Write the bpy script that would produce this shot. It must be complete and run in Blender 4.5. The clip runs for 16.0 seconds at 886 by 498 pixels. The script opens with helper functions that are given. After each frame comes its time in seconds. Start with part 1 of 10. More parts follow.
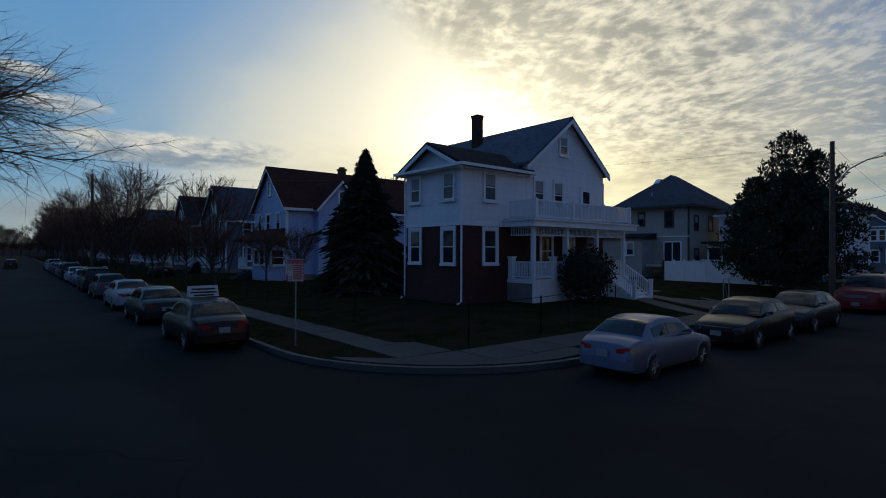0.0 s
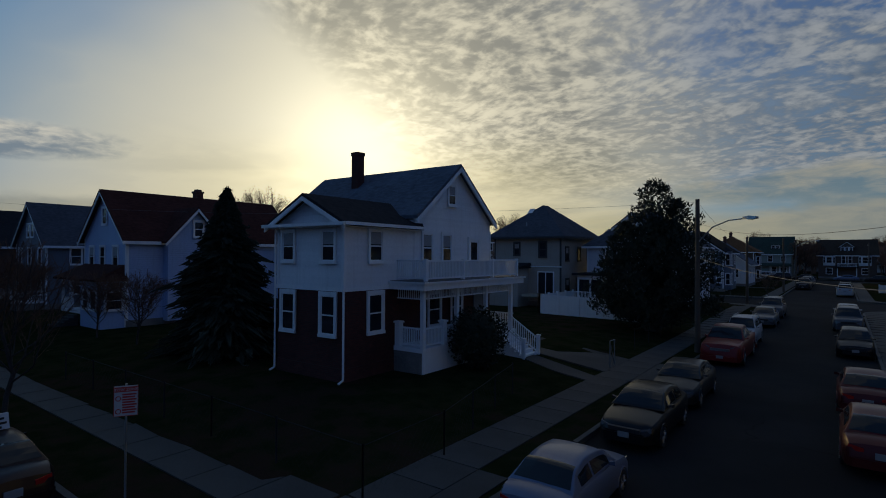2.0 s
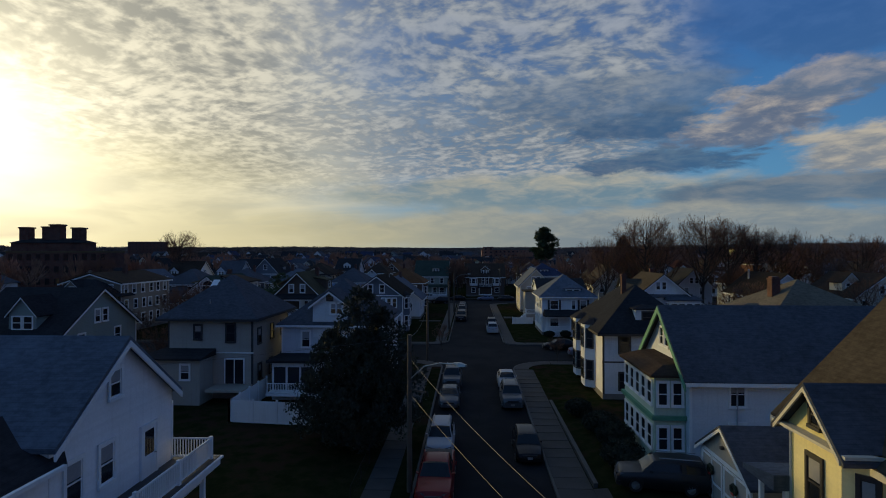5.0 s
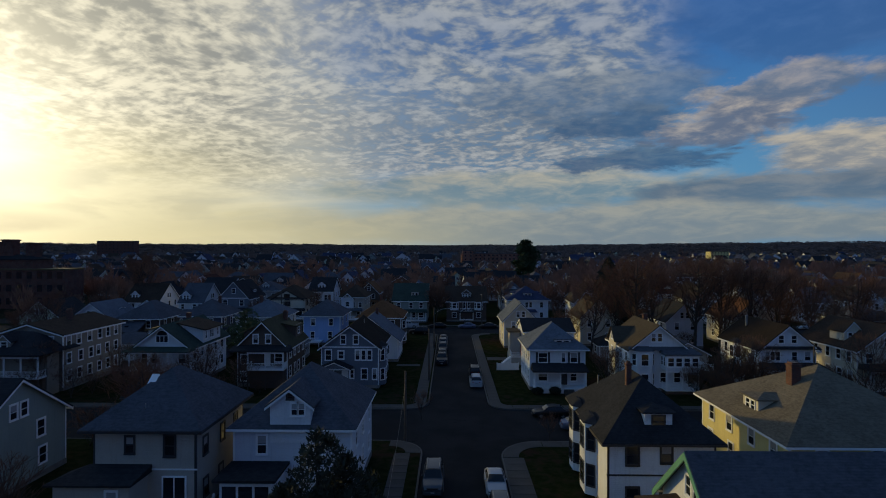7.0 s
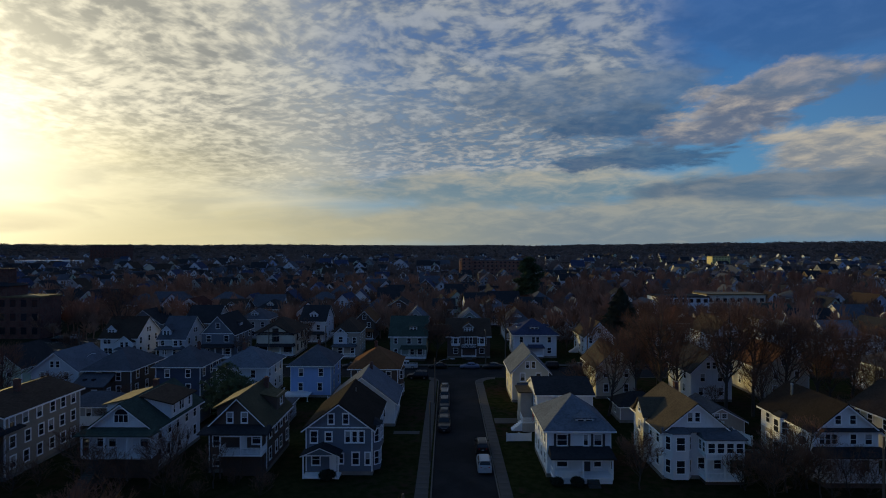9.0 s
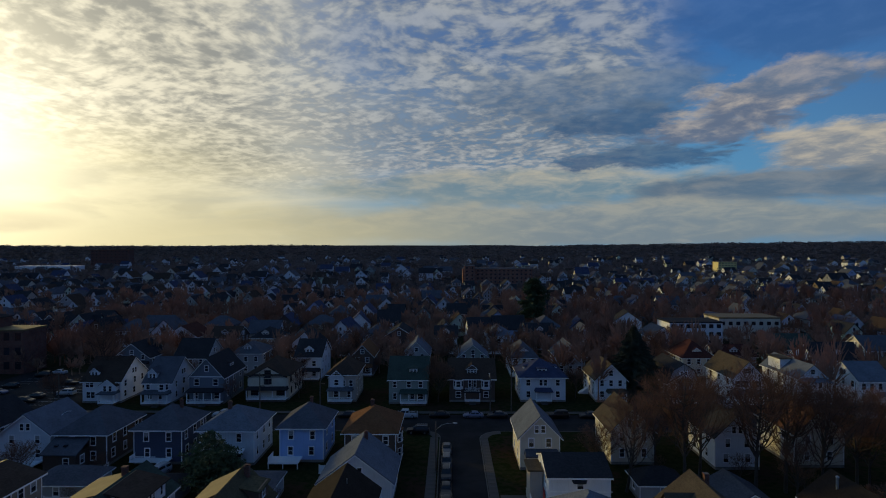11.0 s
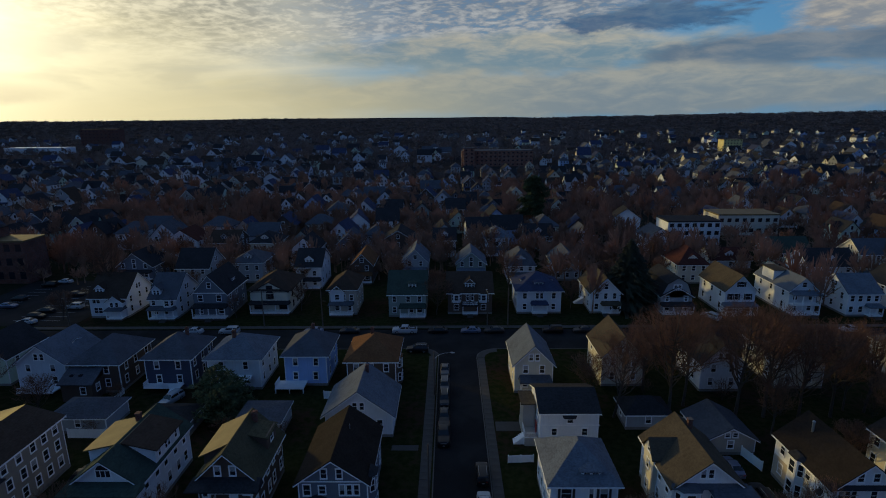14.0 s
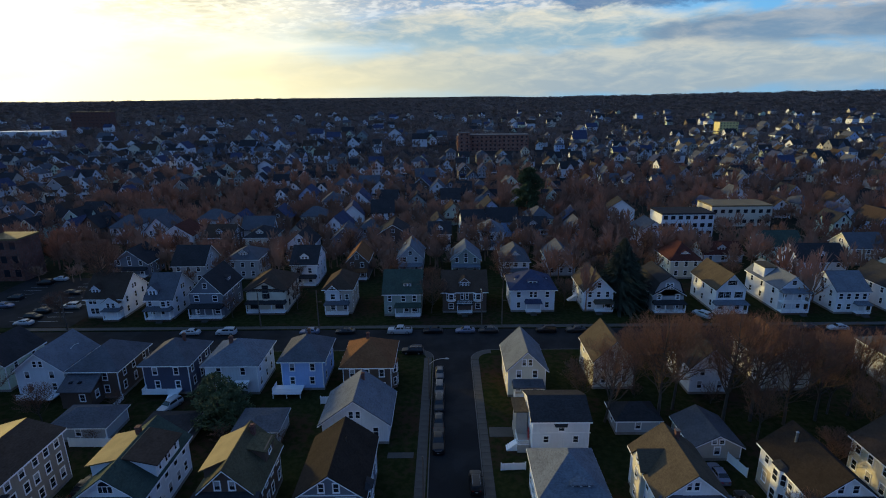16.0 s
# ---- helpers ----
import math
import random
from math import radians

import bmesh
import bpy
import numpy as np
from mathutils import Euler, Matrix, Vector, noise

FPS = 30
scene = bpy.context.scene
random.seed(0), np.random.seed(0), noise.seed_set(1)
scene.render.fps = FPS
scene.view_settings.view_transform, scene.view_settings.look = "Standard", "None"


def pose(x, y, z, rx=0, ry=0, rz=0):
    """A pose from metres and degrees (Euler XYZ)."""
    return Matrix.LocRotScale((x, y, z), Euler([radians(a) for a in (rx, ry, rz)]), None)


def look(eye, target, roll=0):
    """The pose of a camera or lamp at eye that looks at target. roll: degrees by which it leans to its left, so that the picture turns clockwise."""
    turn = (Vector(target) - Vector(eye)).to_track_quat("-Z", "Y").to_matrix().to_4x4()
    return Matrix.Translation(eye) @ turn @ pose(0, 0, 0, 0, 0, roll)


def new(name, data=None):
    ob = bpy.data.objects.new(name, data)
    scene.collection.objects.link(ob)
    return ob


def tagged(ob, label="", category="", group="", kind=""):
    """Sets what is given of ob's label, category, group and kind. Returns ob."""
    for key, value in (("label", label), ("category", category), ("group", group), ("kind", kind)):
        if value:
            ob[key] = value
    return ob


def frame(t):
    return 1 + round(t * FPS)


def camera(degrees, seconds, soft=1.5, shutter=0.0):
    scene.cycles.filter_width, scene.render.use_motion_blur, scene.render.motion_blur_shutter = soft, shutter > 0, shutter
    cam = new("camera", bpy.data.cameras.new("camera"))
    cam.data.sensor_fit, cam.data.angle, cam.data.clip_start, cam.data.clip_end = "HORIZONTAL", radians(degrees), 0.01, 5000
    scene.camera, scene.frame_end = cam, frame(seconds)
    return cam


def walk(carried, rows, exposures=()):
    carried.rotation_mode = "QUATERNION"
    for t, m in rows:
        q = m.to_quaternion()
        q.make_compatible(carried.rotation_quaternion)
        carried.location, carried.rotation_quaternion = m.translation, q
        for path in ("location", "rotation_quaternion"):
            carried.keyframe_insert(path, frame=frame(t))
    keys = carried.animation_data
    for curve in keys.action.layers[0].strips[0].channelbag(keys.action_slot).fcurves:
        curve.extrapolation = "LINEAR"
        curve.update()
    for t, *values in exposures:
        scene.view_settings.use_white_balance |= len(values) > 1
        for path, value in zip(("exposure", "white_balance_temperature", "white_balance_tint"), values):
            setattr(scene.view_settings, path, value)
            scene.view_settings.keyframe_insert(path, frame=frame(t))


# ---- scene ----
cam = camera(79.8, 16.0, soft=1.0)
PATH = [
    (0, (-0.565, 0.497, 2.578), (-2.115, 1.761, 2.589), 0.2),
    (0.5, (-0.843, 0.715, 3.175), (-2.424, 1.94, 3.208), 0.1),
    (1, (-1.331, 0.908, 3.872), (-2.93, 2.11, 3.904), 0.1),
    (1.5, (-2.074, 1.342, 4.607), (-3.61, 2.622, 4.635), 0.2),
    (2, (-2.834, 1.827, 5.252), (-4.034, 3.426, 5.276), 0.3),
    (2.5, (-3.553, 2.414, 5.715), (-4.128, 4.33, 5.744), 0.1),
    (3, (-4.504, 3.307, 6.363), (-4.724, 5.295, 6.389), -0.0),
    (3.5, (-5.142, 4.092, 7.727), (-5.307, 6.085, 7.746), -0.3),
    (4, (-5.373, 4.487, 9.526), (-5.53, 6.48, 9.542), -0.9),
    (4.2, (-5.492, 4.496, 10.181), (-5.642, 6.49, 10.201), -0.7),
    (6.5, (-6.208, 9.67, 18.487), (-6.243, 11.669, 18.486), -0.0),
    (7, (-6.307, 11.956, 20.38), (-6.333, 13.956, 20.38), 0.1),
    (7.5, (-6.459, 14.439, 22.328), (-6.477, 16.439, 22.326), 0.1),
    (8, (-6.678, 17.016, 24.311), (-6.697, 19.016, 24.307), 0.1),
    (8.5, (-6.986, 19.738, 26.541), (-7.003, 21.738, 26.535), 0.0),
    (9, (-7.161, 22.35, 28.64), (-7.178, 24.35, 28.637), 0.0),
    (11.5, (-7.012, 31.887, 40.136), (-7.042, 33.887, 40.129), -0.1),
    (12, (-6.965, 33.28, 41.994), (-6.997, 35.28, 41.991), -0.1),
    (12.5, (-6.732, 34.076, 43.763), (-6.762, 36.076, 43.763), -0.1),
    (13, (-6.634, 33.989, 45.186), (-6.665, 35.988, 45.188), -0.2),
    (13.5, (-6.738, 33.95, 46.624), (-6.766, 35.938, 46.406), -0.3),
    (14, (-6.557, 34.078, 48.198), (-6.584, 36.019, 47.719), -0.5),
    (14.5, (-6.482, 34.127, 49.863), (-6.507, 36.049, 49.311), -0.6),
    (15, (-6.411, 34.306, 51.2), (-6.43, 36.228, 50.646), -0.5),
    (15.5, (-6.211, 34.545, 52.261), (-6.228, 36.467, 51.708), -0.6),
    (16, (-6.201, 34.562, 53.046), (-6.213, 36.485, 52.495), -0.6),
]
walk(cam, [(t, look(e, g, r)) for t, e, g, r in PATH],
     exposures=[(0.0, -0.06), (1.0, -0.25), (2.5, -0.60), (4.2, -0.22), (7.0, -0.15), (13.0, -0.15), (13.5, -0.24), (14.0, -0.12), (14.5, 0.10), (15.0, 0.30), (16.0, 0.80)])

# ---- light and sky ----
SUN_AZ, SUN_EL = radians(52.0), radians(8.0)      # left of +y, above the horizon


def heading(az, el):
    return Vector((-math.sin(az) * math.cos(el), math.cos(az) * math.cos(el), math.sin(el)))


sun_dir = heading(SUN_AZ, SUN_EL)
glow_dir = heading(radians(45.5), radians(9.5))          # the veil of cloud is brightest a little above the sun
sun_data = bpy.data.lights.new("sun", "SUN")
sun_data.energy, sun_data.angle, sun_data.color = 1.8, radians(2.0), (1.0, 0.72, 0.21)
sun = new("sun", sun_data)
sun.rotation_mode = "QUATERNION"
sun.rotation_quaternion = sun_dir.to_track_quat("Z", "Y")


class Nodes:
    """Short hand for shader node trees."""

    def __init__(self, tree):
        self.tree = tree
        tree.nodes.clear()

    def add(self, kind, ins=None, **props):
        n = self.tree.nodes.new(kind)
        for k, v in props.items():
            setattr(n, k, v)
        for k, v in (ins or {}).items():
            self.put(n.inputs[k], v)
        return n

    def put(self, socket, v):
        if isinstance(v, bpy.types.NodeSocket):
            self.tree.links.new(v, socket)
        elif isinstance(v, bpy.types.Node):
            self.tree.links.new(v.outputs[0], socket)
        else:
            socket.default_value = v

    def math(self, op, a, b=0.0, clamp=False):
        return self.add("ShaderNodeMath", {0: a, 1: b}, operation=op, use_clamp=clamp).outputs[0]

    def vec(self, op, a, b=(0, 0, 0), out=0):
        return self.add("ShaderNodeVectorMath", {0: a, 1: b}, operation=op).outputs[out]

    def step(self, x, lo, hi):
        return self.add("ShaderNodeMapRange", {"Value": x, "From Min": lo, "From Max": hi}, interpolation_type="SMOOTHSTEP").outputs[0]

    def mix(self, f, a, b):
        n = self.add("ShaderNodeMix", data_type="RGBA")
        self.put(n.inputs[0], f), self.put(n.inputs[6], a), self.put(n.inputs[7], b)
        return n.outputs[2]

    def noise(self, vec, scale, detail=3.0, rough=0.5, dist=0.0):
        return self.add("ShaderNodeTexNoise", {"Vector": vec, "Scale": scale, "Detail": detail, "Roughness": rough, "Distortion": dist}).outputs[0]


def rise(t):
    t = min(1.0, max(0.0, t))
    return t * t * (3 - 2 * t)


def road_z(x, y):
    """The street dips a little towards the corner."""
    return -0.34 * (1 - rise((y - 36.0) / 28.0))


def lawn_z(x, y):
    """Turf level: from the pavement up to the houses."""
    inner = min(rise((-11.5 - x) / 5.0), rise((y - 9.0) / 6.0)) if x < -5 else min(rise((x - 0.9) / 2.5), rise((y - 9.0) / 6.0))
    return road_z(x, y) + 0.13 + inner * (0.26 + 0.02) * (1 - rise((y - 36.0) / 28.0)) + (0.15 * inner * (1 - rise((y - 40.0) / 20.0)))


def rgb(r, g, b):
    return (r, g, b, 1.0)


def build_sky():
    world = bpy.data.worlds.new("sky")
    scene.world = world
    world.use_nodes = True
    n = Nodes(world.node_tree)
    d = n.add("ShaderNodeTexCoord").outputs["Generated"]
    sky = n.add("ShaderNodeTexSky", sky_type="NISHITA", sun_disc=False, sun_elevation=SUN_EL, sun_rotation=-SUN_AZ, air_density=1.0, dust_density=1.5)
    base = n.vec("SCALE", sky.outputs[0])
    base.node.inputs["Scale"].default_value = 0.05
    sep = n.add("ShaderNodeSeparateXYZ", {0: d})
    z = n.math("MAXIMUM", sep.outputs[2], 0.005)
    cz = n.math("ADD", z, 0.16)
    flat = n.add("ShaderNodeCombineXYZ", {0: n.math("DIVIDE", sep.outputs[0], cz), 1: n.math("DIVIDE", sep.outputs[1], cz), 2: 0.0}).outputs[0]
    toward = n.vec("DOT_PRODUCT", d, tuple(glow_dir), out=1)
    wide = n.step(toward, 0.45, 1.0)
    # degrees to the left of +y, and above the horizon
    az = n.math("MULTIPLY", n.math("ARCTAN2", n.math("MULTIPLY", sep.outputs[0], -1.0), sep.outputs[1]), 57.2958)
    el = n.math("MULTIPLY", n.math("ARCSINE", sep.outputs[2]), 57.2958)
    # clear blue, deeper overhead and away from the sun
    blue = n.mix(n.step(el, 2.0, 24.0), rgb(0.14, 0.40, 0.66), rgb(0.035, 0.17, 0.52))
    blue = n.mix(n.step(az, 40.0, 75.0), blue, n.mix(n.step(el, 2.0, 30.0), rgb(0.22, 0.46, 0.68), rgb(0.13, 0.36, 0.72)))
    blue = n.mix(0.10, blue, base)
    blue = n.mix(n.step(toward, 0.35, -0.25), blue, rgb(0.072, 0.150, 0.365))
    blue = n.mix(n.step(el, 38.0, 70.0), blue, rgb(0.044, 0.112, 0.275))
    # thin bright veil round the sun
    streak = n.noise(n.add("ShaderNodeMapping", {0: flat, 2: (0, 0, radians(25)), 3: (0.5, 1.5, 1.0)}).outputs[0], 0.8, 4.0, 0.55, 0.4)
    veil = n.math("ADD", n.math("MULTIPLY", n.step(toward, 0.74, 0.985), 0.95), n.math("MULTIPLY", n.math("MULTIPLY", n.step(toward, 0.60, 0.88), n.step(streak, 0.40, 0.62)), 0.55), clamp=True)
    veil = n.math("MULTIPLY", veil, n.math("SUBTRACT", 1.0, n.math("MULTIPLY", n.step(n.math("ADD", n.math("ADD", az, n.math("MULTIPLY", el, 1.1)), n.math("MULTIPLY", n.math("SUBTRACT", streak, 0.5), 30.0)), 78.0, 108.0), 0.85)))
    col = n.mix(veil, blue, n.mix(n.step(toward, 0.78, 0.985), rgb(0.52, 0.59, 0.63), rgb(0.98, 0.94, 0.76)))
    # ripple cloud
    rp = n.add("ShaderNodeMapping", {0: flat, 2: (0, 0, radians(28)), 3: (1.0, 1.1, 1.0)}).outputs[0]
    bend = n.add("ShaderNodeTexNoise", {"Vector": rp, "Scale": 2.0, "Detail": 2.0}).outputs[1]
    rp2 = n.vec("ADD", rp, n.vec("MULTIPLY", bend, (0.22, 0.22, 0.0)))
    ripple = n.math("ADD", n.math("MULTIPLY", n.noise(rp2, 19.0, 3.0, 0.55), 0.46), n.math("MULTIPLY", n.noise(rp2, 8.5, 3.0, 0.55), 0.54))
    big = n.noise(rp, 0.9, 4.0, 0.55, 0.4)
    lane = n.noise(n.add("ShaderNodeMapping", {0: flat, 2: (0, 0, radians(-30)), 3: (0.30, 1.3, 1.0)}).outputs[0], 1.3, 4.0, 0.55)
    in_r = n.math("MULTIPLY", n.math("MULTIPLY", n.step(az, 66.0, 52.0), n.step(n.math("ADD", az, n.math("MULTIPLY", n.math("SUBTRACT", big, 0.5), 26.0)), -27.0, -12.0)), n.step(el, 4.0, 9.0))
    edge = n.step(n.math("ADD", n.math("ADD", az, n.math("MULTIPLY", el, -1.2)), n.math("MULTIPLY", n.math("SUBTRACT", big, 0.5), 12.0)), 31.0, 22.0)
    in_r = n.math("MULTIPLY", in_r, edge)
    cover = n.math("ADD", n.math("MULTIPLY", n.step(ripple, 0.36, 0.54), 0.42), n.math("MULTIPLY", n.step(big, 0.22, 0.55), 0.58))
    near_sun = n.step(toward, 0.76, 0.985)
    rip_mask = n.math("MULTIPLY", in_r, n.math("MAXIMUM", cover, n.math("MULTIPLY", n.step(toward, 0.80, 0.93), 0.92)), clamp=True)
    lit = n.step(n.math("ADD", n.math("MULTIPLY", ripple, 0.85), n.math("MULTIPLY", lane, 0.25)), 0.46, 0.68)
    dark_cl = n.mix(near_sun, rgb(0.200, 0.255, 0.330), rgb(0.37, 0.37, 0.33))
    light_cl = n.mix(near_sun, rgb(0.50, 0.53, 0.55), rgb(1.05, 0.98, 0.76))
    col = n.mix(rip_mask, col, n.mix(lit, dark_cl, light_cl))
    # single clouds: azimuth, elevation, half sizes, shade and light
    puff = n.noise(n.add("ShaderNodeMapping", {0: flat, 1: (3.1, 7.7, 0.0)}).outputs[0], 3.2, 6.0, 0.62, 0.3)
    fine = n.noise(flat, 7.0, 5.0, 0.6, 0.3)
    low_map = n.add("ShaderNodeCombineXYZ", {0: n.math("DIVIDE", az, 9.0), 1: n.math("DIVIDE", el, 2.6), 2: 0.0}).outputs[0]
    low_puff = n.noise(low_map, 1.0, 5.0, 0.55, 0.3)
    low_fine = n.noise(low_map, 2.3, 5.0, 0.6, 0.4)

    def cloud(col, a0, e0, wa, we, low, high, solid=1.0, rough=1.5):
        big_n, small_n = (low_puff, low_fine) if e0 < 7.0 else (puff, fine)
        u = n.math("DIVIDE", n.math("SUBTRACT", az, a0), wa)
        v = n.math("DIVIDE", n.math("SUBTRACT", el, e0), we)
        r = n.math("SQRT", n.math("ADD", n.math("MULTIPLY", u, u), n.math("MULTIPLY", v, v)))
        m = n.math("ADD", n.math("SUBTRACT", 1.0, r), n.math("MULTIPLY", n.math("SUBTRACT", big_n, 0.5), rough))
        lift = n.math("ADD", n.math("MULTIPLY", v, 0.30), n.math("MULTIPLY", n.math("SUBTRACT", small_n, 0.5), 1.6))
        return n.mix(n.math("MULTIPLY", n.step(m, 0.0, 0.45), solid), col, n.mix(n.step(lift, -0.25, 0.45), rgb(*low), rgb(*high)))
    dark, grey = (0.055, 0.13, 0.26), (0.14, 0.22, 0.34)
    col = cloud(col, -8.0, 6.2, 26.0, 2.6, (0.20, 0.30, 0.36), (0.56, 0.53, 0.42), 0.8)
    col = cloud(col, -34.0, 20.0, 16.0, 4.5, (0.05, 0.13, 0.33), (0.09, 0.19, 0.42), 0.55)
    col = cloud(col, -13.5, 15.5, 15.0, 3.4, (0.10, 0.17, 0.28), (0.24, 0.30, 0.38), 0.6)
    col = cloud(col, -18.5, 12.6, 9.5, 2.0, dark, (0.14, 0.21, 0.31), 0.85, 2.0)
    col = cloud(col, -25.5, 11.6, 6.5, 2.2, (0.15, 0.20, 0.30), (0.56, 0.51, 0.46), 0.95, 2.2)
    col = cloud(col, -29.5, 13.2, 6.5, 2.4, (0.15, 0.20, 0.30), (0.60, 0.54, 0.48), 1.0, 2.2)
    col = cloud(col, -34.0, 14.9, 8.0, 1.9, (0.13, 0.20, 0.32), (0.46, 0.43, 0.43), 0.9, 2.2)
    col = cloud(col, -20.0, 9.0, 10.0, 1.3, dark, (0.13, 0.21, 0.31), 0.85, 2.4)
    col = cloud(col, -37.5, 8.4, 9.0, 3.0, (0.27, 0.31, 0.36), (0.60, 0.55, 0.46), 1.0)
    col = cloud(col, -31.0, 5.6, 16.0, 1.9, (0.12, 0.19, 0.28), (0.27, 0.30, 0.33), 0.9)
    col = cloud(col, -12.0, 2.4, 46.0, 3.0, (0.26, 0.32, 0.36), (0.47, 0.47, 0.41), 0.95, 1.1)
    col = cloud(col, -52.0, 12.0, 11.0, 5.0, (0.16, 0.21, 0.30), (0.55, 0.50, 0.45), 1.0)
    col = cloud(col, 78.0, 9.6, 11.5, 1.9, (0.30, 0.38, 0.46), (0.95, 0.92, 0.80), 1.0, 1.0)
    col = cloud(col, 87.0, 12.6, 5.0, 1.0, (0.35, 0.44, 0.52), (0.85, 0.84, 0.78), 0.9, 1.2)
    col = cloud(col, 90.0, 15.0, 4.0, 0.9, (0.35, 0.44, 0.52), (0.85, 0.84, 0.78), 0.9, 1.2)
    col = cloud(col, 66.0, 3.2, 30.0, 2.2, (0.15, 0.25, 0.38), (0.30, 0.36, 0.42), 0.8, 1.0)
    # low haze, warm below the sun
    haze = n.mix(wide, rgb(0.20, 0.27, 0.32), rgb(0.95, 0.82, 0.42))
    col = n.mix(n.math("MULTIPLY", n.step(el, 7.5, 0.5), n.math("ADD", n.math("MULTIPLY", wide, 0.45), 0.35)), col, haze)
    col = cloud(col, 47.0, 2.4, 13.0, 1.7, (0.26, 0.22, 0.17), (0.42, 0.34, 0.22), 0.75, 1.0)
    pos = n.math("MAXIMUM", toward, 0.0)
    low_glow = n.math("MULTIPLY", n.math("MULTIPLY", n.step(az, 4.0, 34.0), n.step(az, 78.0, 52.0)), n.math("MULTIPLY", n.step(el, 14.0, 7.0), n.step(el, 0.5, 4.0)))
    col = n.mix(n.math("MULTIPLY", low_glow, 0.62), col, n.mix(n.step(low_puff, 0.36, 0.62), rgb(0.66, 0.60, 0.36), rgb(1.08, 0.96, 0.56)))
    add = n.vec("SCALE", (1.0, 0.88, 0.56))
    n.put(add.node.inputs["Scale"], n.math("ADD", n.math("MULTIPLY", n.math("POWER", pos, 22.0), 0.22), n.math("MULTIPLY", n.math("POWER", pos, 75.0), 1.3)))
    col = n.vec("ADD", col, add)
    # the land below the horizon lies dark
    bg = n.add("ShaderNodeBackground", {0: col, 1: 0.85})
    n.add("ShaderNodeOutputWorld", {0: bg.outputs[0]})


build_sky()


# ---- materials ----
def material(name, color, rough=0.7, var=0.25, scale=1.0, bump=0.0, bump_scale=30.0, metal=0.0, tint=0.0, siding=0.0, streak=0.0, spec=0.5, coat=0.0):
    """Painted or natural surface: two scales of colour variation, fine relief, boards where siding gives their height."""
    m = bpy.data.materials.new(name)
    m.use_nodes = True
    n = Nodes(m.node_tree)
    co = n.add("ShaderNodeTexCoord").outputs["Object"]
    big = n.noise(co, 0.35 * scale, 4.0, 0.6)
    fine = n.noise(co, 9.0 * scale, 4.0, 0.6)
    f = n.math("ADD", n.math("MULTIPLY", big, 0.6), n.math("MULTIPLY", fine, 0.4))
    dark = tuple(c * (1 - var) for c in color)
    light = tuple(min(1.0, c * (1 + var)) for c in color)
    col = n.mix(n.step(f, 0.30, 0.70), rgb(*dark), rgb(*light))
    if streak:
        s = n.noise(n.add("ShaderNodeMapping", {0: co, 3: (6.0, 6.0, 0.35)}).outputs[0], 1.0, 3.0)
        col = n.mix(n.math("MULTIPLY", n.step(s, 0.52, 0.72), streak), col, rgb(*(c * 0.45 for c in color)))
    if tint:
        r = n.add("ShaderNodeObjectInfo").outputs["Random"]
        hsv = n.add("ShaderNodeHueSaturation", {"Color": col, "Value": n.math("ADD", n.math("MULTIPLY", r, tint), 1.0 - tint / 2)})
        col = hsv.outputs[0]
    b = n.add("ShaderNodeBsdfPrincipled", {"Base Color": col, "Metallic": metal, "Specular IOR Level": spec, "Coat Weight": coat})
    n.put(b.inputs["Roughness"], rough if coat else n.math("ADD", n.math("MULTIPLY", fine, 0.2), rough - 0.1, clamp=True))
    if siding:
        z = n.add("ShaderNodeSeparateXYZ", {0: co}).outputs[2]
        saw = n.math("FRACT", n.math("DIVIDE", z, siding))
        h = n.math("SUBTRACT", 1.0, saw)
        bp = n.add("ShaderNodeBump", {"Strength": 0.9, "Distance": 0.02, "Height": h})
        n.put(b.inputs["Normal"], bp)
    elif bump:
        bp = n.add("ShaderNodeBump", {"Strength": bump, "Distance": 0.02, "Height": n.noise(co, bump_scale, 3.0, 0.6)})
        n.put(b.inputs["Normal"], bp)
    n.add("ShaderNodeOutputMaterial", {0: b.outputs[0]})
    return m


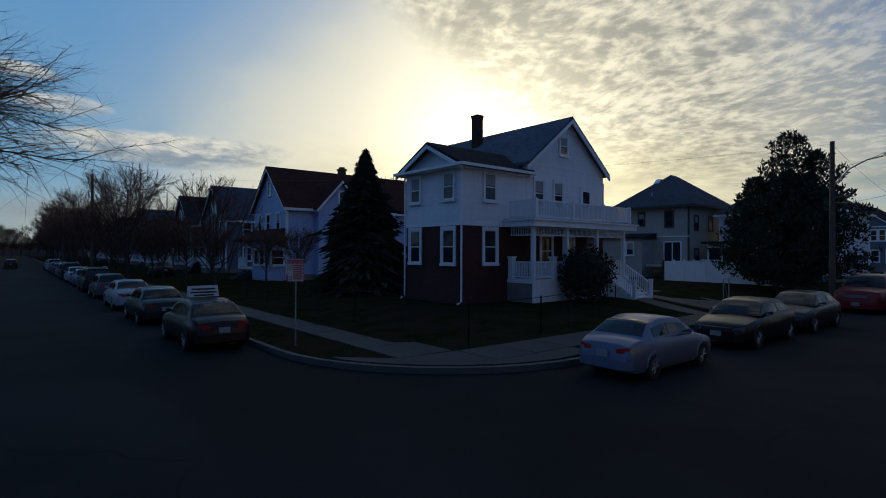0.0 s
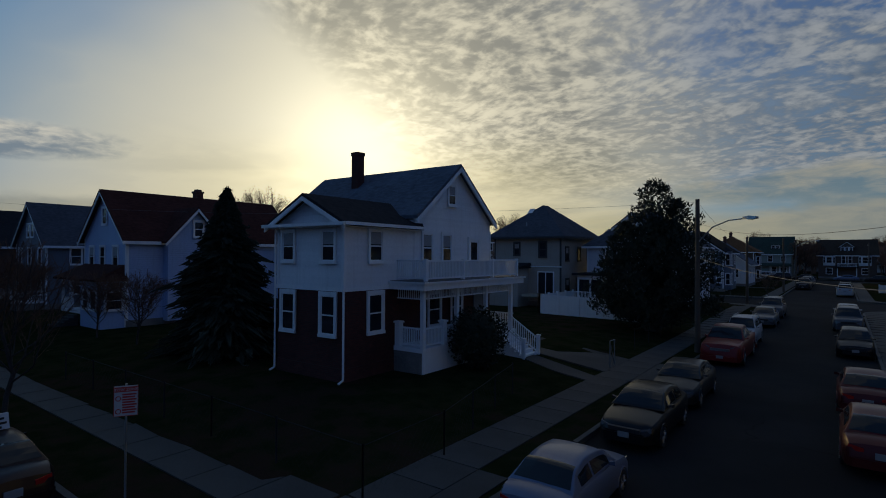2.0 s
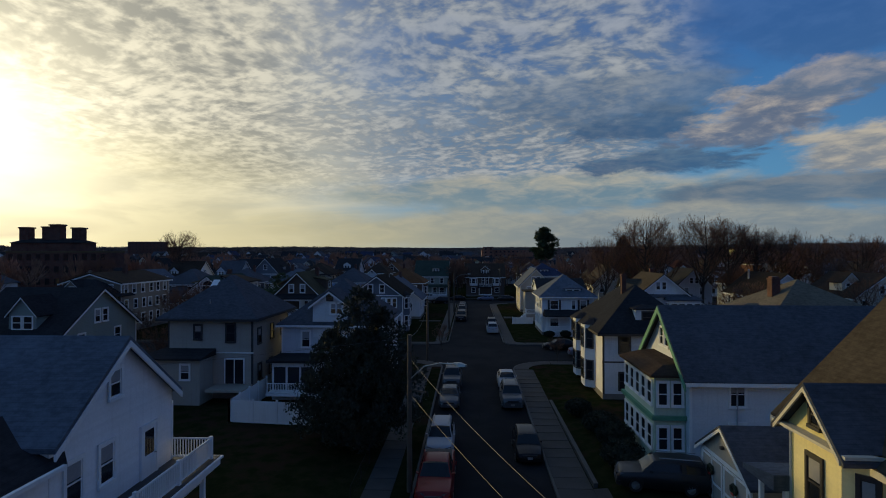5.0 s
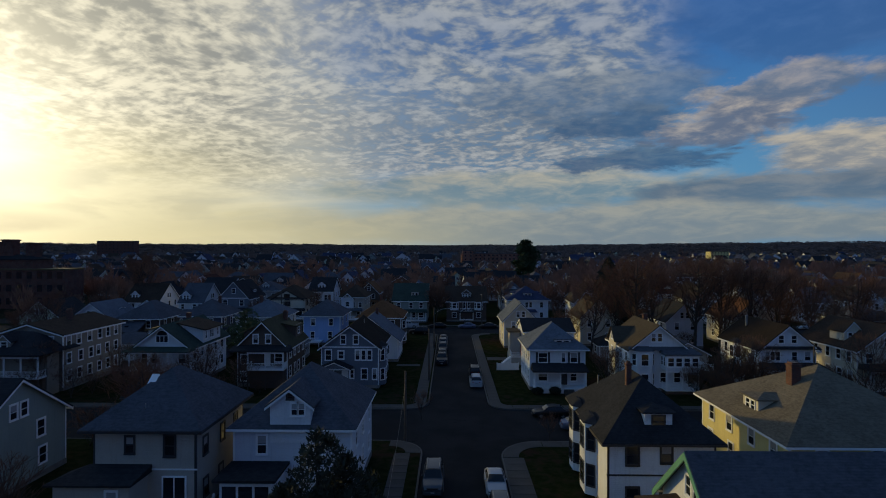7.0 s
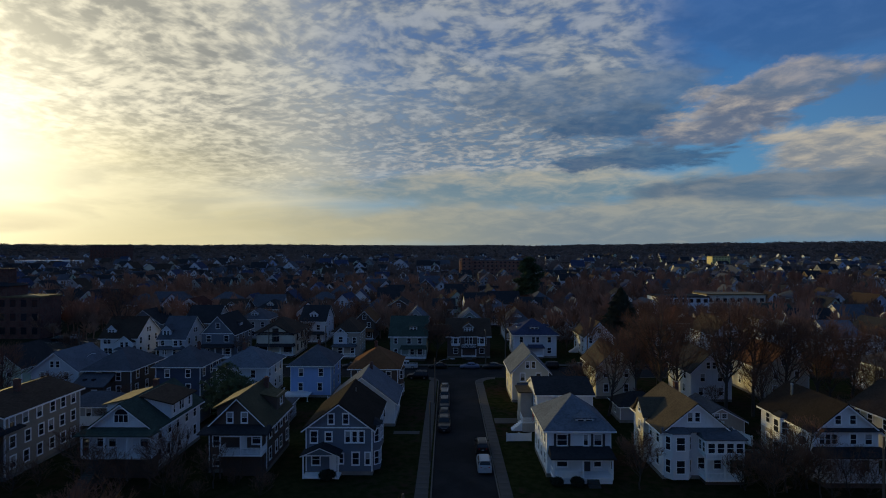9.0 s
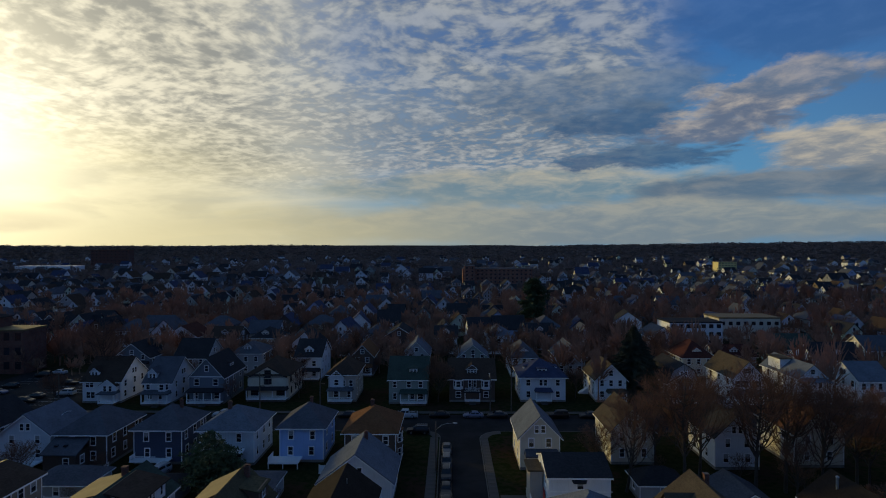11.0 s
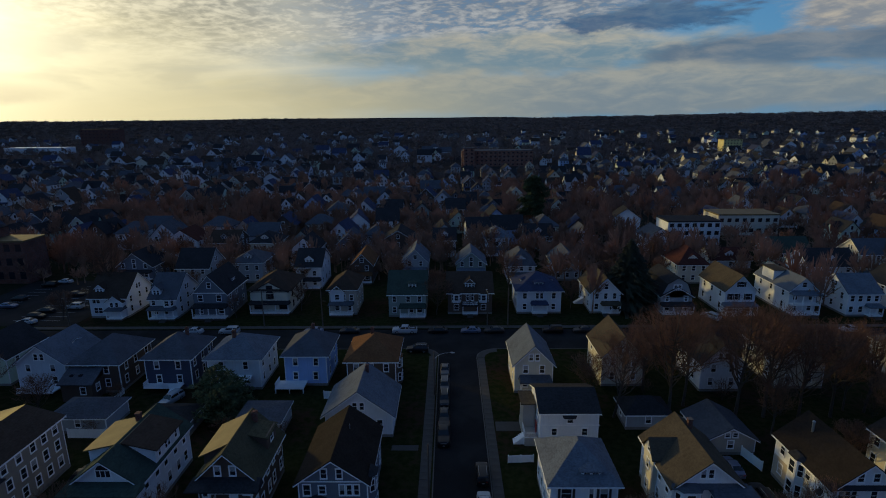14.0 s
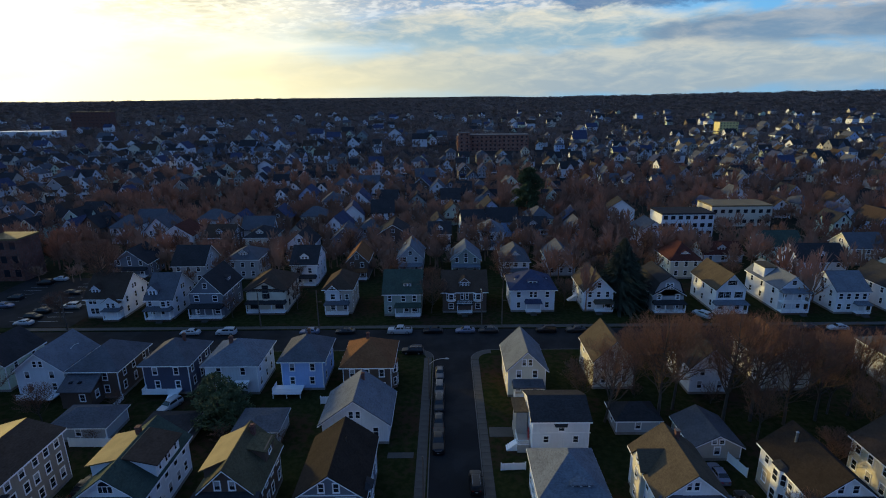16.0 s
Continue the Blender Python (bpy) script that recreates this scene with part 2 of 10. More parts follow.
def shingle_material(name, color, var=0.3, course=0.18):
    """Roof of overlapping shingle courses that run level along the slope."""
    m = bpy.data.materials.new(name)
    m.use_nodes = True
    n = Nodes(m.node_tree)
    co = n.add("ShaderNodeTexCoord").outputs["Object"]
    big = n.noise(co, 0.4, 4.0, 0.65)
    fine = n.noise(co, 14.0, 3.0, 0.6)
    z = n.add("ShaderNodeSeparateXYZ", {0: co}).outputs[2]
    row = n.math("FRACT", n.math("DIVIDE", z, course * 0.6))
    cell = n.noise(n.add("ShaderNodeMapping", {0: co, 3: (3.0, 3.0, 9.0)}).outputs[0], 1.0, 1.0)
    f = n.math("ADD", n.math("ADD", n.math("MULTIPLY", big, 0.4), n.math("MULTIPLY", fine, 0.25)), n.math("MULTIPLY", cell, 0.35))
    col = n.mix(n.step(f, 0.30, 0.70), rgb(*(c * (1 - var) for c in color)), rgb(*(c * (1 + var) for c in color)))
    col = n.mix(n.math("MULTIPLY", n.step(row, 0.14, 0.0), 0.5), col, rgb(*(c * 0.5 for c in color)))
    streak = n.noise(n.add("ShaderNodeMapping", {0: co, 3: (2.2, 2.2, 0.25)}).outputs[0], 1.0, 3.0)
    col = n.mix(n.math("MULTIPLY", n.step(streak, 0.55, 0.75), 0.45), col, rgb(*(c * 0.5 for c in color)))
    b = n.add("ShaderNodeBsdfPrincipled", {"Base Color": col, "Roughness": 0.9, "Specular IOR Level": 0.03})
    n.put(b.inputs["Normal"], n.add("ShaderNodeBump", {"Strength": 0.5, "Distance": 0.02, "Height": n.math("ADD", row, fine)}))
    n.add("ShaderNodeOutputMaterial", {0: b.outputs[0]})
    return m


def brick_material(name, color, mortar, scale=1.0):
    m = bpy.data.materials.new(name)
    m.use_nodes = True
    n = Nodes(m.node_tree)
    co = n.add("ShaderNodeTexCoord").outputs["Object"]
    s = n.add("ShaderNodeSeparateXYZ", {0: co})
    uv = n.add("ShaderNodeCombineXYZ", {0: n.math("ADD", s.outputs[0], s.outputs[1]), 1: s.outputs[2], 2: 0.0}).outputs[0]
    br = n.add("ShaderNodeTexBrick", {"Vector": uv, "Color1": rgb(*color), "Color2": rgb(*(c * 0.6 for c in color)), "Mortar": rgb(*mortar), "Scale": 1.0, "Mortar Size": 0.008, "Brick Width": 0.22 * scale, "Row Height": 0.075 * scale})
    col = n.mix(n.step(n.noise(co, 0.6, 4.0), 0.4, 0.7), br.outputs[0], n.vec("MULTIPLY", br.outputs[0], (0.6, 0.55, 0.55)))
    b = n.add("ShaderNodeBsdfPrincipled", {"Base Color": col, "Roughness": 0.85})
    n.put(b.inputs["Normal"], n.add("ShaderNodeBump", {"Strength": 0.6, "Distance": 0.01, "Height": n.math("SUBTRACT", 1.0, br.outputs[1])}))
    n.add("ShaderNodeOutputMaterial", {0: b.outputs[0]})
    return m


def glass_material(name, color, rough=0.06):
    m = bpy.data.materials.new(name)
    m.use_nodes = True
    n = Nodes(m.node_tree)
    co = n.add("ShaderNodeTexCoord").outputs["Object"]
    col = n.mix(n.noise(co, 1.3, 2.0), rgb(*color), rgb(*(c * 1.8 for c in color)))
    b = n.add("ShaderNodeBsdfPrincipled", {"Base Color": col, "Roughness": rough, "Specular IOR Level": 0.45})
    n.put(b.inputs["Normal"], n.add("ShaderNodeBump", {"Strength": 0.05, "Distance": 0.02, "Height": n.noise(co, 2.0, 1.0)}))
    n.add("ShaderNodeOutputMaterial", {0: b.outputs[0]})
    return m


def ground_material():
    """Winter turf, bare soil and leaf litter, brown woods far off."""
    m = bpy.data.materials.new("winter_ground")
    m.use_nodes = True
    n = Nodes(m.node_tree)
    co = n.add("ShaderNodeTexCoord").outputs["Object"]
    big = n.noise(co, 0.06, 5.0, 0.6)
    mid = n.noise(co, 0.9, 4.0, 0.6)
    fine = n.noise(co, 14.0, 3.0, 0.7)
    far = n.step(n.vec("LENGTH", co, out=1), 150.0, 420.0)
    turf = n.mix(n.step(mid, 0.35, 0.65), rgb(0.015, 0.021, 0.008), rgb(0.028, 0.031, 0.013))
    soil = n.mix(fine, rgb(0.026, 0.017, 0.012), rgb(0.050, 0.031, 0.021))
    col = n.mix(n.step(n.math("ADD", n.math("MULTIPLY", big, 0.6), n.math("MULTIPLY", mid, 0.4)), 0.48, 0.62), turf, soil)
    wood = n.mix(n.step(n.noise(co, 0.02, 8.0, 0.75), 0.38, 0.62), rgb(0.022, 0.024, 0.029), rgb(0.042, 0.038, 0.037))
    col = n.mix(far, col, wood)
    b = n.add("ShaderNodeBsdfPrincipled", {"Base Color": col, "Roughness": 1.0, "Specular IOR Level": 0.0})
    n.put(b.inputs["Normal"], n.add("ShaderNodeBump", {"Strength": 0.7, "Distance": 0.05, "Height": n.math("ADD", fine, mid)}))
    n.add("ShaderNodeOutputMaterial", {0: b.outputs[0]})
    return m


def asphalt_material():
    m = bpy.data.materials.new("asphalt")
    m.use_nodes = True
    n = Nodes(m.node_tree)
    co = n.add("ShaderNodeTexCoord").outputs["Object"]
    big = n.noise(co, 0.18, 4.0, 0.6)
    fine = n.noise(co, 40.0, 2.0, 0.7)
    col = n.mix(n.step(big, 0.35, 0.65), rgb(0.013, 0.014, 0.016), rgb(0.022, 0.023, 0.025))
    vor = n.add("ShaderNodeTexVoronoi", {"Vector": n.vec("ADD", co, n.vec("SCALE", n.add("ShaderNodeTexNoise", {"Vector": co, "Scale": 0.7}).outputs[1])), "Scale": 0.22}, feature="DISTANCE_TO_EDGE")
    crack = n.math("MULTIPLY", n.step(vor.outputs[0], 0.012, 0.0), n.step(n.noise(co, 0.25, 2.0), 0.45, 0.6))
    col = n.mix(n.math("MULTIPLY", crack, 0.8), col, rgb(0.010, 0.010, 0.011))
    patch = n.step(n.noise(co, 0.07, 1.0), 0.60, 0.62)
    col = n.mix(n.math("MULTIPLY", patch, 0.45), col, rgb(0.012, 0.012, 0.013))
    b = n.add("ShaderNodeBsdfPrincipled", {"Base Color": col, "Roughness": 0.9, "Specular IOR Level": 0.08})
    n.put(b.inputs["Normal"], n.add("ShaderNodeBump", {"Strength": 0.35, "Distance": 0.01, "Height": fine}))
    n.add("ShaderNodeOutputMaterial", {0: b.outputs[0]})
    return m


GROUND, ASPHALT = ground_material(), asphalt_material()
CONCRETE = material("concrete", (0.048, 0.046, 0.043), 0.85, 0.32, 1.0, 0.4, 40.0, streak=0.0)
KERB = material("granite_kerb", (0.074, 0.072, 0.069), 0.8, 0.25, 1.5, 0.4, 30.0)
WALLS = {k: material("siding_" + k, c, 0.62, 0.10, 1.0, siding=0.15, streak=0.15) for k, c in dict(
    white=(0.69, 0.71, 0.74), cream=(0.58, 0.54, 0.44), yellow=(0.66, 0.57, 0.24), blue=(0.36, 0.46, 0.66), skyblue=(0.30, 0.44, 0.72),
    grey=(0.34, 0.35, 0.37), slate=(0.125, 0.145, 0.185), navy=(0.045, 0.055, 0.10), brown=(0.085, 0.055, 0.042), tan=(0.42, 0.37, 0.30), taupe=(0.25, 0.215, 0.18),
    green=(0.50, 0.60, 0.48), sage=(0.24, 0.29, 0.27), beige=(0.38, 0.35, 0.31), pale=(0.60, 0.63, 0.68)).items()}
ROOFS = {k: shingle_material("shingles_" + k, c) for k, c in dict(
    dark=(0.034, 0.035, 0.039), grey=(0.082, 0.089, 0.106), light=(0.120, 0.138, 0.168), brown=(0.058, 0.042, 0.033), red=(0.075, 0.030, 0.025), rust=(0.15, 0.072, 0.036),
    navy=(0.045, 0.055, 0.10), green=(0.045, 0.065, 0.055), tan=(0.078, 0.064, 0.047), olive=(0.082, 0.074, 0.046), umber=(0.027, 0.022, 0.019), straw=(0.150, 0.130, 0.100)).items()}
WHITE = material("white_trim", (0.82, 0.83, 0.84), 0.5, 0.06, 2.0, streak=0.12)
BLACKTRIM = material("dark_trim", (0.03, 0.03, 0.035), 0.5, 0.2)
GREENTRIM = material("green_trim", (0.10, 0.30, 0.19), 0.5, 0.15)
STONE = material("foundation_stone", (0.20, 0.185, 0.17), 0.85, 0.3, 2.0, 0.6, 12.0)
PALEBRICK = brick_material("weathered_red_brick", (0.34, 0.125, 0.078), (0.25, 0.20, 0.17))
BRICK = brick_material("red_brick", (0.16, 0.052, 0.035), (0.12, 0.10, 0.09))
DARKBRICK = brick_material("dark_red_brick", (0.105, 0.022, 0.018), (0.05, 0.03, 0.028))
PANE = glass_material("window_glass", (0.012, 0.015, 0.02))
BLIND = material("window_blind", (0.30, 0.30, 0.31), 0.6, 0.12)
# roof tar with the gold of the low sun put into its colour
SUNTAR = material("sun_toned_roof_tar", (0.135, 0.100, 0.045), 0.75, 0.25, 1.0, 0.3, 10.0, spec=0.4)
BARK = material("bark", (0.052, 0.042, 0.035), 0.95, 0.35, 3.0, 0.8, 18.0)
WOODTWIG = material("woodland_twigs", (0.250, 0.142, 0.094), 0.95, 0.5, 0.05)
# same twigs toned greyer: the haze of distance put into the colour
HAZETWIG = material("hazed_woodland_twigs", (0.165, 0.125, 0.108), 0.95, 0.4, 0.05)
TWIG = material("twigs", (0.15, 0.074, 0.046), 0.95, 0.3, 2.0)
NEEDLE = material("conifer_needles", (0.052, 0.082, 0.034), 0.85, 0.45, 1.5, tint=0.3)
DARKNEEDLE = material("spruce_needles", (0.034, 0.043, 0.027), 0.85, 0.45, 1.5, tint=0.3)
SHRUB = material("shrub_leaves", (0.016, 0.023, 0.012), 0.85, 0.4, 2.0)
POLEWOOD = material("weathered_pole_wood", (0.10, 0.078, 0.06), 0.9, 0.3, 3.0, 0.6, 22.0, streak=0.4)
NETSTEEL = material("dull_wire_mesh", (0.022, 0.022, 0.023), 0.8, 0.2, 3.0, metal=0.4)
STEEL = material("galvanised_steel", (0.35, 0.36, 0.37), 0.45, 0.2, 3.0, metal=0.8)
WIRE = material("cable", (0.10, 0.10, 0.10), 0.5, 0.1)
RUBBER = material("tyre_rubber", (0.015, 0.015, 0.016), 0.9, 0.2, 4.0)
ALLOY = material("alloy_rim", (0.25, 0.25, 0.26), 0.5, 0.1, metal=0.9)
CARGLASS = glass_material("car_glass", (0.010, 0.012, 0.014), 0.03)
LAMPRED = material("tail_lamp_red", (0.45, 0.02, 0.015), 0.2, 0.1, coat=0.6)
LAMPCLEAR = material("headlamp_clear", (0.14, 0.14, 0.15), 0.15, 0.1, coat=0.8)
PLATE = material("number_plate_white", (0.26, 0.26, 0.27), 0.5, 0.05)
BLACKPLASTIC = material("black_plastic", (0.018, 0.018, 0.02), 0.6, 0.2)
SIGNWHITE = material("sign_white", (0.55, 0.52, 0.50), 0.5, 0.05)
SIGNRED = material("sign_red", (0.55, 0.04, 0.03), 0.5, 0.08)
SIGNGREEN = material("sign_green", (0.02, 0.24, 0.13), 0.5, 0.08)
PAINTS = {k: material("car_paint_" + k, c, 0.36, 0.06, 1.0, metal=me, coat=0.18, spec=0.3) for k, (c, me) in dict(
    silver=((0.135, 0.160, 0.235), 0.35), black=((0.008, 0.008, 0.010), 0.2), darkgrey=((0.030, 0.033, 0.037), 0.5), red=((0.085, 0.008, 0.009), 0.2), brightred=((0.19, 0.012, 0.011), 0.1),
    white=((0.36, 0.38, 0.41), 0.0), maroon=((0.020, 0.008, 0.010), 0.3), grey=((0.10, 0.105, 0.115), 0.5), blue=((0.03, 0.05, 0.12), 0.3), green=((0.016, 0.022, 0.022), 0.4)).items()}


# ---- mesh helpers ----
class MB:
    """Collects corners and faces of one mesh."""

    def __init__(self):
        self.v, self.f = [], []

    def face(self, *pts):
        i = len(self.v)
        self.v += [tuple(p) for p in pts]
        self.f.append(tuple(range(i, i + len(pts))))
        return self

    def solid(self, low, high):
        """A closed solid between two rings of equal count."""
        i, k = len(self.v), len(low)
        self.v += [tuple(p) for p in low] + [tuple(p) for p in high]
        self.f.append(tuple(range(i + k - 1, i - 1, -1)))
        self.f.append(tuple(range(i + k, i + 2 * k)))
        for j in range(k):
            a, b = i + j, i + (j + 1) % k
            self.f.append((a, b, b + k, a + k))
        return self

    def box(self, x0, x1, y0, y1, z0, z1):
        return self.solid([(x0, y0, z0), (x1, y0, z0), (x1, y1, z0), (x0, y1, z0)], [(x0, y0, z1), (x1, y0, z1), (x1, y1, z1), (x0, y1, z1)])

    def tube(self, a, b, ra, rb, sides=8, cap=True):
        a, b = Vector(a), Vector(b)
        q = (b - a).to_track_quat("Z", "Y")
        i = len(self.v)
        for p, r in ((a, ra), (b, rb)):
            for s in range(sides):
                t = 2 * math.pi * s / sides
                self.v.append(tuple(p + q @ Vector((math.cos(t) * r, math.sin(t) * r, 0))))
        for s in range(sides):
            u = (s + 1) % sides
            self.f.append((i + s, i + u, i + sides + u, i + sides + s))
        if cap:
            self.f.append(tuple(range(i + sides - 1, i - 1, -1)))
            self.f.append(tuple(range(i + sides, i + 2 * sides)))
        return self

    def slab(self, pts, th):
        """A plate below the polygon pts, th thick, straight down."""
        return self.solid([(x, y, z - th) for x, y, z in pts], pts)

    def mesh(self, name, *mats):
        me = bpy.data.meshes.new(name)
        me.from_pydata(self.v, [], self.f)
        for m in mats:
            me.materials.append(m)
        bm = bmesh.new()
        bm.from_mesh(me)
        bmesh.ops.recalc_face_normals(bm, faces=bm.faces)
        bm.to_mesh(me)
        bm.free()
        return me


def thing(name, label, category, x, y, z=0.0, rz=0.0, group="", kind=""):
    ob = new(name)
    ob.empty_display_size = 0.3
    ob.location, ob.rotation_euler = (x, y, z), (0, 0, radians(rz))
    return tagged(ob, label, category, group, kind)


def part(name, data, mat, parent, label="", at=None, rz=0.0):
    me = data.mesh(name, mat) if isinstance(data, MB) else data
    ob = new(name, me)
    ob.parent = parent
    if at is not None:
        ob.location = at
    if rz:
        ob.rotation_euler = (0, 0, radians(rz))
    if label:
        ob["label"] = label
    return ob


def lone(name, data, mat, label, category, group="", kind="", at=(0, 0, 0), rz=0.0):
    me = data.mesh(name, mat) if isinstance(data, MB) else data
    ob = new(name, me)
    ob.location, ob.rotation_euler = at, (0, 0, radians(rz))
    return tagged(ob, label, category, group, kind)


# ---- ground, roads, pavements ----
def hill(x, y, r):
    s = min(1.0, max(0.0, (r - 1500) / 2600.0))
    s = s * s * (3 - 2 * s)
    a = math.atan2(x + 6.0, y - 40.0)
    h = 49 + 16 * noise.noise(Vector((a * 2.2, 1.3, r / 2500))) + 9 * noise.noise(Vector((a * 7.0, 4.1, r / 900))) + 3.5 * noise.noise(Vector((a * 22, 9.0, 0)))
    h += 14 * math.exp(-((a - 0.75) / 0.35) ** 2) - 7 * math.exp(-((a + 0.6) / 0.3) ** 2)
    return s * h


def build_ground():
    rings = [0, 30, 60, 100, 150, 220, 320, 450, 620, 850, 1150, 1500, 1900, 2300, 2700, 3100, 3500, 3900, 4300, 4700]
    k = 120
    mb = MB()
    cx, cy = -6.0, 40.0

    for r in rings[1:]:
        for i in range(k):
            a = 2 * math.pi * i / k
            x, y = cx + r * math.sin(a), cy + r * math.cos(a)
            mb.v.append((x, y, hill(x, y, r) - (0.6 if r < 400 else 0.02)))
    mb.v.append((cx, cy, -0.6))
    c = len(mb.v) - 1
    for i in range(k):
        mb.f.append((c, (i + 1) % k, i))
    for j in range(len(rings) - 2):
        for i in range(k):
            a, b = j * k + i, j * k + (i + 1) % k
            mb.f.append((a, b, b + k, a + k))
    ob = lone("ground", mb, GROUND, "flat winter ground of turf, soil and brown woods rising to low hills", "ground", kind="structure")
    for p in ob.data.polygons:
        p.use_smooth = True


build_ground()

ROAD_L, ROAD_R = -9.0, -1.25          # kerb lines of the side street
MAIN_N, MAIN_S = 6.3, -6.5           # kerb lines of the main street
CROSS_S, CROSS_N = 68.0, 79.0        # first cross street
FAR_S, FAR_N = 139.5, 150.5          # far cross street


def arc(cx, cy, r, a0, a1, k=10):
    return [(cx + r * math.cos(radians(a0 + (a1 - a0) * i / k)), cy + r * math.sin(radians(a0 + (a1 - a0) * i / k))) for i in range(k + 1)]


def flat_piece(name, pts, z, th, mat, label, category):
    """A plate over a polygon that follows the ground."""
    mb = MB().slab([(x, y, z) for x, y in pts], th)
    bm = bmesh.new()
    me = mb.mesh(name, mat)
    bm.from_mesh(me)
    for y in range(9, 66, 3):
        bmesh.ops.bisect_plane(bm, geom=bm.verts[:] + bm.edges[:] + bm.faces[:], plane_co=(0, y, 0), plane_no=(0, 1, 0))
    for v in bm.verts:
        v.co.z += (lawn_z(v.co.x, v.co.y) - 0.13) if mat is CONCRETE and z > 0.166 else road_z(v.co.x, v.co.y)
    bm.to_mesh(me)
    bm.free()
    return lone(name, me, None, label, category, kind="structure")


def drape(ob, step=3.0, lawn=False):
    """Cuts a plate across and lets it follow the ground."""
    bm = bmesh.new()
    bm.from_mesh(ob.data)
    xs = [x for x in (-30, -24, -20, -18, -16.5, -15, -14, -13, -12.2, -11.5, 0.9, 1.6, 2.3, 3.4)] if lawn else []
    for x in xs:
        bmesh.ops.bisect_plane(bm, geom=bm.verts[:] + bm.edges[:] + bm.faces[:], plane_co=(x, 0, 0), plane_no=(1, 0, 0))
    for y in np.arange(9, 66, step):
        bmesh.ops.bisect_plane(bm, geom=bm.verts[:] + bm.edges[:] + bm.faces[:], plane_co=(0, float(y), 0), plane_no=(0, 1, 0))
    for v in bm.verts:
        v.co.z += (lawn_z(v.co.x, v.co.y) - 0.13) if lawn else road_z(v.co.x, v.co.y)
    bm.to_mesh(ob.data)
    bm.free()
    return ob


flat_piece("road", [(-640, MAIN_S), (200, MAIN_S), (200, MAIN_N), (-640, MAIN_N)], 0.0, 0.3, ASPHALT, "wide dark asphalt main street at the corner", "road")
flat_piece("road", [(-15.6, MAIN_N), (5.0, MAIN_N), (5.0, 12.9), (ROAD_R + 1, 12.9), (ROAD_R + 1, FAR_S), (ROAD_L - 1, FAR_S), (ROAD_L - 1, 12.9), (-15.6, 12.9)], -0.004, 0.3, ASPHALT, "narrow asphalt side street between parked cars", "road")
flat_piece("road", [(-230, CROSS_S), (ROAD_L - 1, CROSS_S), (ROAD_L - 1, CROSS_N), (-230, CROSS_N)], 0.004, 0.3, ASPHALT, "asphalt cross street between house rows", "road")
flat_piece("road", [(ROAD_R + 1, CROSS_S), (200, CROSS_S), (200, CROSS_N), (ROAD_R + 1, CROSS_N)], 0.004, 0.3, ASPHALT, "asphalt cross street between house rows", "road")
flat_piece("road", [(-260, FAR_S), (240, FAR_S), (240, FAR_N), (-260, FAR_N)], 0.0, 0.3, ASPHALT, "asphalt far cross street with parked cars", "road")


def corner_block(name, x_kerb, y_kerb, x_far, y_far, r, label):
    """A raised block of turf with a rounded, kerbed corner at (x_kerb, y_kerb)."""
    sx, sy = (1 if x_far > x_kerb else -1), (1 if y_far > y_kerb else -1)
    cx, cy = x_kerb + sx * r, y_kerb + sy * r
    a0 = {(-1, 1): 0, (1, 1): 180, (1, -1): 180, (-1, -1): 0}[(sx, sy)]
    a1 = {(-1, 1): -90, (1, 1): 270, (1, -1): 90, (-1, -1): 90}[(sx, sy)]
    curve = arc(cx, cy, r, a0, a1)

    def ring(d):
        rr = max(r - d, 0.05)
        return [(x_kerb + sx * d, y_far)] + [(cx + (x - cx) * rr / r, cy + (y - cy) * rr / r) for x, y in curve] + [(x_far, y_kerb + sy * d)]
    rings = [ring(0.0), ring(0.16)]
    kerb = MB()
    for a, b, c, d in zip(rings[0], rings[0][1:], rings[1][1:], rings[1]):
        kerb.solid([(*a, -0.1), (*b, -0.1), (*c, -0.1), (*d, -0.1)], [(*a, 0.15), (*b, 0.15), (*c, 0.15), (*d, 0.15)])
    drape(lone("kerb", kerb, KERB, "worn granite kerb stones along the street corner", "kerb", kind="structure"))
    lawn = MB().slab([(*p, 0.13) for p in rings[1]] + [(x_far, y_far, 0.13)], 0.5)
    drape(lone("lawn", lawn, GROUND, label, "lawn", kind="structure"), lawn=True)
    return ring


def paving(name, x0, x1, y0, y1, z, label, joint=1.5):
    """Concrete pavement of separate flags with open joints."""
    along_y = (y1 - y0) > (x1 - x0)
    root = thing(name, label, "pavement", 0, 0, kind="structure")
    n = max(1, round((y1 - y0 if along_y else x1 - x0) / joint))
    L = (y1 - y0 if along_y else x1 - x0) / n
    w = (x1 - x0) if along_y else (y1 - y0)
    mb = MB()
    a, b = (w - 0.02) / 2, (L - 0.02) / 2
    if not along_y:
        a, b = b, a
    mb.solid([(-a, -b, -0.12), (a, -b, -0.12), (a, b, -0.12), (-a, b, -0.12)], [(-a + 0.01, -b + 0.01, 0), (a - 0.01, -b + 0.01, 0), (a - 0.01, b - 0.01, 0), (-a + 0.01, b - 0.01, 0)])
    me = mb.mesh("paving_slab", CONCRETE)
    for i in range(n):
        c = (i + 0.5) * L
        at = ((x0 + x1) / 2, y0 + c, z) if along_y else (x0 + c, (y0 + y1) / 2, z)
        at = (at[0], at[1], at[2] + road_z(at[0], at[1]))
        ob = part("paving_slab", me, None, root, at=at)
        ob.rotation_euler = (random.uniform(-0.004, 0.004), random.uniform(-0.004, 0.004), 0)


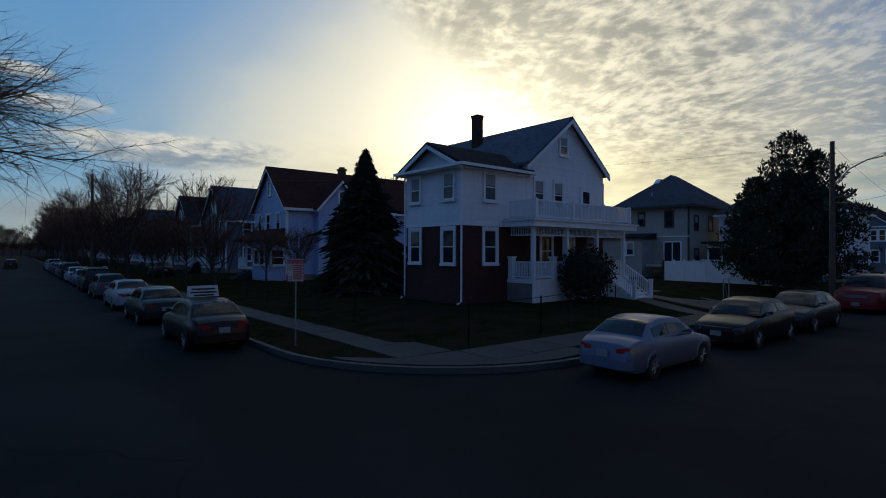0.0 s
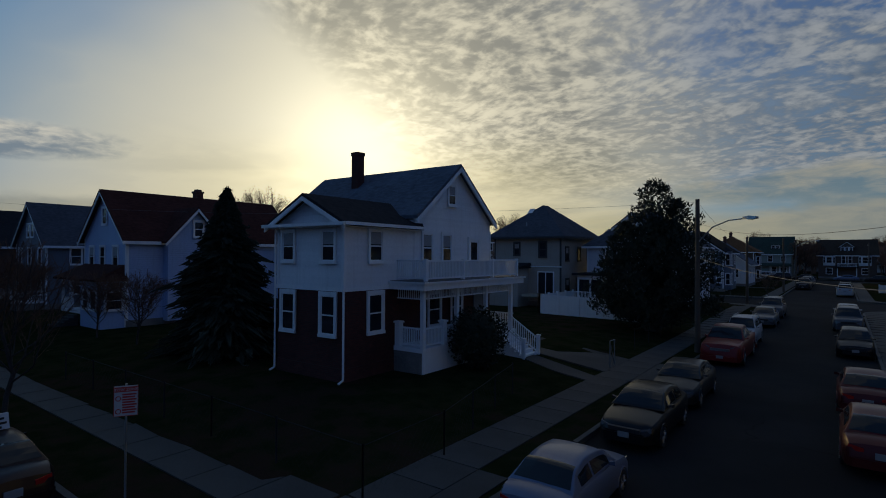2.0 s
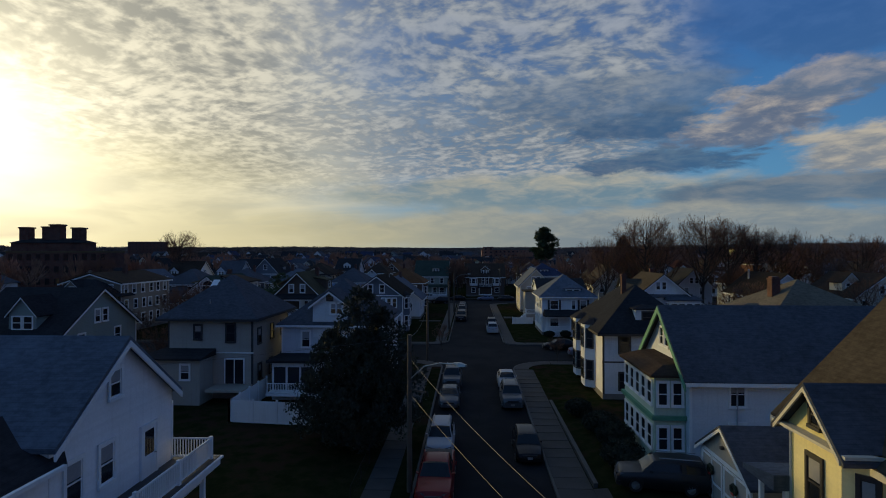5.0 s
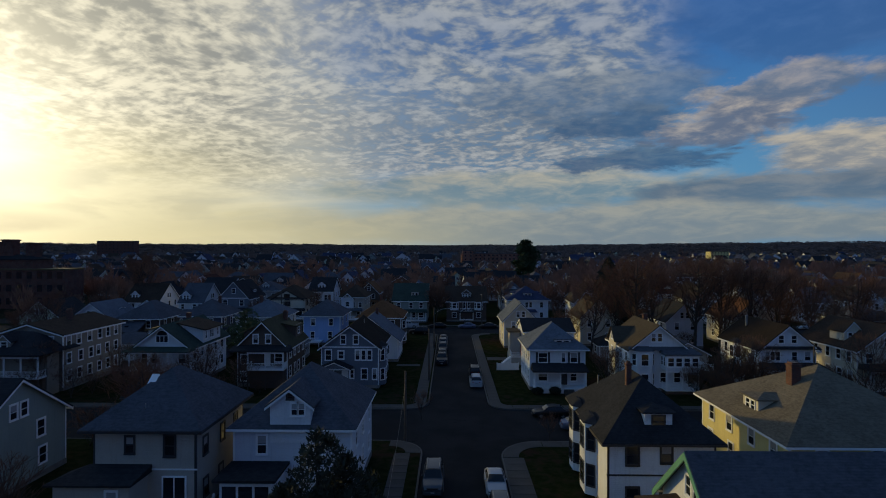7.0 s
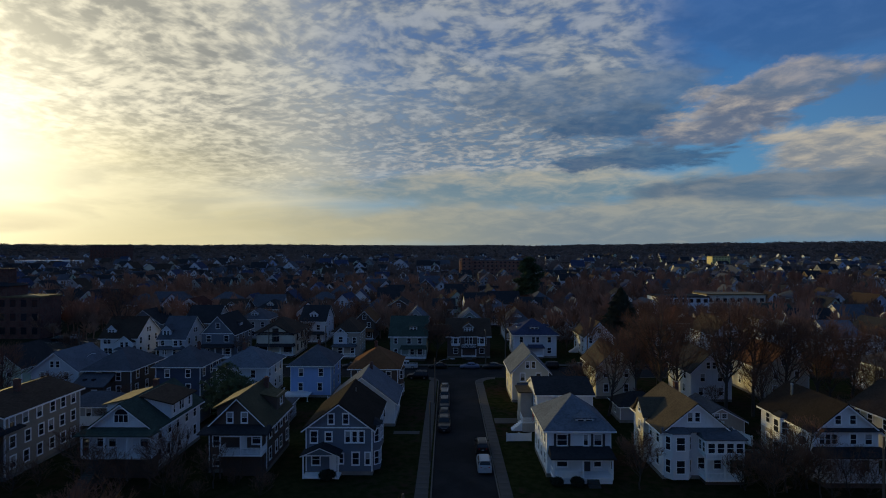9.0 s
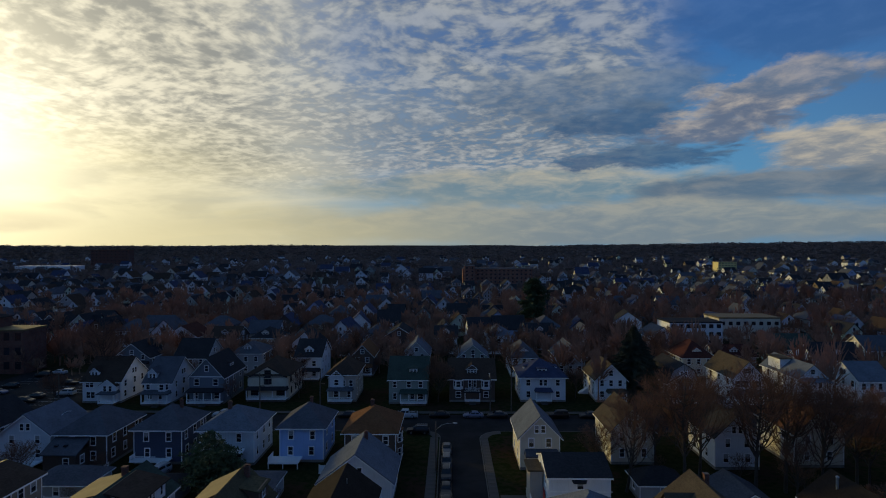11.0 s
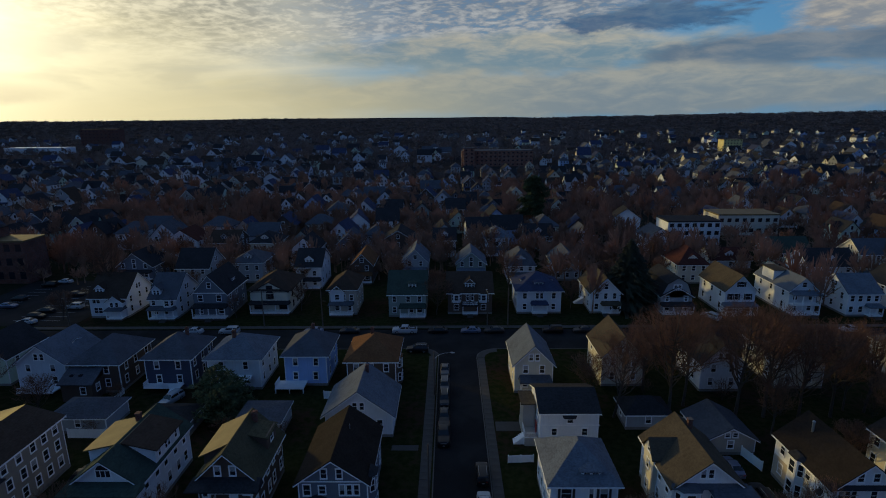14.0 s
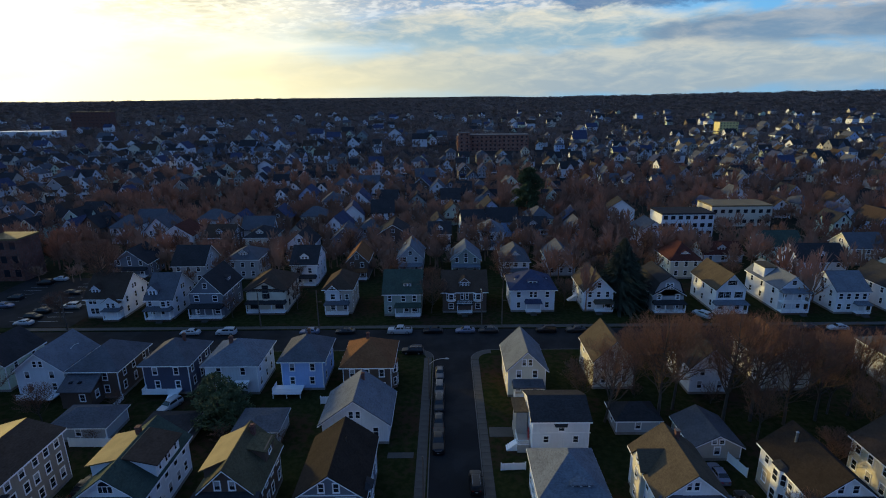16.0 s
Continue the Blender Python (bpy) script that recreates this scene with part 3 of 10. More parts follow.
corner_block("corner_block", ROAD_L, MAIN_N, -240, 60.0, 6.0, "dark winter lawn of the corner plots")
corner_block("corner_block", ROAD_R, MAIN_N, 200, 60.0, 5.0, "dark winter lawn beside the yellow house")
corner_block("corner_block", ROAD_L, CROSS_N, -240, 130.0, 3.0, "dark winter lawns of the second block")
corner_block("corner_block", ROAD_R, CROSS_N, 200, 130.0, 3.0, "dark winter lawns of the second block")
for y_kerb, y_far in ((CROSS_S, 60.0), (FAR_S, 130.0)):
    corner_block("corner_block", ROAD_L, y_kerb, -240, y_far, 3.5, "dark winter lawns at the crossing")
    corner_block("corner_block", ROAD_R, y_kerb, 200, y_far, 4.5, "dark winter lawns at the crossing")
for y0, y1 in ((CROSS_S - 5.5, CROSS_S), (CROSS_N, CROSS_N + 4.0), (FAR_S - 5.5, FAR_S)):
    for x0, x1 in ((ROAD_L - 5.0, ROAD_L - 1.0), (ROAD_R + 1.0, ROAD_R + 5.5)):
        flat_piece("road", [(x0, y0), (x1, y0), (x1, y1), (x0, y1)], -0.006, 0.25, ASPHALT, "asphalt in the rounded mouth of the side street", "road")
for cx, cy, a0, a1 in ((ROAD_L - 3.5, CROSS_S - 3.5, 0, 90), (ROAD_R + 4.5, CROSS_S - 4.5, 90, 180), (ROAD_L - 3.0, CROSS_N + 3.0, 270, 360), (ROAD_R + 3.0, CROSS_N + 3.0, 180, 270), (ROAD_L - 3.5, FAR_S - 3.5, 0, 90), (ROAD_R + 4.5, FAR_S - 4.5, 90, 180)):
    r1 = abs(cx - (ROAD_L if cx < -5 else ROAD_R)) - 0.18
    flat_piece("pavement_corner", arc(cx, cy, r1, a0, a1, 8) + arc(cx, cy, r1 - 1.5, a1, a0, 8), 0.162, 0.1, CONCRETE, "pale concrete pavement round the street corner", "pavement")
lawn_far = MB().box(-260, 240, FAR_N, 420, -0.1, 0.13)
lone("lawn", lawn_far, GROUND, "dark winter plots beyond the far street", "lawn", kind="structure")
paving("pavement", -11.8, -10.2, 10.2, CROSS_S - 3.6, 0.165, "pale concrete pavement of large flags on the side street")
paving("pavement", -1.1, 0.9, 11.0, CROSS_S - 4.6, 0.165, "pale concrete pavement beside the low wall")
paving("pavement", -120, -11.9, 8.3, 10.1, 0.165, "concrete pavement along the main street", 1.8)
paving("pavement", -11.0, -9.4, CROSS_N + 3.0, FAR_S - 3.6, 0.165, "narrow concrete pavement of the second block")
paving("pavement", -1.05, 0.4, CROSS_N + 3.0, FAR_S - 4.6, 0.165, "narrow concrete pavement of the second block")
paving("pavement", 3.3, 60, CROSS_S - 1.7, CROSS_S - 0.2, 0.165, "concrete pavement along the cross street", 2.0)
paving("pavement", 1.8, 60, CROSS_N + 0.3, CROSS_N + 1.8, 0.165, "concrete pavement along the cross street", 2.0)
paving("pavement", -80, -12.1, CROSS_N + 0.3, CROSS_N + 1.8, 0.165, "concrete pavement along the cross street", 2.0)
paving("pavement", -110, 100, FAR_N + 0.4, FAR_N + 2.0, 0.165, "concrete pavement along the far street", 3.0)
# corner ramp inside the rounded kerb
flat_piece("pavement_corner", [(-11.8, 10.15), (-11.9, 8.3), (-13.2, 7.0)] + arc(-15.0, 12.3, 5.7, -66, -8, 10) + [(-9.35, 13.2), (-10.2, 13.2), (-10.2, 10.2)], 0.16, 0.1, CONCRETE, "worn concrete corner ramp by the kerb", "pavement")
# drive and paths
flat_piece("driveway", [(-17.9, 28.6), (-15.4, 26.9), (-11.7, 26.4), (-11.7, 30.1), (-13.9, 30.5), (-17.9, 31.7)], 0.17, 0.1, CONCRETE, "pale concrete path to the porch steps", "driveway")
flat_piece("driveway", [(-15.4, 25.2), (-13.4, 24.5), (-11.7, 24.2), (-11.7, 25.2), (-15.4, 26.4)], 0.168, 0.1, CONCRETE, "cracked concrete walk across the lawn", "path")
flat_piece("driveway", [(-10.2, 25.2), (ROAD_L + 0.18, 25.2), (ROAD_L + 0.18, 30.0), (-10.2, 30.0)], 0.16, 0.1, CONCRETE, "concrete driveway apron at the kerb", "driveway")
flat_piece("driveway", [(0.9, 28.2), (6.4, 28.2), (6.4, 35.0), (0.9, 35.0)], 0.17, 0.1, CONCRETE, "stained concrete driveway before the garage", "driveway")
flat_piece("driveway", [(0.6, 108.6), (5.0, 108.6), (5.0, 111.2), (0.6, 111.2)], 0.17, 0.1, CONCRETE, "pale concrete drive of the white house", "driveway")
flat_piece("driveway", [(-15.5, 103.5), (-11.5, 103.5), (-11.5, 104.8), (-15.5, 104.8)], 0.17, 0.1, CONCRETE, "pale concrete walk across the lawn", "path")
flat_piece("car_park", [(-135, 153), (-98, 153), (-98, 190), (-135, 190)], 0.15, 0.1, ASPHALT, "asphalt car park with white bay lines", "car park")
lines = MB()
for i in range(11):
    for xx in (-129.0, -115.5, -108.5):
        lines.box(xx, xx + 5, 156.5 + i * 2.8, 156.62 + i * 2.8, 0.15, 0.158)
lone("bay_lines", lines, WALLS["grey"], "faded white bay lines painted on the car park", "marking", kind="structure")


# ---- houses ----
WINDOW_CACHE = {}


def relief(xs, zs, depth, slot=None):
    """One connected sheet of cells at several depths, with walls between them. depth(i, k) gives a cell's y, or None."""
    mb, ids, slots = MB(), {}, []

    def v(x, y, z):
        key = (round(x, 4), round(y, 4), round(z, 4))
        if key not in ids:
            ids[key] = len(mb.v)
            mb.v.append(key)
        return ids[key]
    nx, nz = len(xs) - 1, len(zs) - 1
    get = lambda i, k: depth(i, k) if 0 <= i < nx and 0 <= k < nz else 0.0
    for i in range(nx):
        for k in range(nz):
            y = depth(i, k)
            if y is not None:
                mb.f.append((v(xs[i], y, zs[k]), v(xs[i + 1], y, zs[k]), v(xs[i + 1], y, zs[k + 1]), v(xs[i], y, zs[k + 1])))
                slots.append(slot(i, k) if slot else 0)
    for i in range(nx + 1):
        for k in range(nz):
            a, c = get(i - 1, k), get(i, k)
            a, c = (0.0 if a is None else a), (0.0 if c is None else c)
            if a != c:
                mb.f.append((v(xs[i], a, zs[k]), v(xs[i], c, zs[k]), v(xs[i], c, zs[k + 1]), v(xs[i], a, zs[k + 1])))
                slots.append(0)
    for i in range(nx):
        for k in range(nz + 1):
            a, c = get(i, k - 1), get(i, k)
            a, c = (0.0 if a is None else a), (0.0 if c is None else c)
            if a != c:
                mb.f.append((v(xs[i], a, zs[k]), v(xs[i + 1], a, zs[k]), v(xs[i + 1], c, zs[k]), v(xs[i], c, zs[k])))
                slots.append(0)
    return mb, slots


def window_meshes(w, h, trim, style):
    key = (round(w, 2), round(h, 2), trim.name, style)
    if key not in WINDOW_CACHE:
        t = 0.14 if style == "wide" else 0.11
        xs = (-w / 2 - t, -w / 2, -w / 2 + 0.045, w / 2 - 0.045, w / 2, w / 2 + t)
        zs = (-0.12, 0.0, 0.05, h * 0.48, h * 0.48 + 0.055, h - 0.04, h, h + t + 0.03)

        def depth(i, k):
            if k == 0:
                return -0.11
            if i in (0, 4) or k == 6:
                return -0.07
            if i in (1, 3) or k in (1, 3, 5):
                return -0.045 if k <= 3 else -0.035
            return None
        fr, _ = relief(xs, zs, depth)
        pa = MB().box(-w / 2 + 0.03, w / 2 - 0.03, -0.02, 0.0, 0.03, h - 0.03)
        bl = MB().box(-w / 2 + 0.05, w / 2 - 0.05, -0.027, -0.021, h * 0.56, h - 0.05)
        WINDOW_CACHE[key] = (fr.mesh("window_frame", trim), pa.mesh("pane", PANE), bl.mesh("blind", BLIND))
    return WINDOW_CACHE[key]


def plain_window(parent, at, rz, w=0.85, h=1.5, trim=None, name="window"):
    """A sash window of one mesh, for houses far off."""
    key = (round(w, 2), round(h, 2), (trim or WHITE).name, "plain")
    if key not in WINDOW_CACHE:
        t = 0.12
        xs = (-w / 2 - t, -w / 2, w / 2, w / 2 + t)
        zs = (-0.12, 0.0, h * 0.47, h * 0.47 + 0.07, h, h + t)
        glass = lambda i, k: i == 1 and k in (1, 3)
        mb, slots = relief(xs, zs, lambda i, k: -0.025 if glass(i, k) else (-0.09 if k == 0 else -0.06), lambda i, k: 1 if glass(i, k) else 0)
        me = bpy.data.meshes.new(name)
        me.from_pydata(mb.v, [], mb.f)
        me.materials.append(trim or WHITE)
        me.materials.append(PANE)
        me.polygons.foreach_set("material_index", slots)
        bm = bmesh.new()
        bm.from_mesh(me)
        bmesh.ops.recalc_face_normals(bm, faces=bm.faces)
        bm.to_mesh(me)
        bm.free()
        WINDOW_CACHE[key] = me
    return part(name, WINDOW_CACHE[key], None, parent, at=at, rz=rz)


def window(parent, at, rz, w=0.85, h=1.5, trim=None, style="", blind=None, deep=True):
    """A sash window facing local -y before turning by rz; at is the middle of its sill."""
    if not deep:
        return plain_window(parent, at, rz, w, h, trim)
    fr, pa, bl = window_meshes(w, h, trim or WHITE, style)
    o = part("window", fr, None, parent, at=at, rz=rz)
    if deep:
        part("pane", pa, None, o)
        if blind if blind is not None else random.random() < 0.45:
            part("blind", bl, None, o, "half-drawn pale blind")
    return o


def gable_roof(mb, w, d, eave, rise, axis, over=0.4, th=0.16, x=0, y=0):
    """Two slabs; the ridge runs along axis."""
    if axis == "y":
        s = rise / (w / 2)
        for sg in (-1, 1):
            mb.slab([(x, y - d / 2 - over, eave + rise + th), (x, y + d / 2 + over, eave + rise + th), (x + sg * (w / 2 + over), y + d / 2 + over, eave - s * over + th), (x + sg * (w / 2 + over), y - d / 2 - over, eave - s * over + th)], th)
    else:
        s = rise / (d / 2)
        for sg in (-1, 1):
            mb.slab([(x - w / 2 - over, y, eave + rise + th), (x + w / 2 + over, y, eave + rise + th), (x + w / 2 + over, y + sg * (d / 2 + over), eave - s * over + th), (x - w / 2 - over, y + sg * (d / 2 + over), eave - s * over + th)], th)
    return mb


def hip_roof(mb, w, d, eave, rise, over=0.5, th=0.18, x=0, y=0, flat=0.0):
    a, b = w / 2 + over, d / 2 + over
    r = max(abs(a - b), flat)
    rx, ry = (max(a - b, 0) + flat, max(b - a, 0) + flat)
    base = [(x - a, y - b), (x + a, y - b), (x + a, y + b), (x - a, y + b)]
    top = [(x - rx, y - ry), (x + rx, y - ry), (x + rx, y + ry), (x - rx, y + ry)]
    low = [(*p, eave) for p in base]
    rim = [(*p, eave + th) for p in base]
    hi = [(*p, eave + th + rise) for p in top]
    mb.face(*reversed(low))
    for i in range(4):
        j = (i + 1) % 4
        mb.face(low[i], low[j], rim[j], rim[i])
        mb.face(rim[i], rim[j], hi[j], hi[i])
    mb.face(*hi)
    return mb


def rakes(parent, w, eave, rise, y, over=0.4, th=0.2, x=0, mat=None):
    for sg in (-1, 1):
        part("rake_board", gable_rake(MB(), w, eave, rise, y, over, th, x, (sg,)), mat or WHITE, parent)


def gable_rake(mb, w, eave, rise, y, over=0.4, th=0.2, x=0, sides=(-1, 1)):
    """White boards under the roof edge of a gable that faces along y."""
    s = rise / (w / 2)
    for sg in sides:
        a = (x, y, eave + rise)
        b = (x + sg * (w / 2 + over), y, eave - s * over)
        mb.solid([(a[0], y - 0.02, a[2] - th), (b[0], y - 0.02, b[2] - th), (b[0], y - 0.02, b[2]), (a[0], y - 0.02, a[2])],
                 [(a[0], y + 0.04, a[2] - th), (b[0], y + 0.04, b[2] - th), (b[0], y + 0.04, b[2]), (a[0], y + 0.04, a[2])])
    return mb


def body(w, d, eave, rise=0.0, axis="y", base=0.0):
    """Walls of a house with their gables."""
    mb = MB()
    a, b = w / 2, d / 2
    if rise and axis == "y":
        poly = [(-a, base), (a, base), (a, eave), (0, eave + rise), (-a, eave)]
        mb.solid([(x, -b, z) for x, z in poly], [(x, b, z) for x, z in poly])
    elif rise:
        poly = [(-b, base), (b, base), (b, eave), (0, eave + rise), (-b, eave)]
        mb.solid([(-a, y, z) for y, z in poly], [(a, y, z) for y, z in poly])
    else:
        mb.box(-a, a, -b, b, base, eave)
    return mb


def face_at(face, w, d, u, z):
    """Place and turn of something on a wall face: F, B, L, R of a w by d body, u along it as seen from outside."""
    return {"F": ((u, -d / 2, z), 0.0), "B": ((-u, d / 2, z), 180.0), "L": ((-w / 2, -u, z), -90.0), "R": ((w / 2, u, z), 90.0)}[face]


def chimney(parent, x, y, z0, z1, s=0.55, mat=None):
    mb = MB().box(-s / 2, s / 2, -s / 2, s / 2, z0, z1 - 0.2)
    mb.box(-s / 2 - 0.06, s / 2 + 0.06, -s / 2 - 0.06, s / 2 + 0.06, z1 - 0.2, z1 - 0.04)
    mb.box(-s / 2 + 0.08, s / 2 - 0.08, -s / 2 + 0.08, s / 2 - 0.08, z1 - 0.04, z1 + 0.12)
    return part("chimney", mb, mat or BRICK, parent, at=(x, y, 0))


def dormer(parent, at, rz, w, h, depth, rise, wall, roof, trim=None, wins=1, hip=False, ww=0.75):
    """A dormer whose face stands at `at` and looks along local -y turned by rz."""
    o = part("dormer", (MB().solid([(-w / 2, 0, 0), (w / 2, 0, 0), (w / 2, depth, 0), (-w / 2, depth, 0)], [(-w / 2, 0, h), (w / 2, 0, h), (w / 2, depth, h), (-w / 2, depth, h)])
                        if hip else MB().solid([(x, 0, z) for x, z in ((-w / 2, 0), (w / 2, 0), (w / 2, h), (0, h + rise), (-w / 2, h))], [(x, depth, z) for x, z in ((-w / 2, 0), (w / 2, 0), (w / 2, h), (0, h + rise), (-w / 2, h))])),
             wall, parent, at=at, rz=rz)
    mb = MB()
    if hip:
        hip_roof(mb, w, depth, h, rise, 0.25, 0.1, 0, depth / 2)
    else:
        gable_roof(mb, w, depth, h, rise, "y", 0.25, 0.1, 0, depth / 2)
    part("dormer_roof", mb, roof, o)
    if not hip:
        rakes(o, w, h, rise, -0.22, 0.2, 0.14, 0, trim)
    for i in range(wins):
        plain_window(o, ((i - (wins - 1) / 2) * (ww + 0.3), 0.0, h * 0.2), 0, ww, h * 0.62, trim)
    return o


def lattice(xs, zs, solid, t, lift=None):
    """One connected flat grille of the solid cells, 2 t thick, along x; lift(x) raises it along a slope."""
    mb, ids = MB(), {}

    def v(i, k, side):
        key = (i, k, side)
        if key not in ids:
            ids[key] = len(mb.v)
            mb.v.append((xs[i], side * t, zs[k] + (lift(xs[i]) if lift else 0.0)))
        return ids[key]
    nx, nz = len(xs) - 1, len(zs) - 1
    on = lambda i, k: 0 <= i < nx and 0 <= k < nz and solid(i, k)
    for i in range(nx):
        for k in range(nz):
            if not on(i, k):
                continue
            mb.f.append((v(i, k, -1), v(i + 1, k, -1), v(i + 1, k + 1, -1), v(i, k + 1, -1)))
            mb.f.append((v(i, k + 1, 1), v(i + 1, k + 1, 1), v(i + 1, k, 1), v(i, k, 1)))
            for (p, q), (a, b) in (((i, k - 1), ((i, k), (i + 1, k))), ((i, k + 1), ((i + 1, k + 1), (i, k + 1))), ((i - 1, k), ((i, k + 1), (i, k))), ((i + 1, k), ((i + 1, k), (i + 1, k + 1)))):
                if not on(p, q):
                    mb.f.append((v(*a, -1), v(*a, 1), v(*b, 1), v(*b, -1)))
    return mb


def railing(x0, y0, x1, y1, z, h=0.9, gap=0.14, t=0.03, drop=0.0):
    """Rails and balusters between two points, grown into one grille; drop lowers its far end."""
    dx, dy = x1 - x0, y1 - y0
    L = math.hypot(dx, dy)
    if L < 0.05:
        return MB()
    k = max(1, int(L / gap))
    xs = [0.0]
    for i in range(k + 1):
        c = L * (i + 0.5) / (k + 1)
        xs += [c - t / 2, c + t / 2]
    xs.append(L)
    zs = [z + 0.08, z + 0.14, z + h - 0.07, z + h]
    mb = lattice(xs, zs, lambda i, k: k != 1 or i % 2 == 1, 0.028, lambda x: -drop * x / L)
    u, n = (dx / L, dy / L), (-dy / L, dx / L)
    mb.v = [(x0 + u[0] * p[0] + n[0] * p[1], y0 + u[1] * p[0] + n[1] * p[1], p[2]) for p in mb.v]
    return mb


def stair_solid(x0, dx, y0, y1, top, foot, n):
    """A flight of n steps as one solid that goes down along x."""
    prof = [(x0, foot)]
    for i in range(n):
        zt = top - (top - foot) * i / n
        prof += [(x0 + dx * i, zt), (x0 + dx * (i + 1), zt)]
    prof.append((x0 + dx * n, foot))
    return MB().solid([(x, y0, z) for x, z in prof], [(x, y1, z) for x, z in prof])


def porch(parent, face, w, d, u0, u1, deep, top, deck=0.8, trim=None, roof=None, rail=True, posts=3, steps=None, storeys=1, hip=False):
    """An open porch along a wall face from u0 to u1."""
    trim = trim or WHITE
    at, rz = face_at(face, w, d, (u0 + u1) / 2, 0)
    o = part("porch", MB().box(-(u1 - u0) / 2, (u1 - u0) / 2, -deep, 0, deck - 0.18, deck), trim, parent, at=at, rz=rz)
    a = (u1 - u0) / 2
    part("porch_skirt", MB().box(-a + 0.06, a - 0.06, -deep + 0.06, -0.01, 0, deck - 0.181), STONE, o)
    rm = MB()
    rm.solid([(-a - 0.3, -deep - 0.35, top), (a + 0.3, -deep - 0.35, top), (a + 0.3, -0.003, top), (-a - 0.3, -0.003, top)],
             [(-a - 0.3, -deep - 0.35, top + 0.2), (a + 0.3, -deep - 0.35, top + 0.2), (a + 0.1, -0.003, top + 0.75), (-a - 0.1, -0.003, top + 0.75)])
    part("porch_roof", rm, roof or ROOFS["grey"], o)
    part("porch_beam", MB().box(-a, a, -deep, -deep + 0.16, top - 0.28, top - 0.002), trim, o)
    lv = [deck] if storeys == 1 else [deck, deck + 2.7]
    for i in range(posts):
        x = -a + 0.1 + (2 * a - 0.2) * i / (posts - 1)
        part("porch_post", MB().box(x - 0.08, x + 0.08, -deep + 0.002, -deep + 0.158, deck, top - 0.28), trim, o)
    for k, z in enumerate(lv):
        if k:
            part("porch_deck", MB().box(-a, a, -deep - 0.02, 0, z - 0.15, z), trim, o)
        if rail:
            part("porch_railing", railing(-a + 0.15, -deep + 0.08, a - 0.15, -deep + 0.08, z), trim, o)
            for s in (-1, 1):
                part("porch_railing", railing(s * (a - 0.08), -deep + 0.2, s * (a - 0.08), -0.05, z), trim, o)
    if steps is not None:
        n = max(2, round(deck / 0.18))
        prof = [(-deep - 0.002, 0)]
        for i in range(n):
            prof += [(-deep - 0.002 - 0.28 * i, deck * (n - i) / (n + 1)), (-deep - 0.002 - 0.28 * (i + 1), deck * (n - i) / (n + 1))]
        prof.append((-deep - 0.002 - 0.28 * n, 0))
        sm = MB().solid([(steps - 0.7, y, z) for y, z in prof], [(steps + 0.7, y, z) for y, z in prof])
        part("porch_steps", sm, CONCRETE, o)
    return o


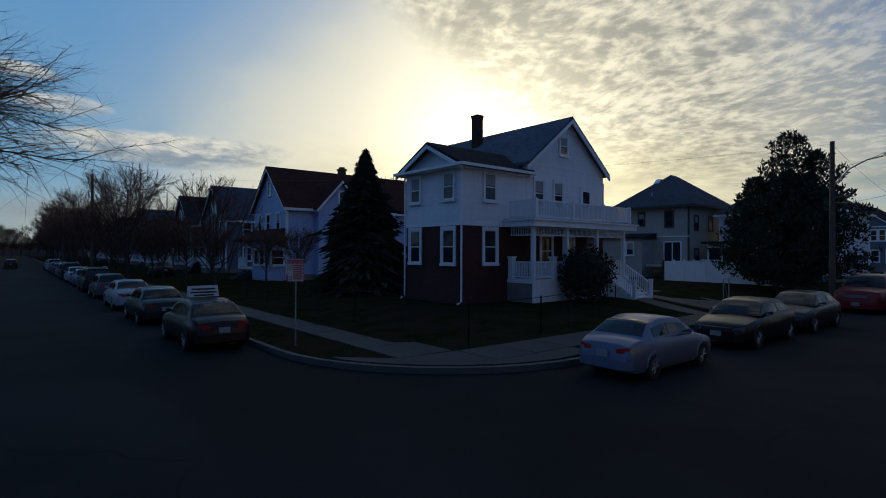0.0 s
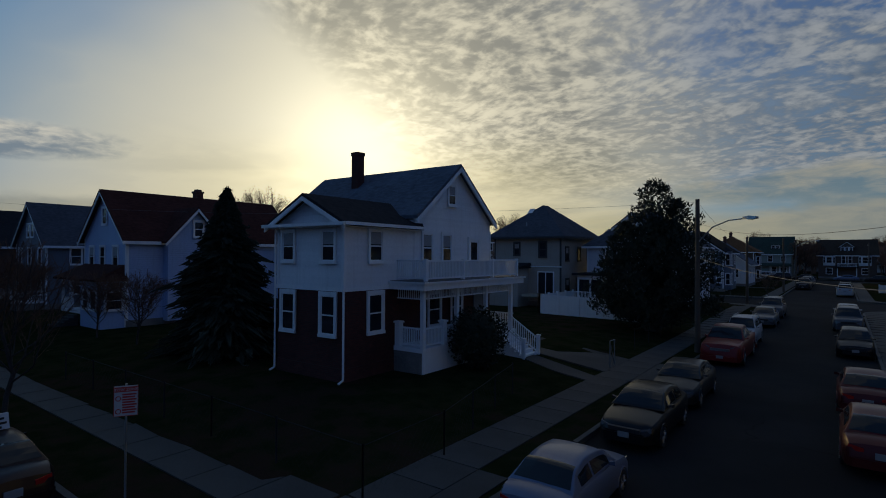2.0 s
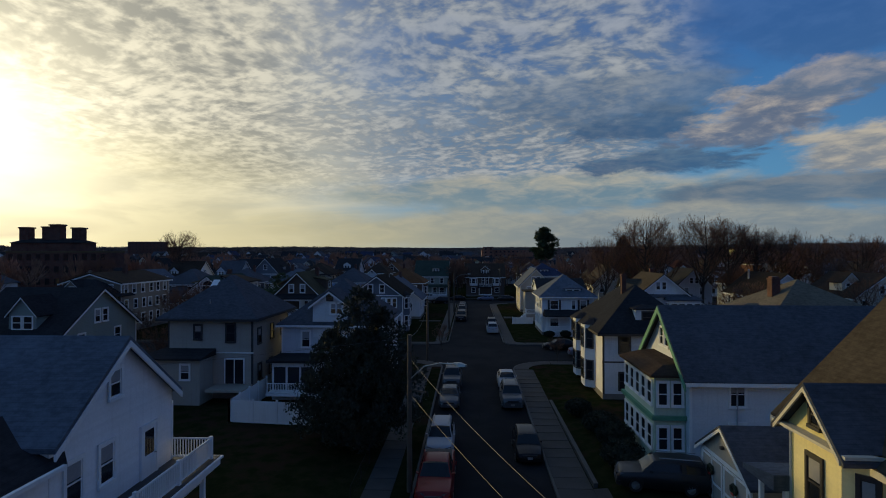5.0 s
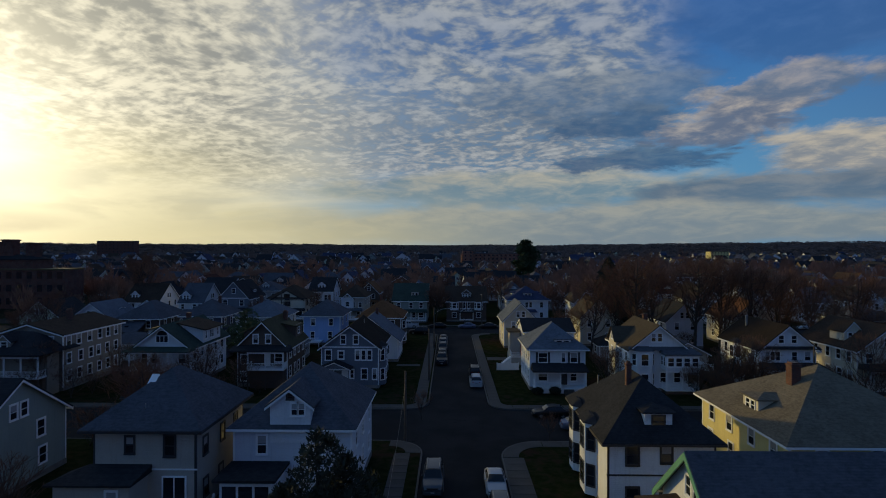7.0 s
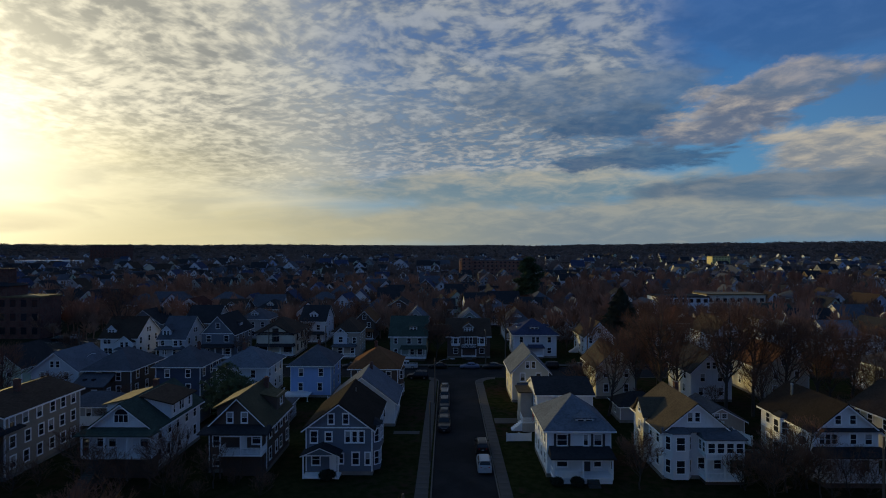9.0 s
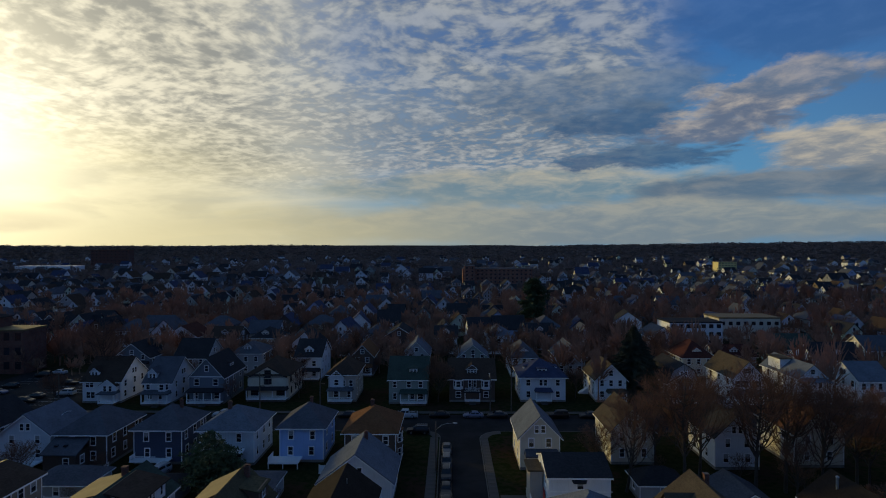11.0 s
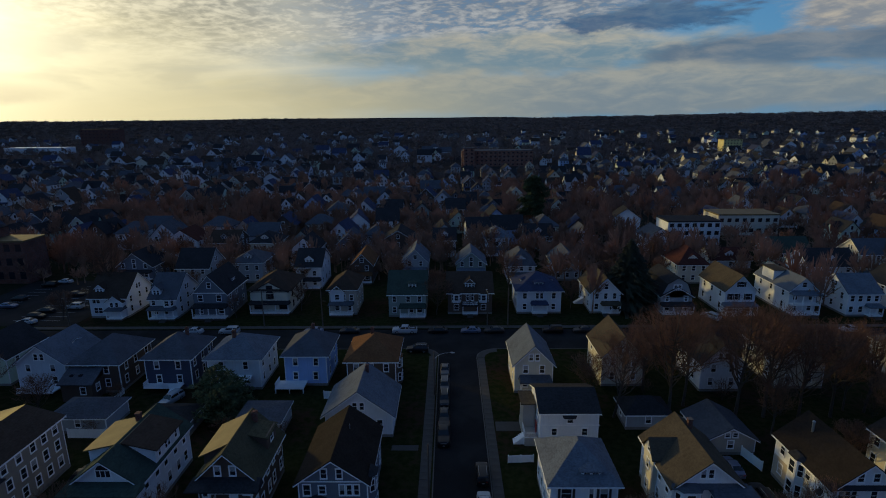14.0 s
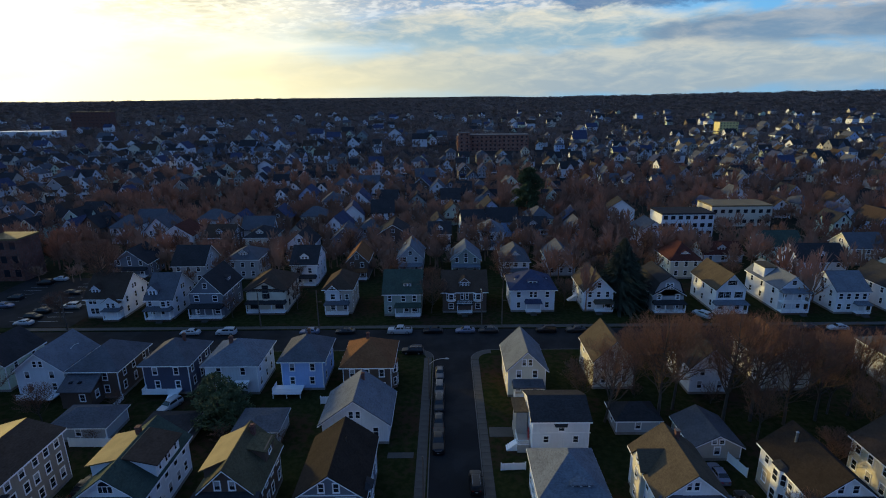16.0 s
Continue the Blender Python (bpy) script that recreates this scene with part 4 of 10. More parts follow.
def house(label, x0, x1, y0, y1, eave, rise, roof_kind, wall, roof, axis="y", rz=0, trim=None, floors=2, cols=(3, 3, 3, 3), base=0.5, over=0.4, ww=0.85, wh=1.45, name="house", deep=True, group="houses of the quarter", corner=True, attic=2, flat=0.0, cut=0.0):
    """A frame house over the given ground rectangle; cut takes that much off its back. cols: windows in a row on the F (-y), R (+x), B, L walls."""
    w, d = x1 - x0, y1 - y0
    if rz in (90, -90):
        w, d = d, w
    o = thing(name, label, "house", (x0 + x1) / 2, (y0 + y1) / 2, max(0.1, lawn_z((x0 + x1) / 2, y0) - 0.03), rz, group)
    o["w"], o["d"] = w, d
    d -= cut
    part("foundation", MB().box(-w / 2 - 0.03, w / 2 + 0.03, -d / 2 - 0.03, d / 2 + 0.03, -0.1, base), STONE, o, at=(0, -cut / 2, 0))
    part("wall", body(w, d, eave, rise if roof_kind == "gable" else 0.0, axis, base), wall, o, at=(0, -cut / 2, 0))
    rm = MB()
    if roof_kind == "gable":
        gable_roof(rm, w, d, eave, rise, axis, over)
    elif roof_kind == "hip":
        hip_roof(rm, w, d, eave, rise, over, flat=flat)
    else:
        rm.box(-w / 2 - over, w / 2 + over, -d / 2 - over, d / 2 + over, eave, eave + 0.25)
    part("roof", rm, roof, o, at=(0, -cut / 2, 0))
    tr = trim or WHITE
    tm = MB()
    if roof_kind == "gable":
        if axis == "y":
            for sg in (-1, 1):
                gable_rake(tm, w, eave, rise, sg * (d / 2 + over - 0.03), over, 0.2)
                s = rise / (w / 2)
                tm.box(sg * (w / 2 + over) - 0.02, sg * (w / 2 + over) + 0.03, -d / 2 - over, d / 2 + over, eave - s * over - 0.12, eave - s * over + 0.1)
        else:
            s = rise / (d / 2)
            for sg in (-1, 1):
                tm.box(-w / 2 - over, w / 2 + over, sg * (d / 2 + over) - 0.02, sg * (d / 2 + over) + 0.03, eave - s * over - 0.12, eave - s * over + 0.1)
                for q in (-1, 1):
                    y2 = q * (d / 2 + over)
                    xx = sg * (w / 2 + over - 0.03)
                    tm.solid([(xx - 0.03, 0, eave + rise - 0.2), (xx - 0.03, y2, eave - s * over - 0.2), (xx - 0.03, y2, eave - s * over), (xx - 0.03, 0, eave + rise)],
                             [(xx + 0.035, 0, eave + rise - 0.2), (xx + 0.035, y2, eave - s * over - 0.2), (xx + 0.035, y2, eave - s * over), (xx + 0.035, 0, eave + rise)])
    else:
        a, b = w / 2 + over, d / 2 + over
        tm.box(-a - 0.03, a + 0.03, -b - 0.03, -b + 0.03, eave - 0.06, eave + 0.12).box(-a - 0.03, a + 0.03, b - 0.03, b + 0.03, eave - 0.06, eave + 0.12)
        tm.box(-a - 0.031, -a + 0.03, -b + 0.03, b - 0.03, eave - 0.06, eave + 0.12).box(a - 0.03, a + 0.031, -b + 0.03, b - 0.03, eave - 0.06, eave + 0.12)
    part("eave_trim", tm, tr, o, at=(0, -cut / 2, 0))
    if corner:
        for sx in (-1, 1):
            for sy in (-1, 1):
                cx, cy = sx * w / 2, sy * d / 2
                cm = MB().box(min(cx, cx - sx * 0.13) - 0.015 * (sx < 0), max(cx, cx - sx * 0.13) + 0.015 * (sx > 0), min(cy, cy - sy * 0.13) - 0.015 * (sy < 0), max(cy, cy - sy * 0.13) + 0.015 * (sy > 0), base, eave - 0.05)
                part("corner_board", cm, tr, o, at=(0, -cut / 2, 0))
    fl = (eave - base) / floors
    for face, n in zip("FRBL", cols):
        W = w if face in "FB" else d
        for k in range(floors):
            for i in range(n):
                u = (i - (n - 1) / 2) * W / (n + 0.15)
                if n > 1:
                    u += random.uniform(-0.25, 0.25)
                at, r = face_at(face, w, d, u, base + fl * k + fl * 0.30)
                at = (at[0], at[1] - cut / 2, at[2])
                window(o, at, r, ww, min(wh, fl * 0.58), tr, deep=deep)
        if roof_kind == "gable" and n and attic and ((axis == "y") == (face in "FB")):
            for i in range(attic):
                at, r = face_at(face, w, d, (i - (attic - 1) / 2) * 1.1, eave + rise * 0.16)
                at = (at[0], at[1] - cut / 2, at[2])
                window(o, at, r, 0.7, min(1.2, rise * 0.36), tr, deep=deep)
    return o


def bay(parent, face, w, d, u, width, depth, z0, z1, wall, roof, trim, floors=2, hip=True):
    """A canted bay on a wall face."""
    at, rz = face_at(face, w, d, u, 0)
    a, c = width / 2, width / 2 - depth * 0.8
    ring = [(-a, 0.02), (-c, -depth), (c, -depth), (a, 0.02)]
    o = part("bay", MB().solid([(x, y, z0) for x, y in ring], [(x, y, z1) for x, y in ring]), wall, parent, at=at, rz=rz)
    big = [(x * 1.12, y * 1.25 - 0.0) for x, y in ring]
    rm = MB().solid([(x, y, z1) for x, y in big], [(x * 0.45, y * 0.2, z1 + 0.55) for x, y in big])
    part("bay_roof", rm, roof, o)
    fl = (z1 - z0) / floors
    for k in range(floors):
        z = z0 + fl * k + fl * 0.28
        plain_window(o, (0, -depth, z), 0, min(0.95, 2 * c - 0.3), fl * 0.55, trim)
        for sg in (-1, 1):
            ang = math.degrees(math.atan2(depth, a - c))
            mx, my = sg * (a + c) / 2, -depth / 2
            plain_window(o, (mx, my, z), sg * ang, 0.55, fl * 0.55, trim)
    return o


def boards(parent, poly, plane, mat, pitch=0.13, z0=None, z1=None):
    """Clapboards as separate pieces over a wall: poly gives (z, from, to) edges by height; plane places a board."""
    zs = z0
    while zs < z1 - 0.02:
        lo, hi = zs, min(zs + pitch, z1)
        a0, b0 = poly(lo)
        a1, b1 = poly(hi)
        if b1 - a1 > 0.1:
            mb = MB()
            lowi = [plane(a0, 0.0, lo), plane(b0, 0.0, lo), plane(b0, 0.028, lo), plane(a0, 0.028, lo)]
            top = [plane(a1, 0.0, hi), plane(b1, 0.0, hi), plane(b1, 0.008, hi), plane(a1, 0.008, hi)]
            mb.solid(lowi, top)
            part("clapboard", mb, mat, parent)
        zs += pitch


BOARD = material("painted_clapboard", (0.80, 0.81, 0.83), 0.6, 0.08, 1.0, streak=0.12, tint=0.06)
YBOARD = material("yellow_clapboard", (0.80, 0.70, 0.36), 0.6, 0.08, 1.0, streak=0.12, tint=0.06)


def corner_house():
    o = thing("house", "white clapboard corner house over dark brick with a railed porch", "house", -18.45, 16.15, 0.0, 1.0, group="houses of the quarter")
    o.scale = (1.0, 0.985, 1.0)
    B = 3.85
    # ground floor: front wing and main block
    g = MB().box(-4.1, 0, 0, 4.4, 0.1, B).box(-9.6, -0.002, 4.4, 11.3, 0.1, B)
    part("brick_wall", g, DARKBRICK, o, "dark red brick ground floor")
    part("brick_base", MB().box(-4.14, 0.03, -0.03, 4.4, 0.1, 0.75).box(-9.64, 0.028, 4.4, 11.33, 0.1, 0.75), DARKBRICK, o)
    u = MB().box(-4.1, 0, 0, 4.4, B, 6.6)
    part("upper_wall", u, WALLS["white"], o)
    w2 = MB()
    poly = [(4.4, B), (11.3, B), (11.3, 7.06), (7.85, 9.72), (4.4, 7.06)]
    w2.solid([(-9.6, y, z) for y, z in poly], [(-0.002, y, z) for y, z in poly])
    part("upper_wall", w2, WALLS["white"], o)
    # gable of the wing, facing the main street
    gw = MB().solid([(x, 0, z) for x, z in ((-4.1, 6.6), (0, 6.6), (-2.05, 7.62))], [(x, 6.0, z) for x, z in ((-4.1, 6.6), (0, 6.6), (-2.05, 7.62))])
    part("wing_gable", gw, WALLS["white"], o)
    # clapboards
    boards(o, lambda z: (0.10, 4.38) if z < 6.60 else (0.1, 0.1), lambda a, p, z: (p, a, z), BOARD, 0.13, B + 0.1, 6.55)

    def gable_span(z):
        if z < 7.06:
            return (4.42, 11.2)
        k = (z - 7.06) / 2.66 * 3.45
        return (4.42 + k, 11.28 - k)
    boards(o, gable_span, lambda a, p, z: (p, a, z), BOARD, 0.13, B + 0.1, 9.58)
    boards(o, lambda z: (-4.0, -0.1), lambda a, p, z: (a, -p, z), BOARD, 0.13, B + 0.1, 6.55)
    # roofs
    mr = MB()
    for sg in (-1, 1):
        mr.slab([(-9.9, 7.85, 9.90), (0.35, 7.85, 9.90), (0.35, 7.85 + sg * 3.62, 7.10), (-9.9, 7.85 + sg * 3.62, 7.10)], 0.16)
    part("main_roof", mr, ROOFS["light"], o)
    wr = MB()
    for sg in (-1, 1):
        wr.slab([(-2.05, -0.4, 7.79), (-2.05, 7.2, 7.79), (-2.05 + sg * 2.5, 7.2 - 2.6 * (sg > 0), 6.52), (-2.05 + sg * 2.5, -0.4, 6.52)], 0.13)
    part("wing_roof", wr, ROOFS["dark"], o)
    for sg in (-1, 1):
        part("rake_board", MB().solid([(0.30, 7.85, 9.51), (0.30, 7.85 + sg * 3.62, 6.72), (0.30, 7.85 + sg * 3.62, 6.94), (0.30, 7.85, 9.73)], [(0.38, 7.85, 9.51), (0.38, 7.85 + sg * 3.62, 6.72), (0.38, 7.85 + sg * 3.62, 6.94), (0.38, 7.85, 9.73)]), WHITE, o)
        part("rake_board", MB().solid([(-2.05, -0.43, 7.47), (-2.05 + sg * 2.5, -0.43, 6.22), (-2.05 + sg * 2.5, -0.43, 6.40), (-2.05, -0.43, 7.65)], [(-2.05, -0.36, 7.47), (-2.05 + sg * 2.5, -0.36, 6.22), (-2.05 + sg * 2.5, -0.36, 6.40), (-2.05, -0.36, 7.65)]), WHITE, o)
    part("gutter", MB().box(0.36, 0.52, -0.42, 4.5, 6.42, 6.55), WHITE, o, "white eaves gutter")
    part("gutter", MB().box(-4.6, 0.5, -0.54, -0.40, 6.40, 6.53), WHITE, o, "white eaves gutter")
    part("eave_soffit", MB().box(0.0, 0.36, -0.4, 4.4, 6.36, 6.44).box(-4.5, 0.3, -0.4, 0.0, 6.36, 6.44), WHITE, o)
    part("belt_course", MB().box(-4.16, 0.05, -0.05, 0.0, B - 0.06, B + 0.1).box(0.0, 0.05, 0.0, 11.3, B - 0.06, B + 0.1), WHITE, o)
    for x0, x1, y0, y1, top in ((-0.12, 0.045, -0.045, 0.0, 6.4), (0.0, 0.046, 0.0, 0.1, 6.4), (-4.14, -4.0, -0.04, 0.0, 6.4), (0.0, 0.05, 11.2, 11.32, 6.6)):
        part("corner_board", MB().box(x0, x1, y0, y1, B + 0.1, top), WHITE, o)
    for x, y in ((0.09, -0.09), (-4.2, -0.08)):
        part("downspout", MB().tube((x, y, 0.35), (x, y, 6.45), 0.045, 0.045, 8).tube((x, y, 0.35), (x, y - 0.25, 0.25), 0.045, 0.045, 8), WHITE, o, "white downspout")
    # windows
    for x in (-3.35, -0.85):
        window(o, (x, -0.03, 2.05), 0, 0.78, 1.55, style="wide", blind=False)
        window(o, (x, -0.03, 5.0), 0, 0.72, 1.2, blind=True)
    window(o, (0.03, 1.8, 2.05), 90, 0.8, 1.55, style="wide", blind=False)
    window(o, (0.03, 1.8, 5.0), 90, 0.75, 1.25, blind=True)
    for y in (5.4, 7.0):
        window(o, (0.03, y, 4.95), 90, 0.72, 1.3, blind=True)
    window(o, (0.03, 7.45, 7.8), 90, 0.6, 0.95, blind=True)
    door = part("door", MB().box(0.03, 0.09, 9.05, 9.95, 4.05, 6.1), WHITE, o, "white deck door with a window")
    part("door_frame", MB().box(0.02, 0.12, 8.93, 9.05, 4.05, 6.22).box(0.02, 0.12, 9.95, 10.07, 4.05, 6.22).box(0.02, 0.12, 9.05, 9.95, 6.1, 6.22), WHITE, o)
    part("door_pane", MB().box(0.085, 0.1, 9.2, 9.8, 5.0, 5.95), PANE, door)
    part("door_handle", MB().tube((0.09, 9.86, 4.95), (0.17, 9.86, 4.95), 0.03, 0.03), STEEL, door, "steel door knob")
    window(o, (0.03, 6.0, 1.9), 90, 0.9, 1.5, blind=False)
    window(o, (0.03, 7.9, 1.9), 90, 0.9, 1.5, blind=False)
    part("porch_door", MB().box(0.03, 0.1, 9.5, 10.4, 1.3, 3.35), WALLS["slate"], o, "dark front door under the porch")
    part("chimney", MB().box(-6.33, -5.83, 6.65, 7.15, 8.4, 10.85).box(-6.36, -5.80, 6.62, 7.18, 10.85, 11.02), DARKBRICK, o)
    # porch with a railed deck on its roof
    p = part("porch", MB().box(0.03, 1.65, 3.0, 11.3, 1.12, 1.3), WHITE, o)
    part("porch_skirt", MB().box(1.56, 1.62, 3.05, 9.2, 0.12, 1.12), WHITE, p, "white panelled porch skirt")
    part("porch_base", MB().box(0.03, 1.56, 3.02, 3.08, 0.12, 1.12), STONE, p, "stained grey concrete porch base")
    part("porch_roof", MB().box(0.03, 1.95, 2.7, 11.65, 3.78, 4.05).box(0.03, 2.05, 2.6, 11.75, 4.05, 4.13), WHITE, p)
    part("deck_membrane", MB().box(0.05, 1.95, 2.7, 11.65, 4.132, 4.15), BLACKTRIM, p, "dark roof membrane")
    for y in (3.15, 5.7, 8.3, 10.9):
        part("porch_post", MB().box(1.45, 1.63, y - 0.09, y + 0.09, 1.3, 3.78), WHITE, p)
    fr = MB()
    for a, b in ((3.24, 5.61), (5.79, 8.21), (8.39, 10.81)):
        fr.box(1.5, 1.56, a, b, 3.36, 3.41)
        k = int((b - a) / 0.11)
        for i in range(k):
            y = a + (i + 0.5) * (b - a) / k
            fr.box(1.52, 1.55, y - 0.014, y + 0.014, 3.41, 3.78)
    fr.box(0.1, 1.45, 3.12, 3.18, 3.36, 3.41)
    for i in range(12):
        x = 0.16 + i * 0.11
        fr.box(x, x + 0.028, 3.13, 3.16, 3.41, 3.78)
    part("porch_frieze", fr, WHITE, p, "white spindle frieze")
    for a, b in ((3.24, 4.5), (4.75, 5.6), (5.8, 8.2)):
        part("porch_railing", railing(1.54, a, 1.54, b, 1.3, 0.85, 0.11), WHITE, p)
    part("porch_railing", railing(0.35, 3.15, 1.45, 3.15, 1.3, 0.85, 0.11), WHITE, p)
    part("porch_railing", railing(1.54, 11.2, 0.1, 11.2, 1.3, 0.85, 0.11), WHITE, p)
    for x, y in ((0.2, 3.15), (1.54, 4.62)):
        part("newel_post", MB().box(x - 0.13, x + 0.13, y - 0.13, y + 0.13, 1.3, 2.3).box(x - 0.17, x + 0.17, y - 0.17, y + 0.17, 2.3, 2.38), WHITE, p)
    for a, b in ((3.2, 5.9), (6.0, 8.6), (8.7, 11.2)):
        part("deck_railing", railing(1.72, a, 1.72, b, 4.15, 0.9, 0.12), WHITE, p)
    part("deck_railing", railing(0.1, 3.1, 1.65, 3.1, 4.15, 0.9, 0.12), WHITE, p)
    part("deck_railing", railing(0.1, 11.25, 1.65, 11.25, 4.15, 0.9, 0.12), WHITE, p)
    for y in (3.1, 5.95, 8.65, 11.25):
        part("deck_post", MB().box(1.65, 1.79, y - 0.07, y + 0.07, 4.15, 5.1), WHITE, p)
    part("porch_steps", stair_solid(1.66, 0.26, 9.2, 10.75, 1.12, 0.12, 6), WHITE, p, "white painted wooden steps")
    for y in (9.15, 10.8):
        part("stair_railing", railing(1.66, y, 3.2, y, 1.17, 0.85, 0.125, drop=1.0), WHITE, p)
        part("newel_post", MB().box(3.18, 3.32, y - 0.07, y + 0.07, 0.12, 1.12).box(3.15, 3.35, y - 0.1, y + 0.1, 1.12, 1.18), WHITE, p)


corner_house()


def yellow_house():
    x0, x1, y0, y1 = 6.2, 14.3, 9.0, 26.0
    o = house("pale yellow clapboard house with a gabled two-storey bay", x0, x1, y0, y1, 6.9, 4.25, "gable", WALLS["yellow"], ROOFS["tan"], cols=(3, 0, 0, 0), over=0.45, attic=0, trim=WALLS["cream"])
    w, d = x1 - x0, y1 - y0
    cx, cy = (x0 + x1) / 2, (y0 + y1) / 2
    dormer(o, (-w / 2 + 1.3, 20.2 - cy, 7.7), -90, 2.6, 1.7, 2.6, 0.5, WALLS["yellow"], ROOFS["tan"], wins=2, ww=0.6)
    # bay on the street wall
    ring = [(-w / 2 + 0.02, 20.9 - cy), (-w / 2 - 0.95, 21.75 - cy), (-w / 2 - 0.95, 24.1 - cy), (-w / 2 + 0.02, 24.95 - cy)]
    b = part("bay", MB().solid([(x, y, 0.0) for x, y in ring], [(x, y, 6.9) for x, y in ring]), WALLS["yellow"], o)
    zs = 0.75
    while zs < 6.7:
        mb = MB()
        for p, q in zip(ring, ring[1:]):
            dx, dy = q[0] - p[0], q[1] - p[1]
            L = math.hypot(dx, dy)
            nx, ny = -dy / L, dx / L
            if nx > 0:
                nx, ny = -nx, -ny
            mb.solid([(p[0], p[1], zs), (q[0], q[1], zs), (q[0] + nx * 0.028, q[1] + ny * 0.028, zs), (p[0] + nx * 0.028, p[1] + ny * 0.028, zs)],
                     [(p[0], p[1], zs + 0.13), (q[0], q[1], zs + 0.13), (q[0] + nx * 0.008, q[1] + ny * 0.008, zs + 0.13), (p[0] + nx * 0.008, p[1] + ny * 0.008, zs + 0.13)])
        part("clapboard", mb, YBOARD, b)
        zs += 0.13
    boards(o, lambda z: (cy - 21.0 + 0.02, d / 2 - 0.1), lambda a, p, z: (-w / 2 - p, -a, z), YBOARD, 0.13, 0.6, 6.8)
    gx = -w / 2 - 0.95
    gy = 22.95 - cy
    gw = MB().solid([(gx, gy + s, z) for s, z in ((-1.5, 6.9), (1.5, 6.9), (0, 8.4))], [(gx + 5, gy + s, z) for s, z in ((-1.5, 6.9), (1.5, 6.9), (0, 8.4))])
    part("bay_gable", gw, WALLS["yellow"], o)
    gr = MB()
    for sg in (-1, 1):
        gr.slab([(gx - 0.4, gy, 8.6), (gx + 5, gy, 8.6), (gx + 5, gy + sg * 1.85, 6.72), (gx - 0.4, gy + sg * 1.85, 6.72)], 0.14)
    part("bay_roof", gr, ROOFS["grey"], o)
    for sg in (-1, 1):
        part("rake_board", MB().solid([(gx - 0.42, gy, 8.32), (gx - 0.42, gy + sg * 1.7, 6.59), (gx - 0.42, gy + sg * 1.7, 6.74), (gx - 0.42, gy, 8.47)], [(gx - 0.35, gy, 8.32), (gx - 0.35, gy + sg * 1.7, 6.59), (gx - 0.35, gy + sg * 1.7, 6.74), (gx - 0.35, gy, 8.47)]), WALLS["cream"], o)
    part("gable_sill", MB().box(gx - 0.35, gx + 0.9, gy - 1.85, gy + 1.85, 6.80, 6.9), WALLS["cream"], o)
    window(o, (gx, gy, 7.2), -90, 0.42, 0.66, BLACKTRIM, deep=True, blind=False)
    for z in (1.75, 4.55):
        window(o, (gx - 0.03, 22.95 - cy, z), -90, 0.66, 1.6, BLACKTRIM, blind=z > 3)
        for y, r in ((21.32, -41), (24.53, -139)):
            window(o, (-w / 2 - 0.49, y - cy, z), r, 0.40, 1.6, BLACKTRIM, blind=z > 3)
        for y in (20.0, 16.2, 12.4):
            window(o, (-w / 2 - 0.03, y - cy, z), -90, 0.85, 1.75, WALLS["tan"] if z > 3 else BLACKTRIM, blind=z > 3)
    part("downspout", MB().tube((-w / 2 - 0.1, 20.98 - cy, 0.3), (-w / 2 - 0.1, 20.98 - cy, 6.8), 0.05, 0.05), WALLS["cream"], o)
    part("belt_cable", MB().tube((-w / 2 - 0.06, 20.9 - cy, 4.15), (-w / 2 - 0.06, 9.2 - cy, 4.25), 0.015, 0.015, 5), BLACKPLASTIC, o)
    # side porch with white steps toward the street
    p = part("porch", MB().box(-w / 2 - 0.2, -w / 2 + 3.0, d / 2, d / 2 + 1.9, 1.1, 1.28), WHITE, o)
    part("porch_skirt", MB().box(-w / 2 - 0.1, -w / 2 + 2.9, d / 2 + 0.01, d / 2 + 1.8, 0.0, 1.1), WALLS["white"], p)
    part("porch_roof", MB().solid([(-w / 2 - 0.6, d / 2, 3.75), (-w / 2 + 3.2, d / 2, 3.75), (-w / 2 + 3.2, d / 2 + 2.3, 3.75), (-w / 2 - 0.6, d / 2 + 2.3, 3.75)], [(-w / 2 - 0.6, d / 2, 4.35), (-w / 2 + 3.2, d / 2, 4.35), (-w / 2 + 3.2, d / 2 + 2.3, 3.95), (-w / 2 - 0.6, d / 2 + 2.3, 3.95)]), ROOFS["light"], p)
    for x, y in ((-w / 2 - 0.1, d / 2 + 1.8), (-w / 2 - 0.1, d / 2 + 0.1), (-w / 2 + 2.9, d / 2 + 1.8)):
        part("porch_post", MB().box(x - 0.08, x + 0.08, y - 0.08, y + 0.08, 1.28, 3.75), WHITE, p)
    part("porch_steps", stair_solid(-w / 2 - 0.202, -0.27, d / 2 + 0.2, d / 2 + 1.7, 1.1, 0.0, 6), WHITE, p)
    for y in (d / 2 + 0.15, d / 2 + 1.75):
        xa, xb = -w / 2 - 0.2, -w / 2 - 1.9
        part("stair_railing", railing(xa, y, xb, y, 1.25, 0.9, 0.15, 0.04, drop=1.05), WHITE, p)
        part("newel_post", MB().box(xb - 0.08, xb + 0.08, y - 0.08, y + 0.08, 0, 1.2), WHITE, p)


yellow_house()


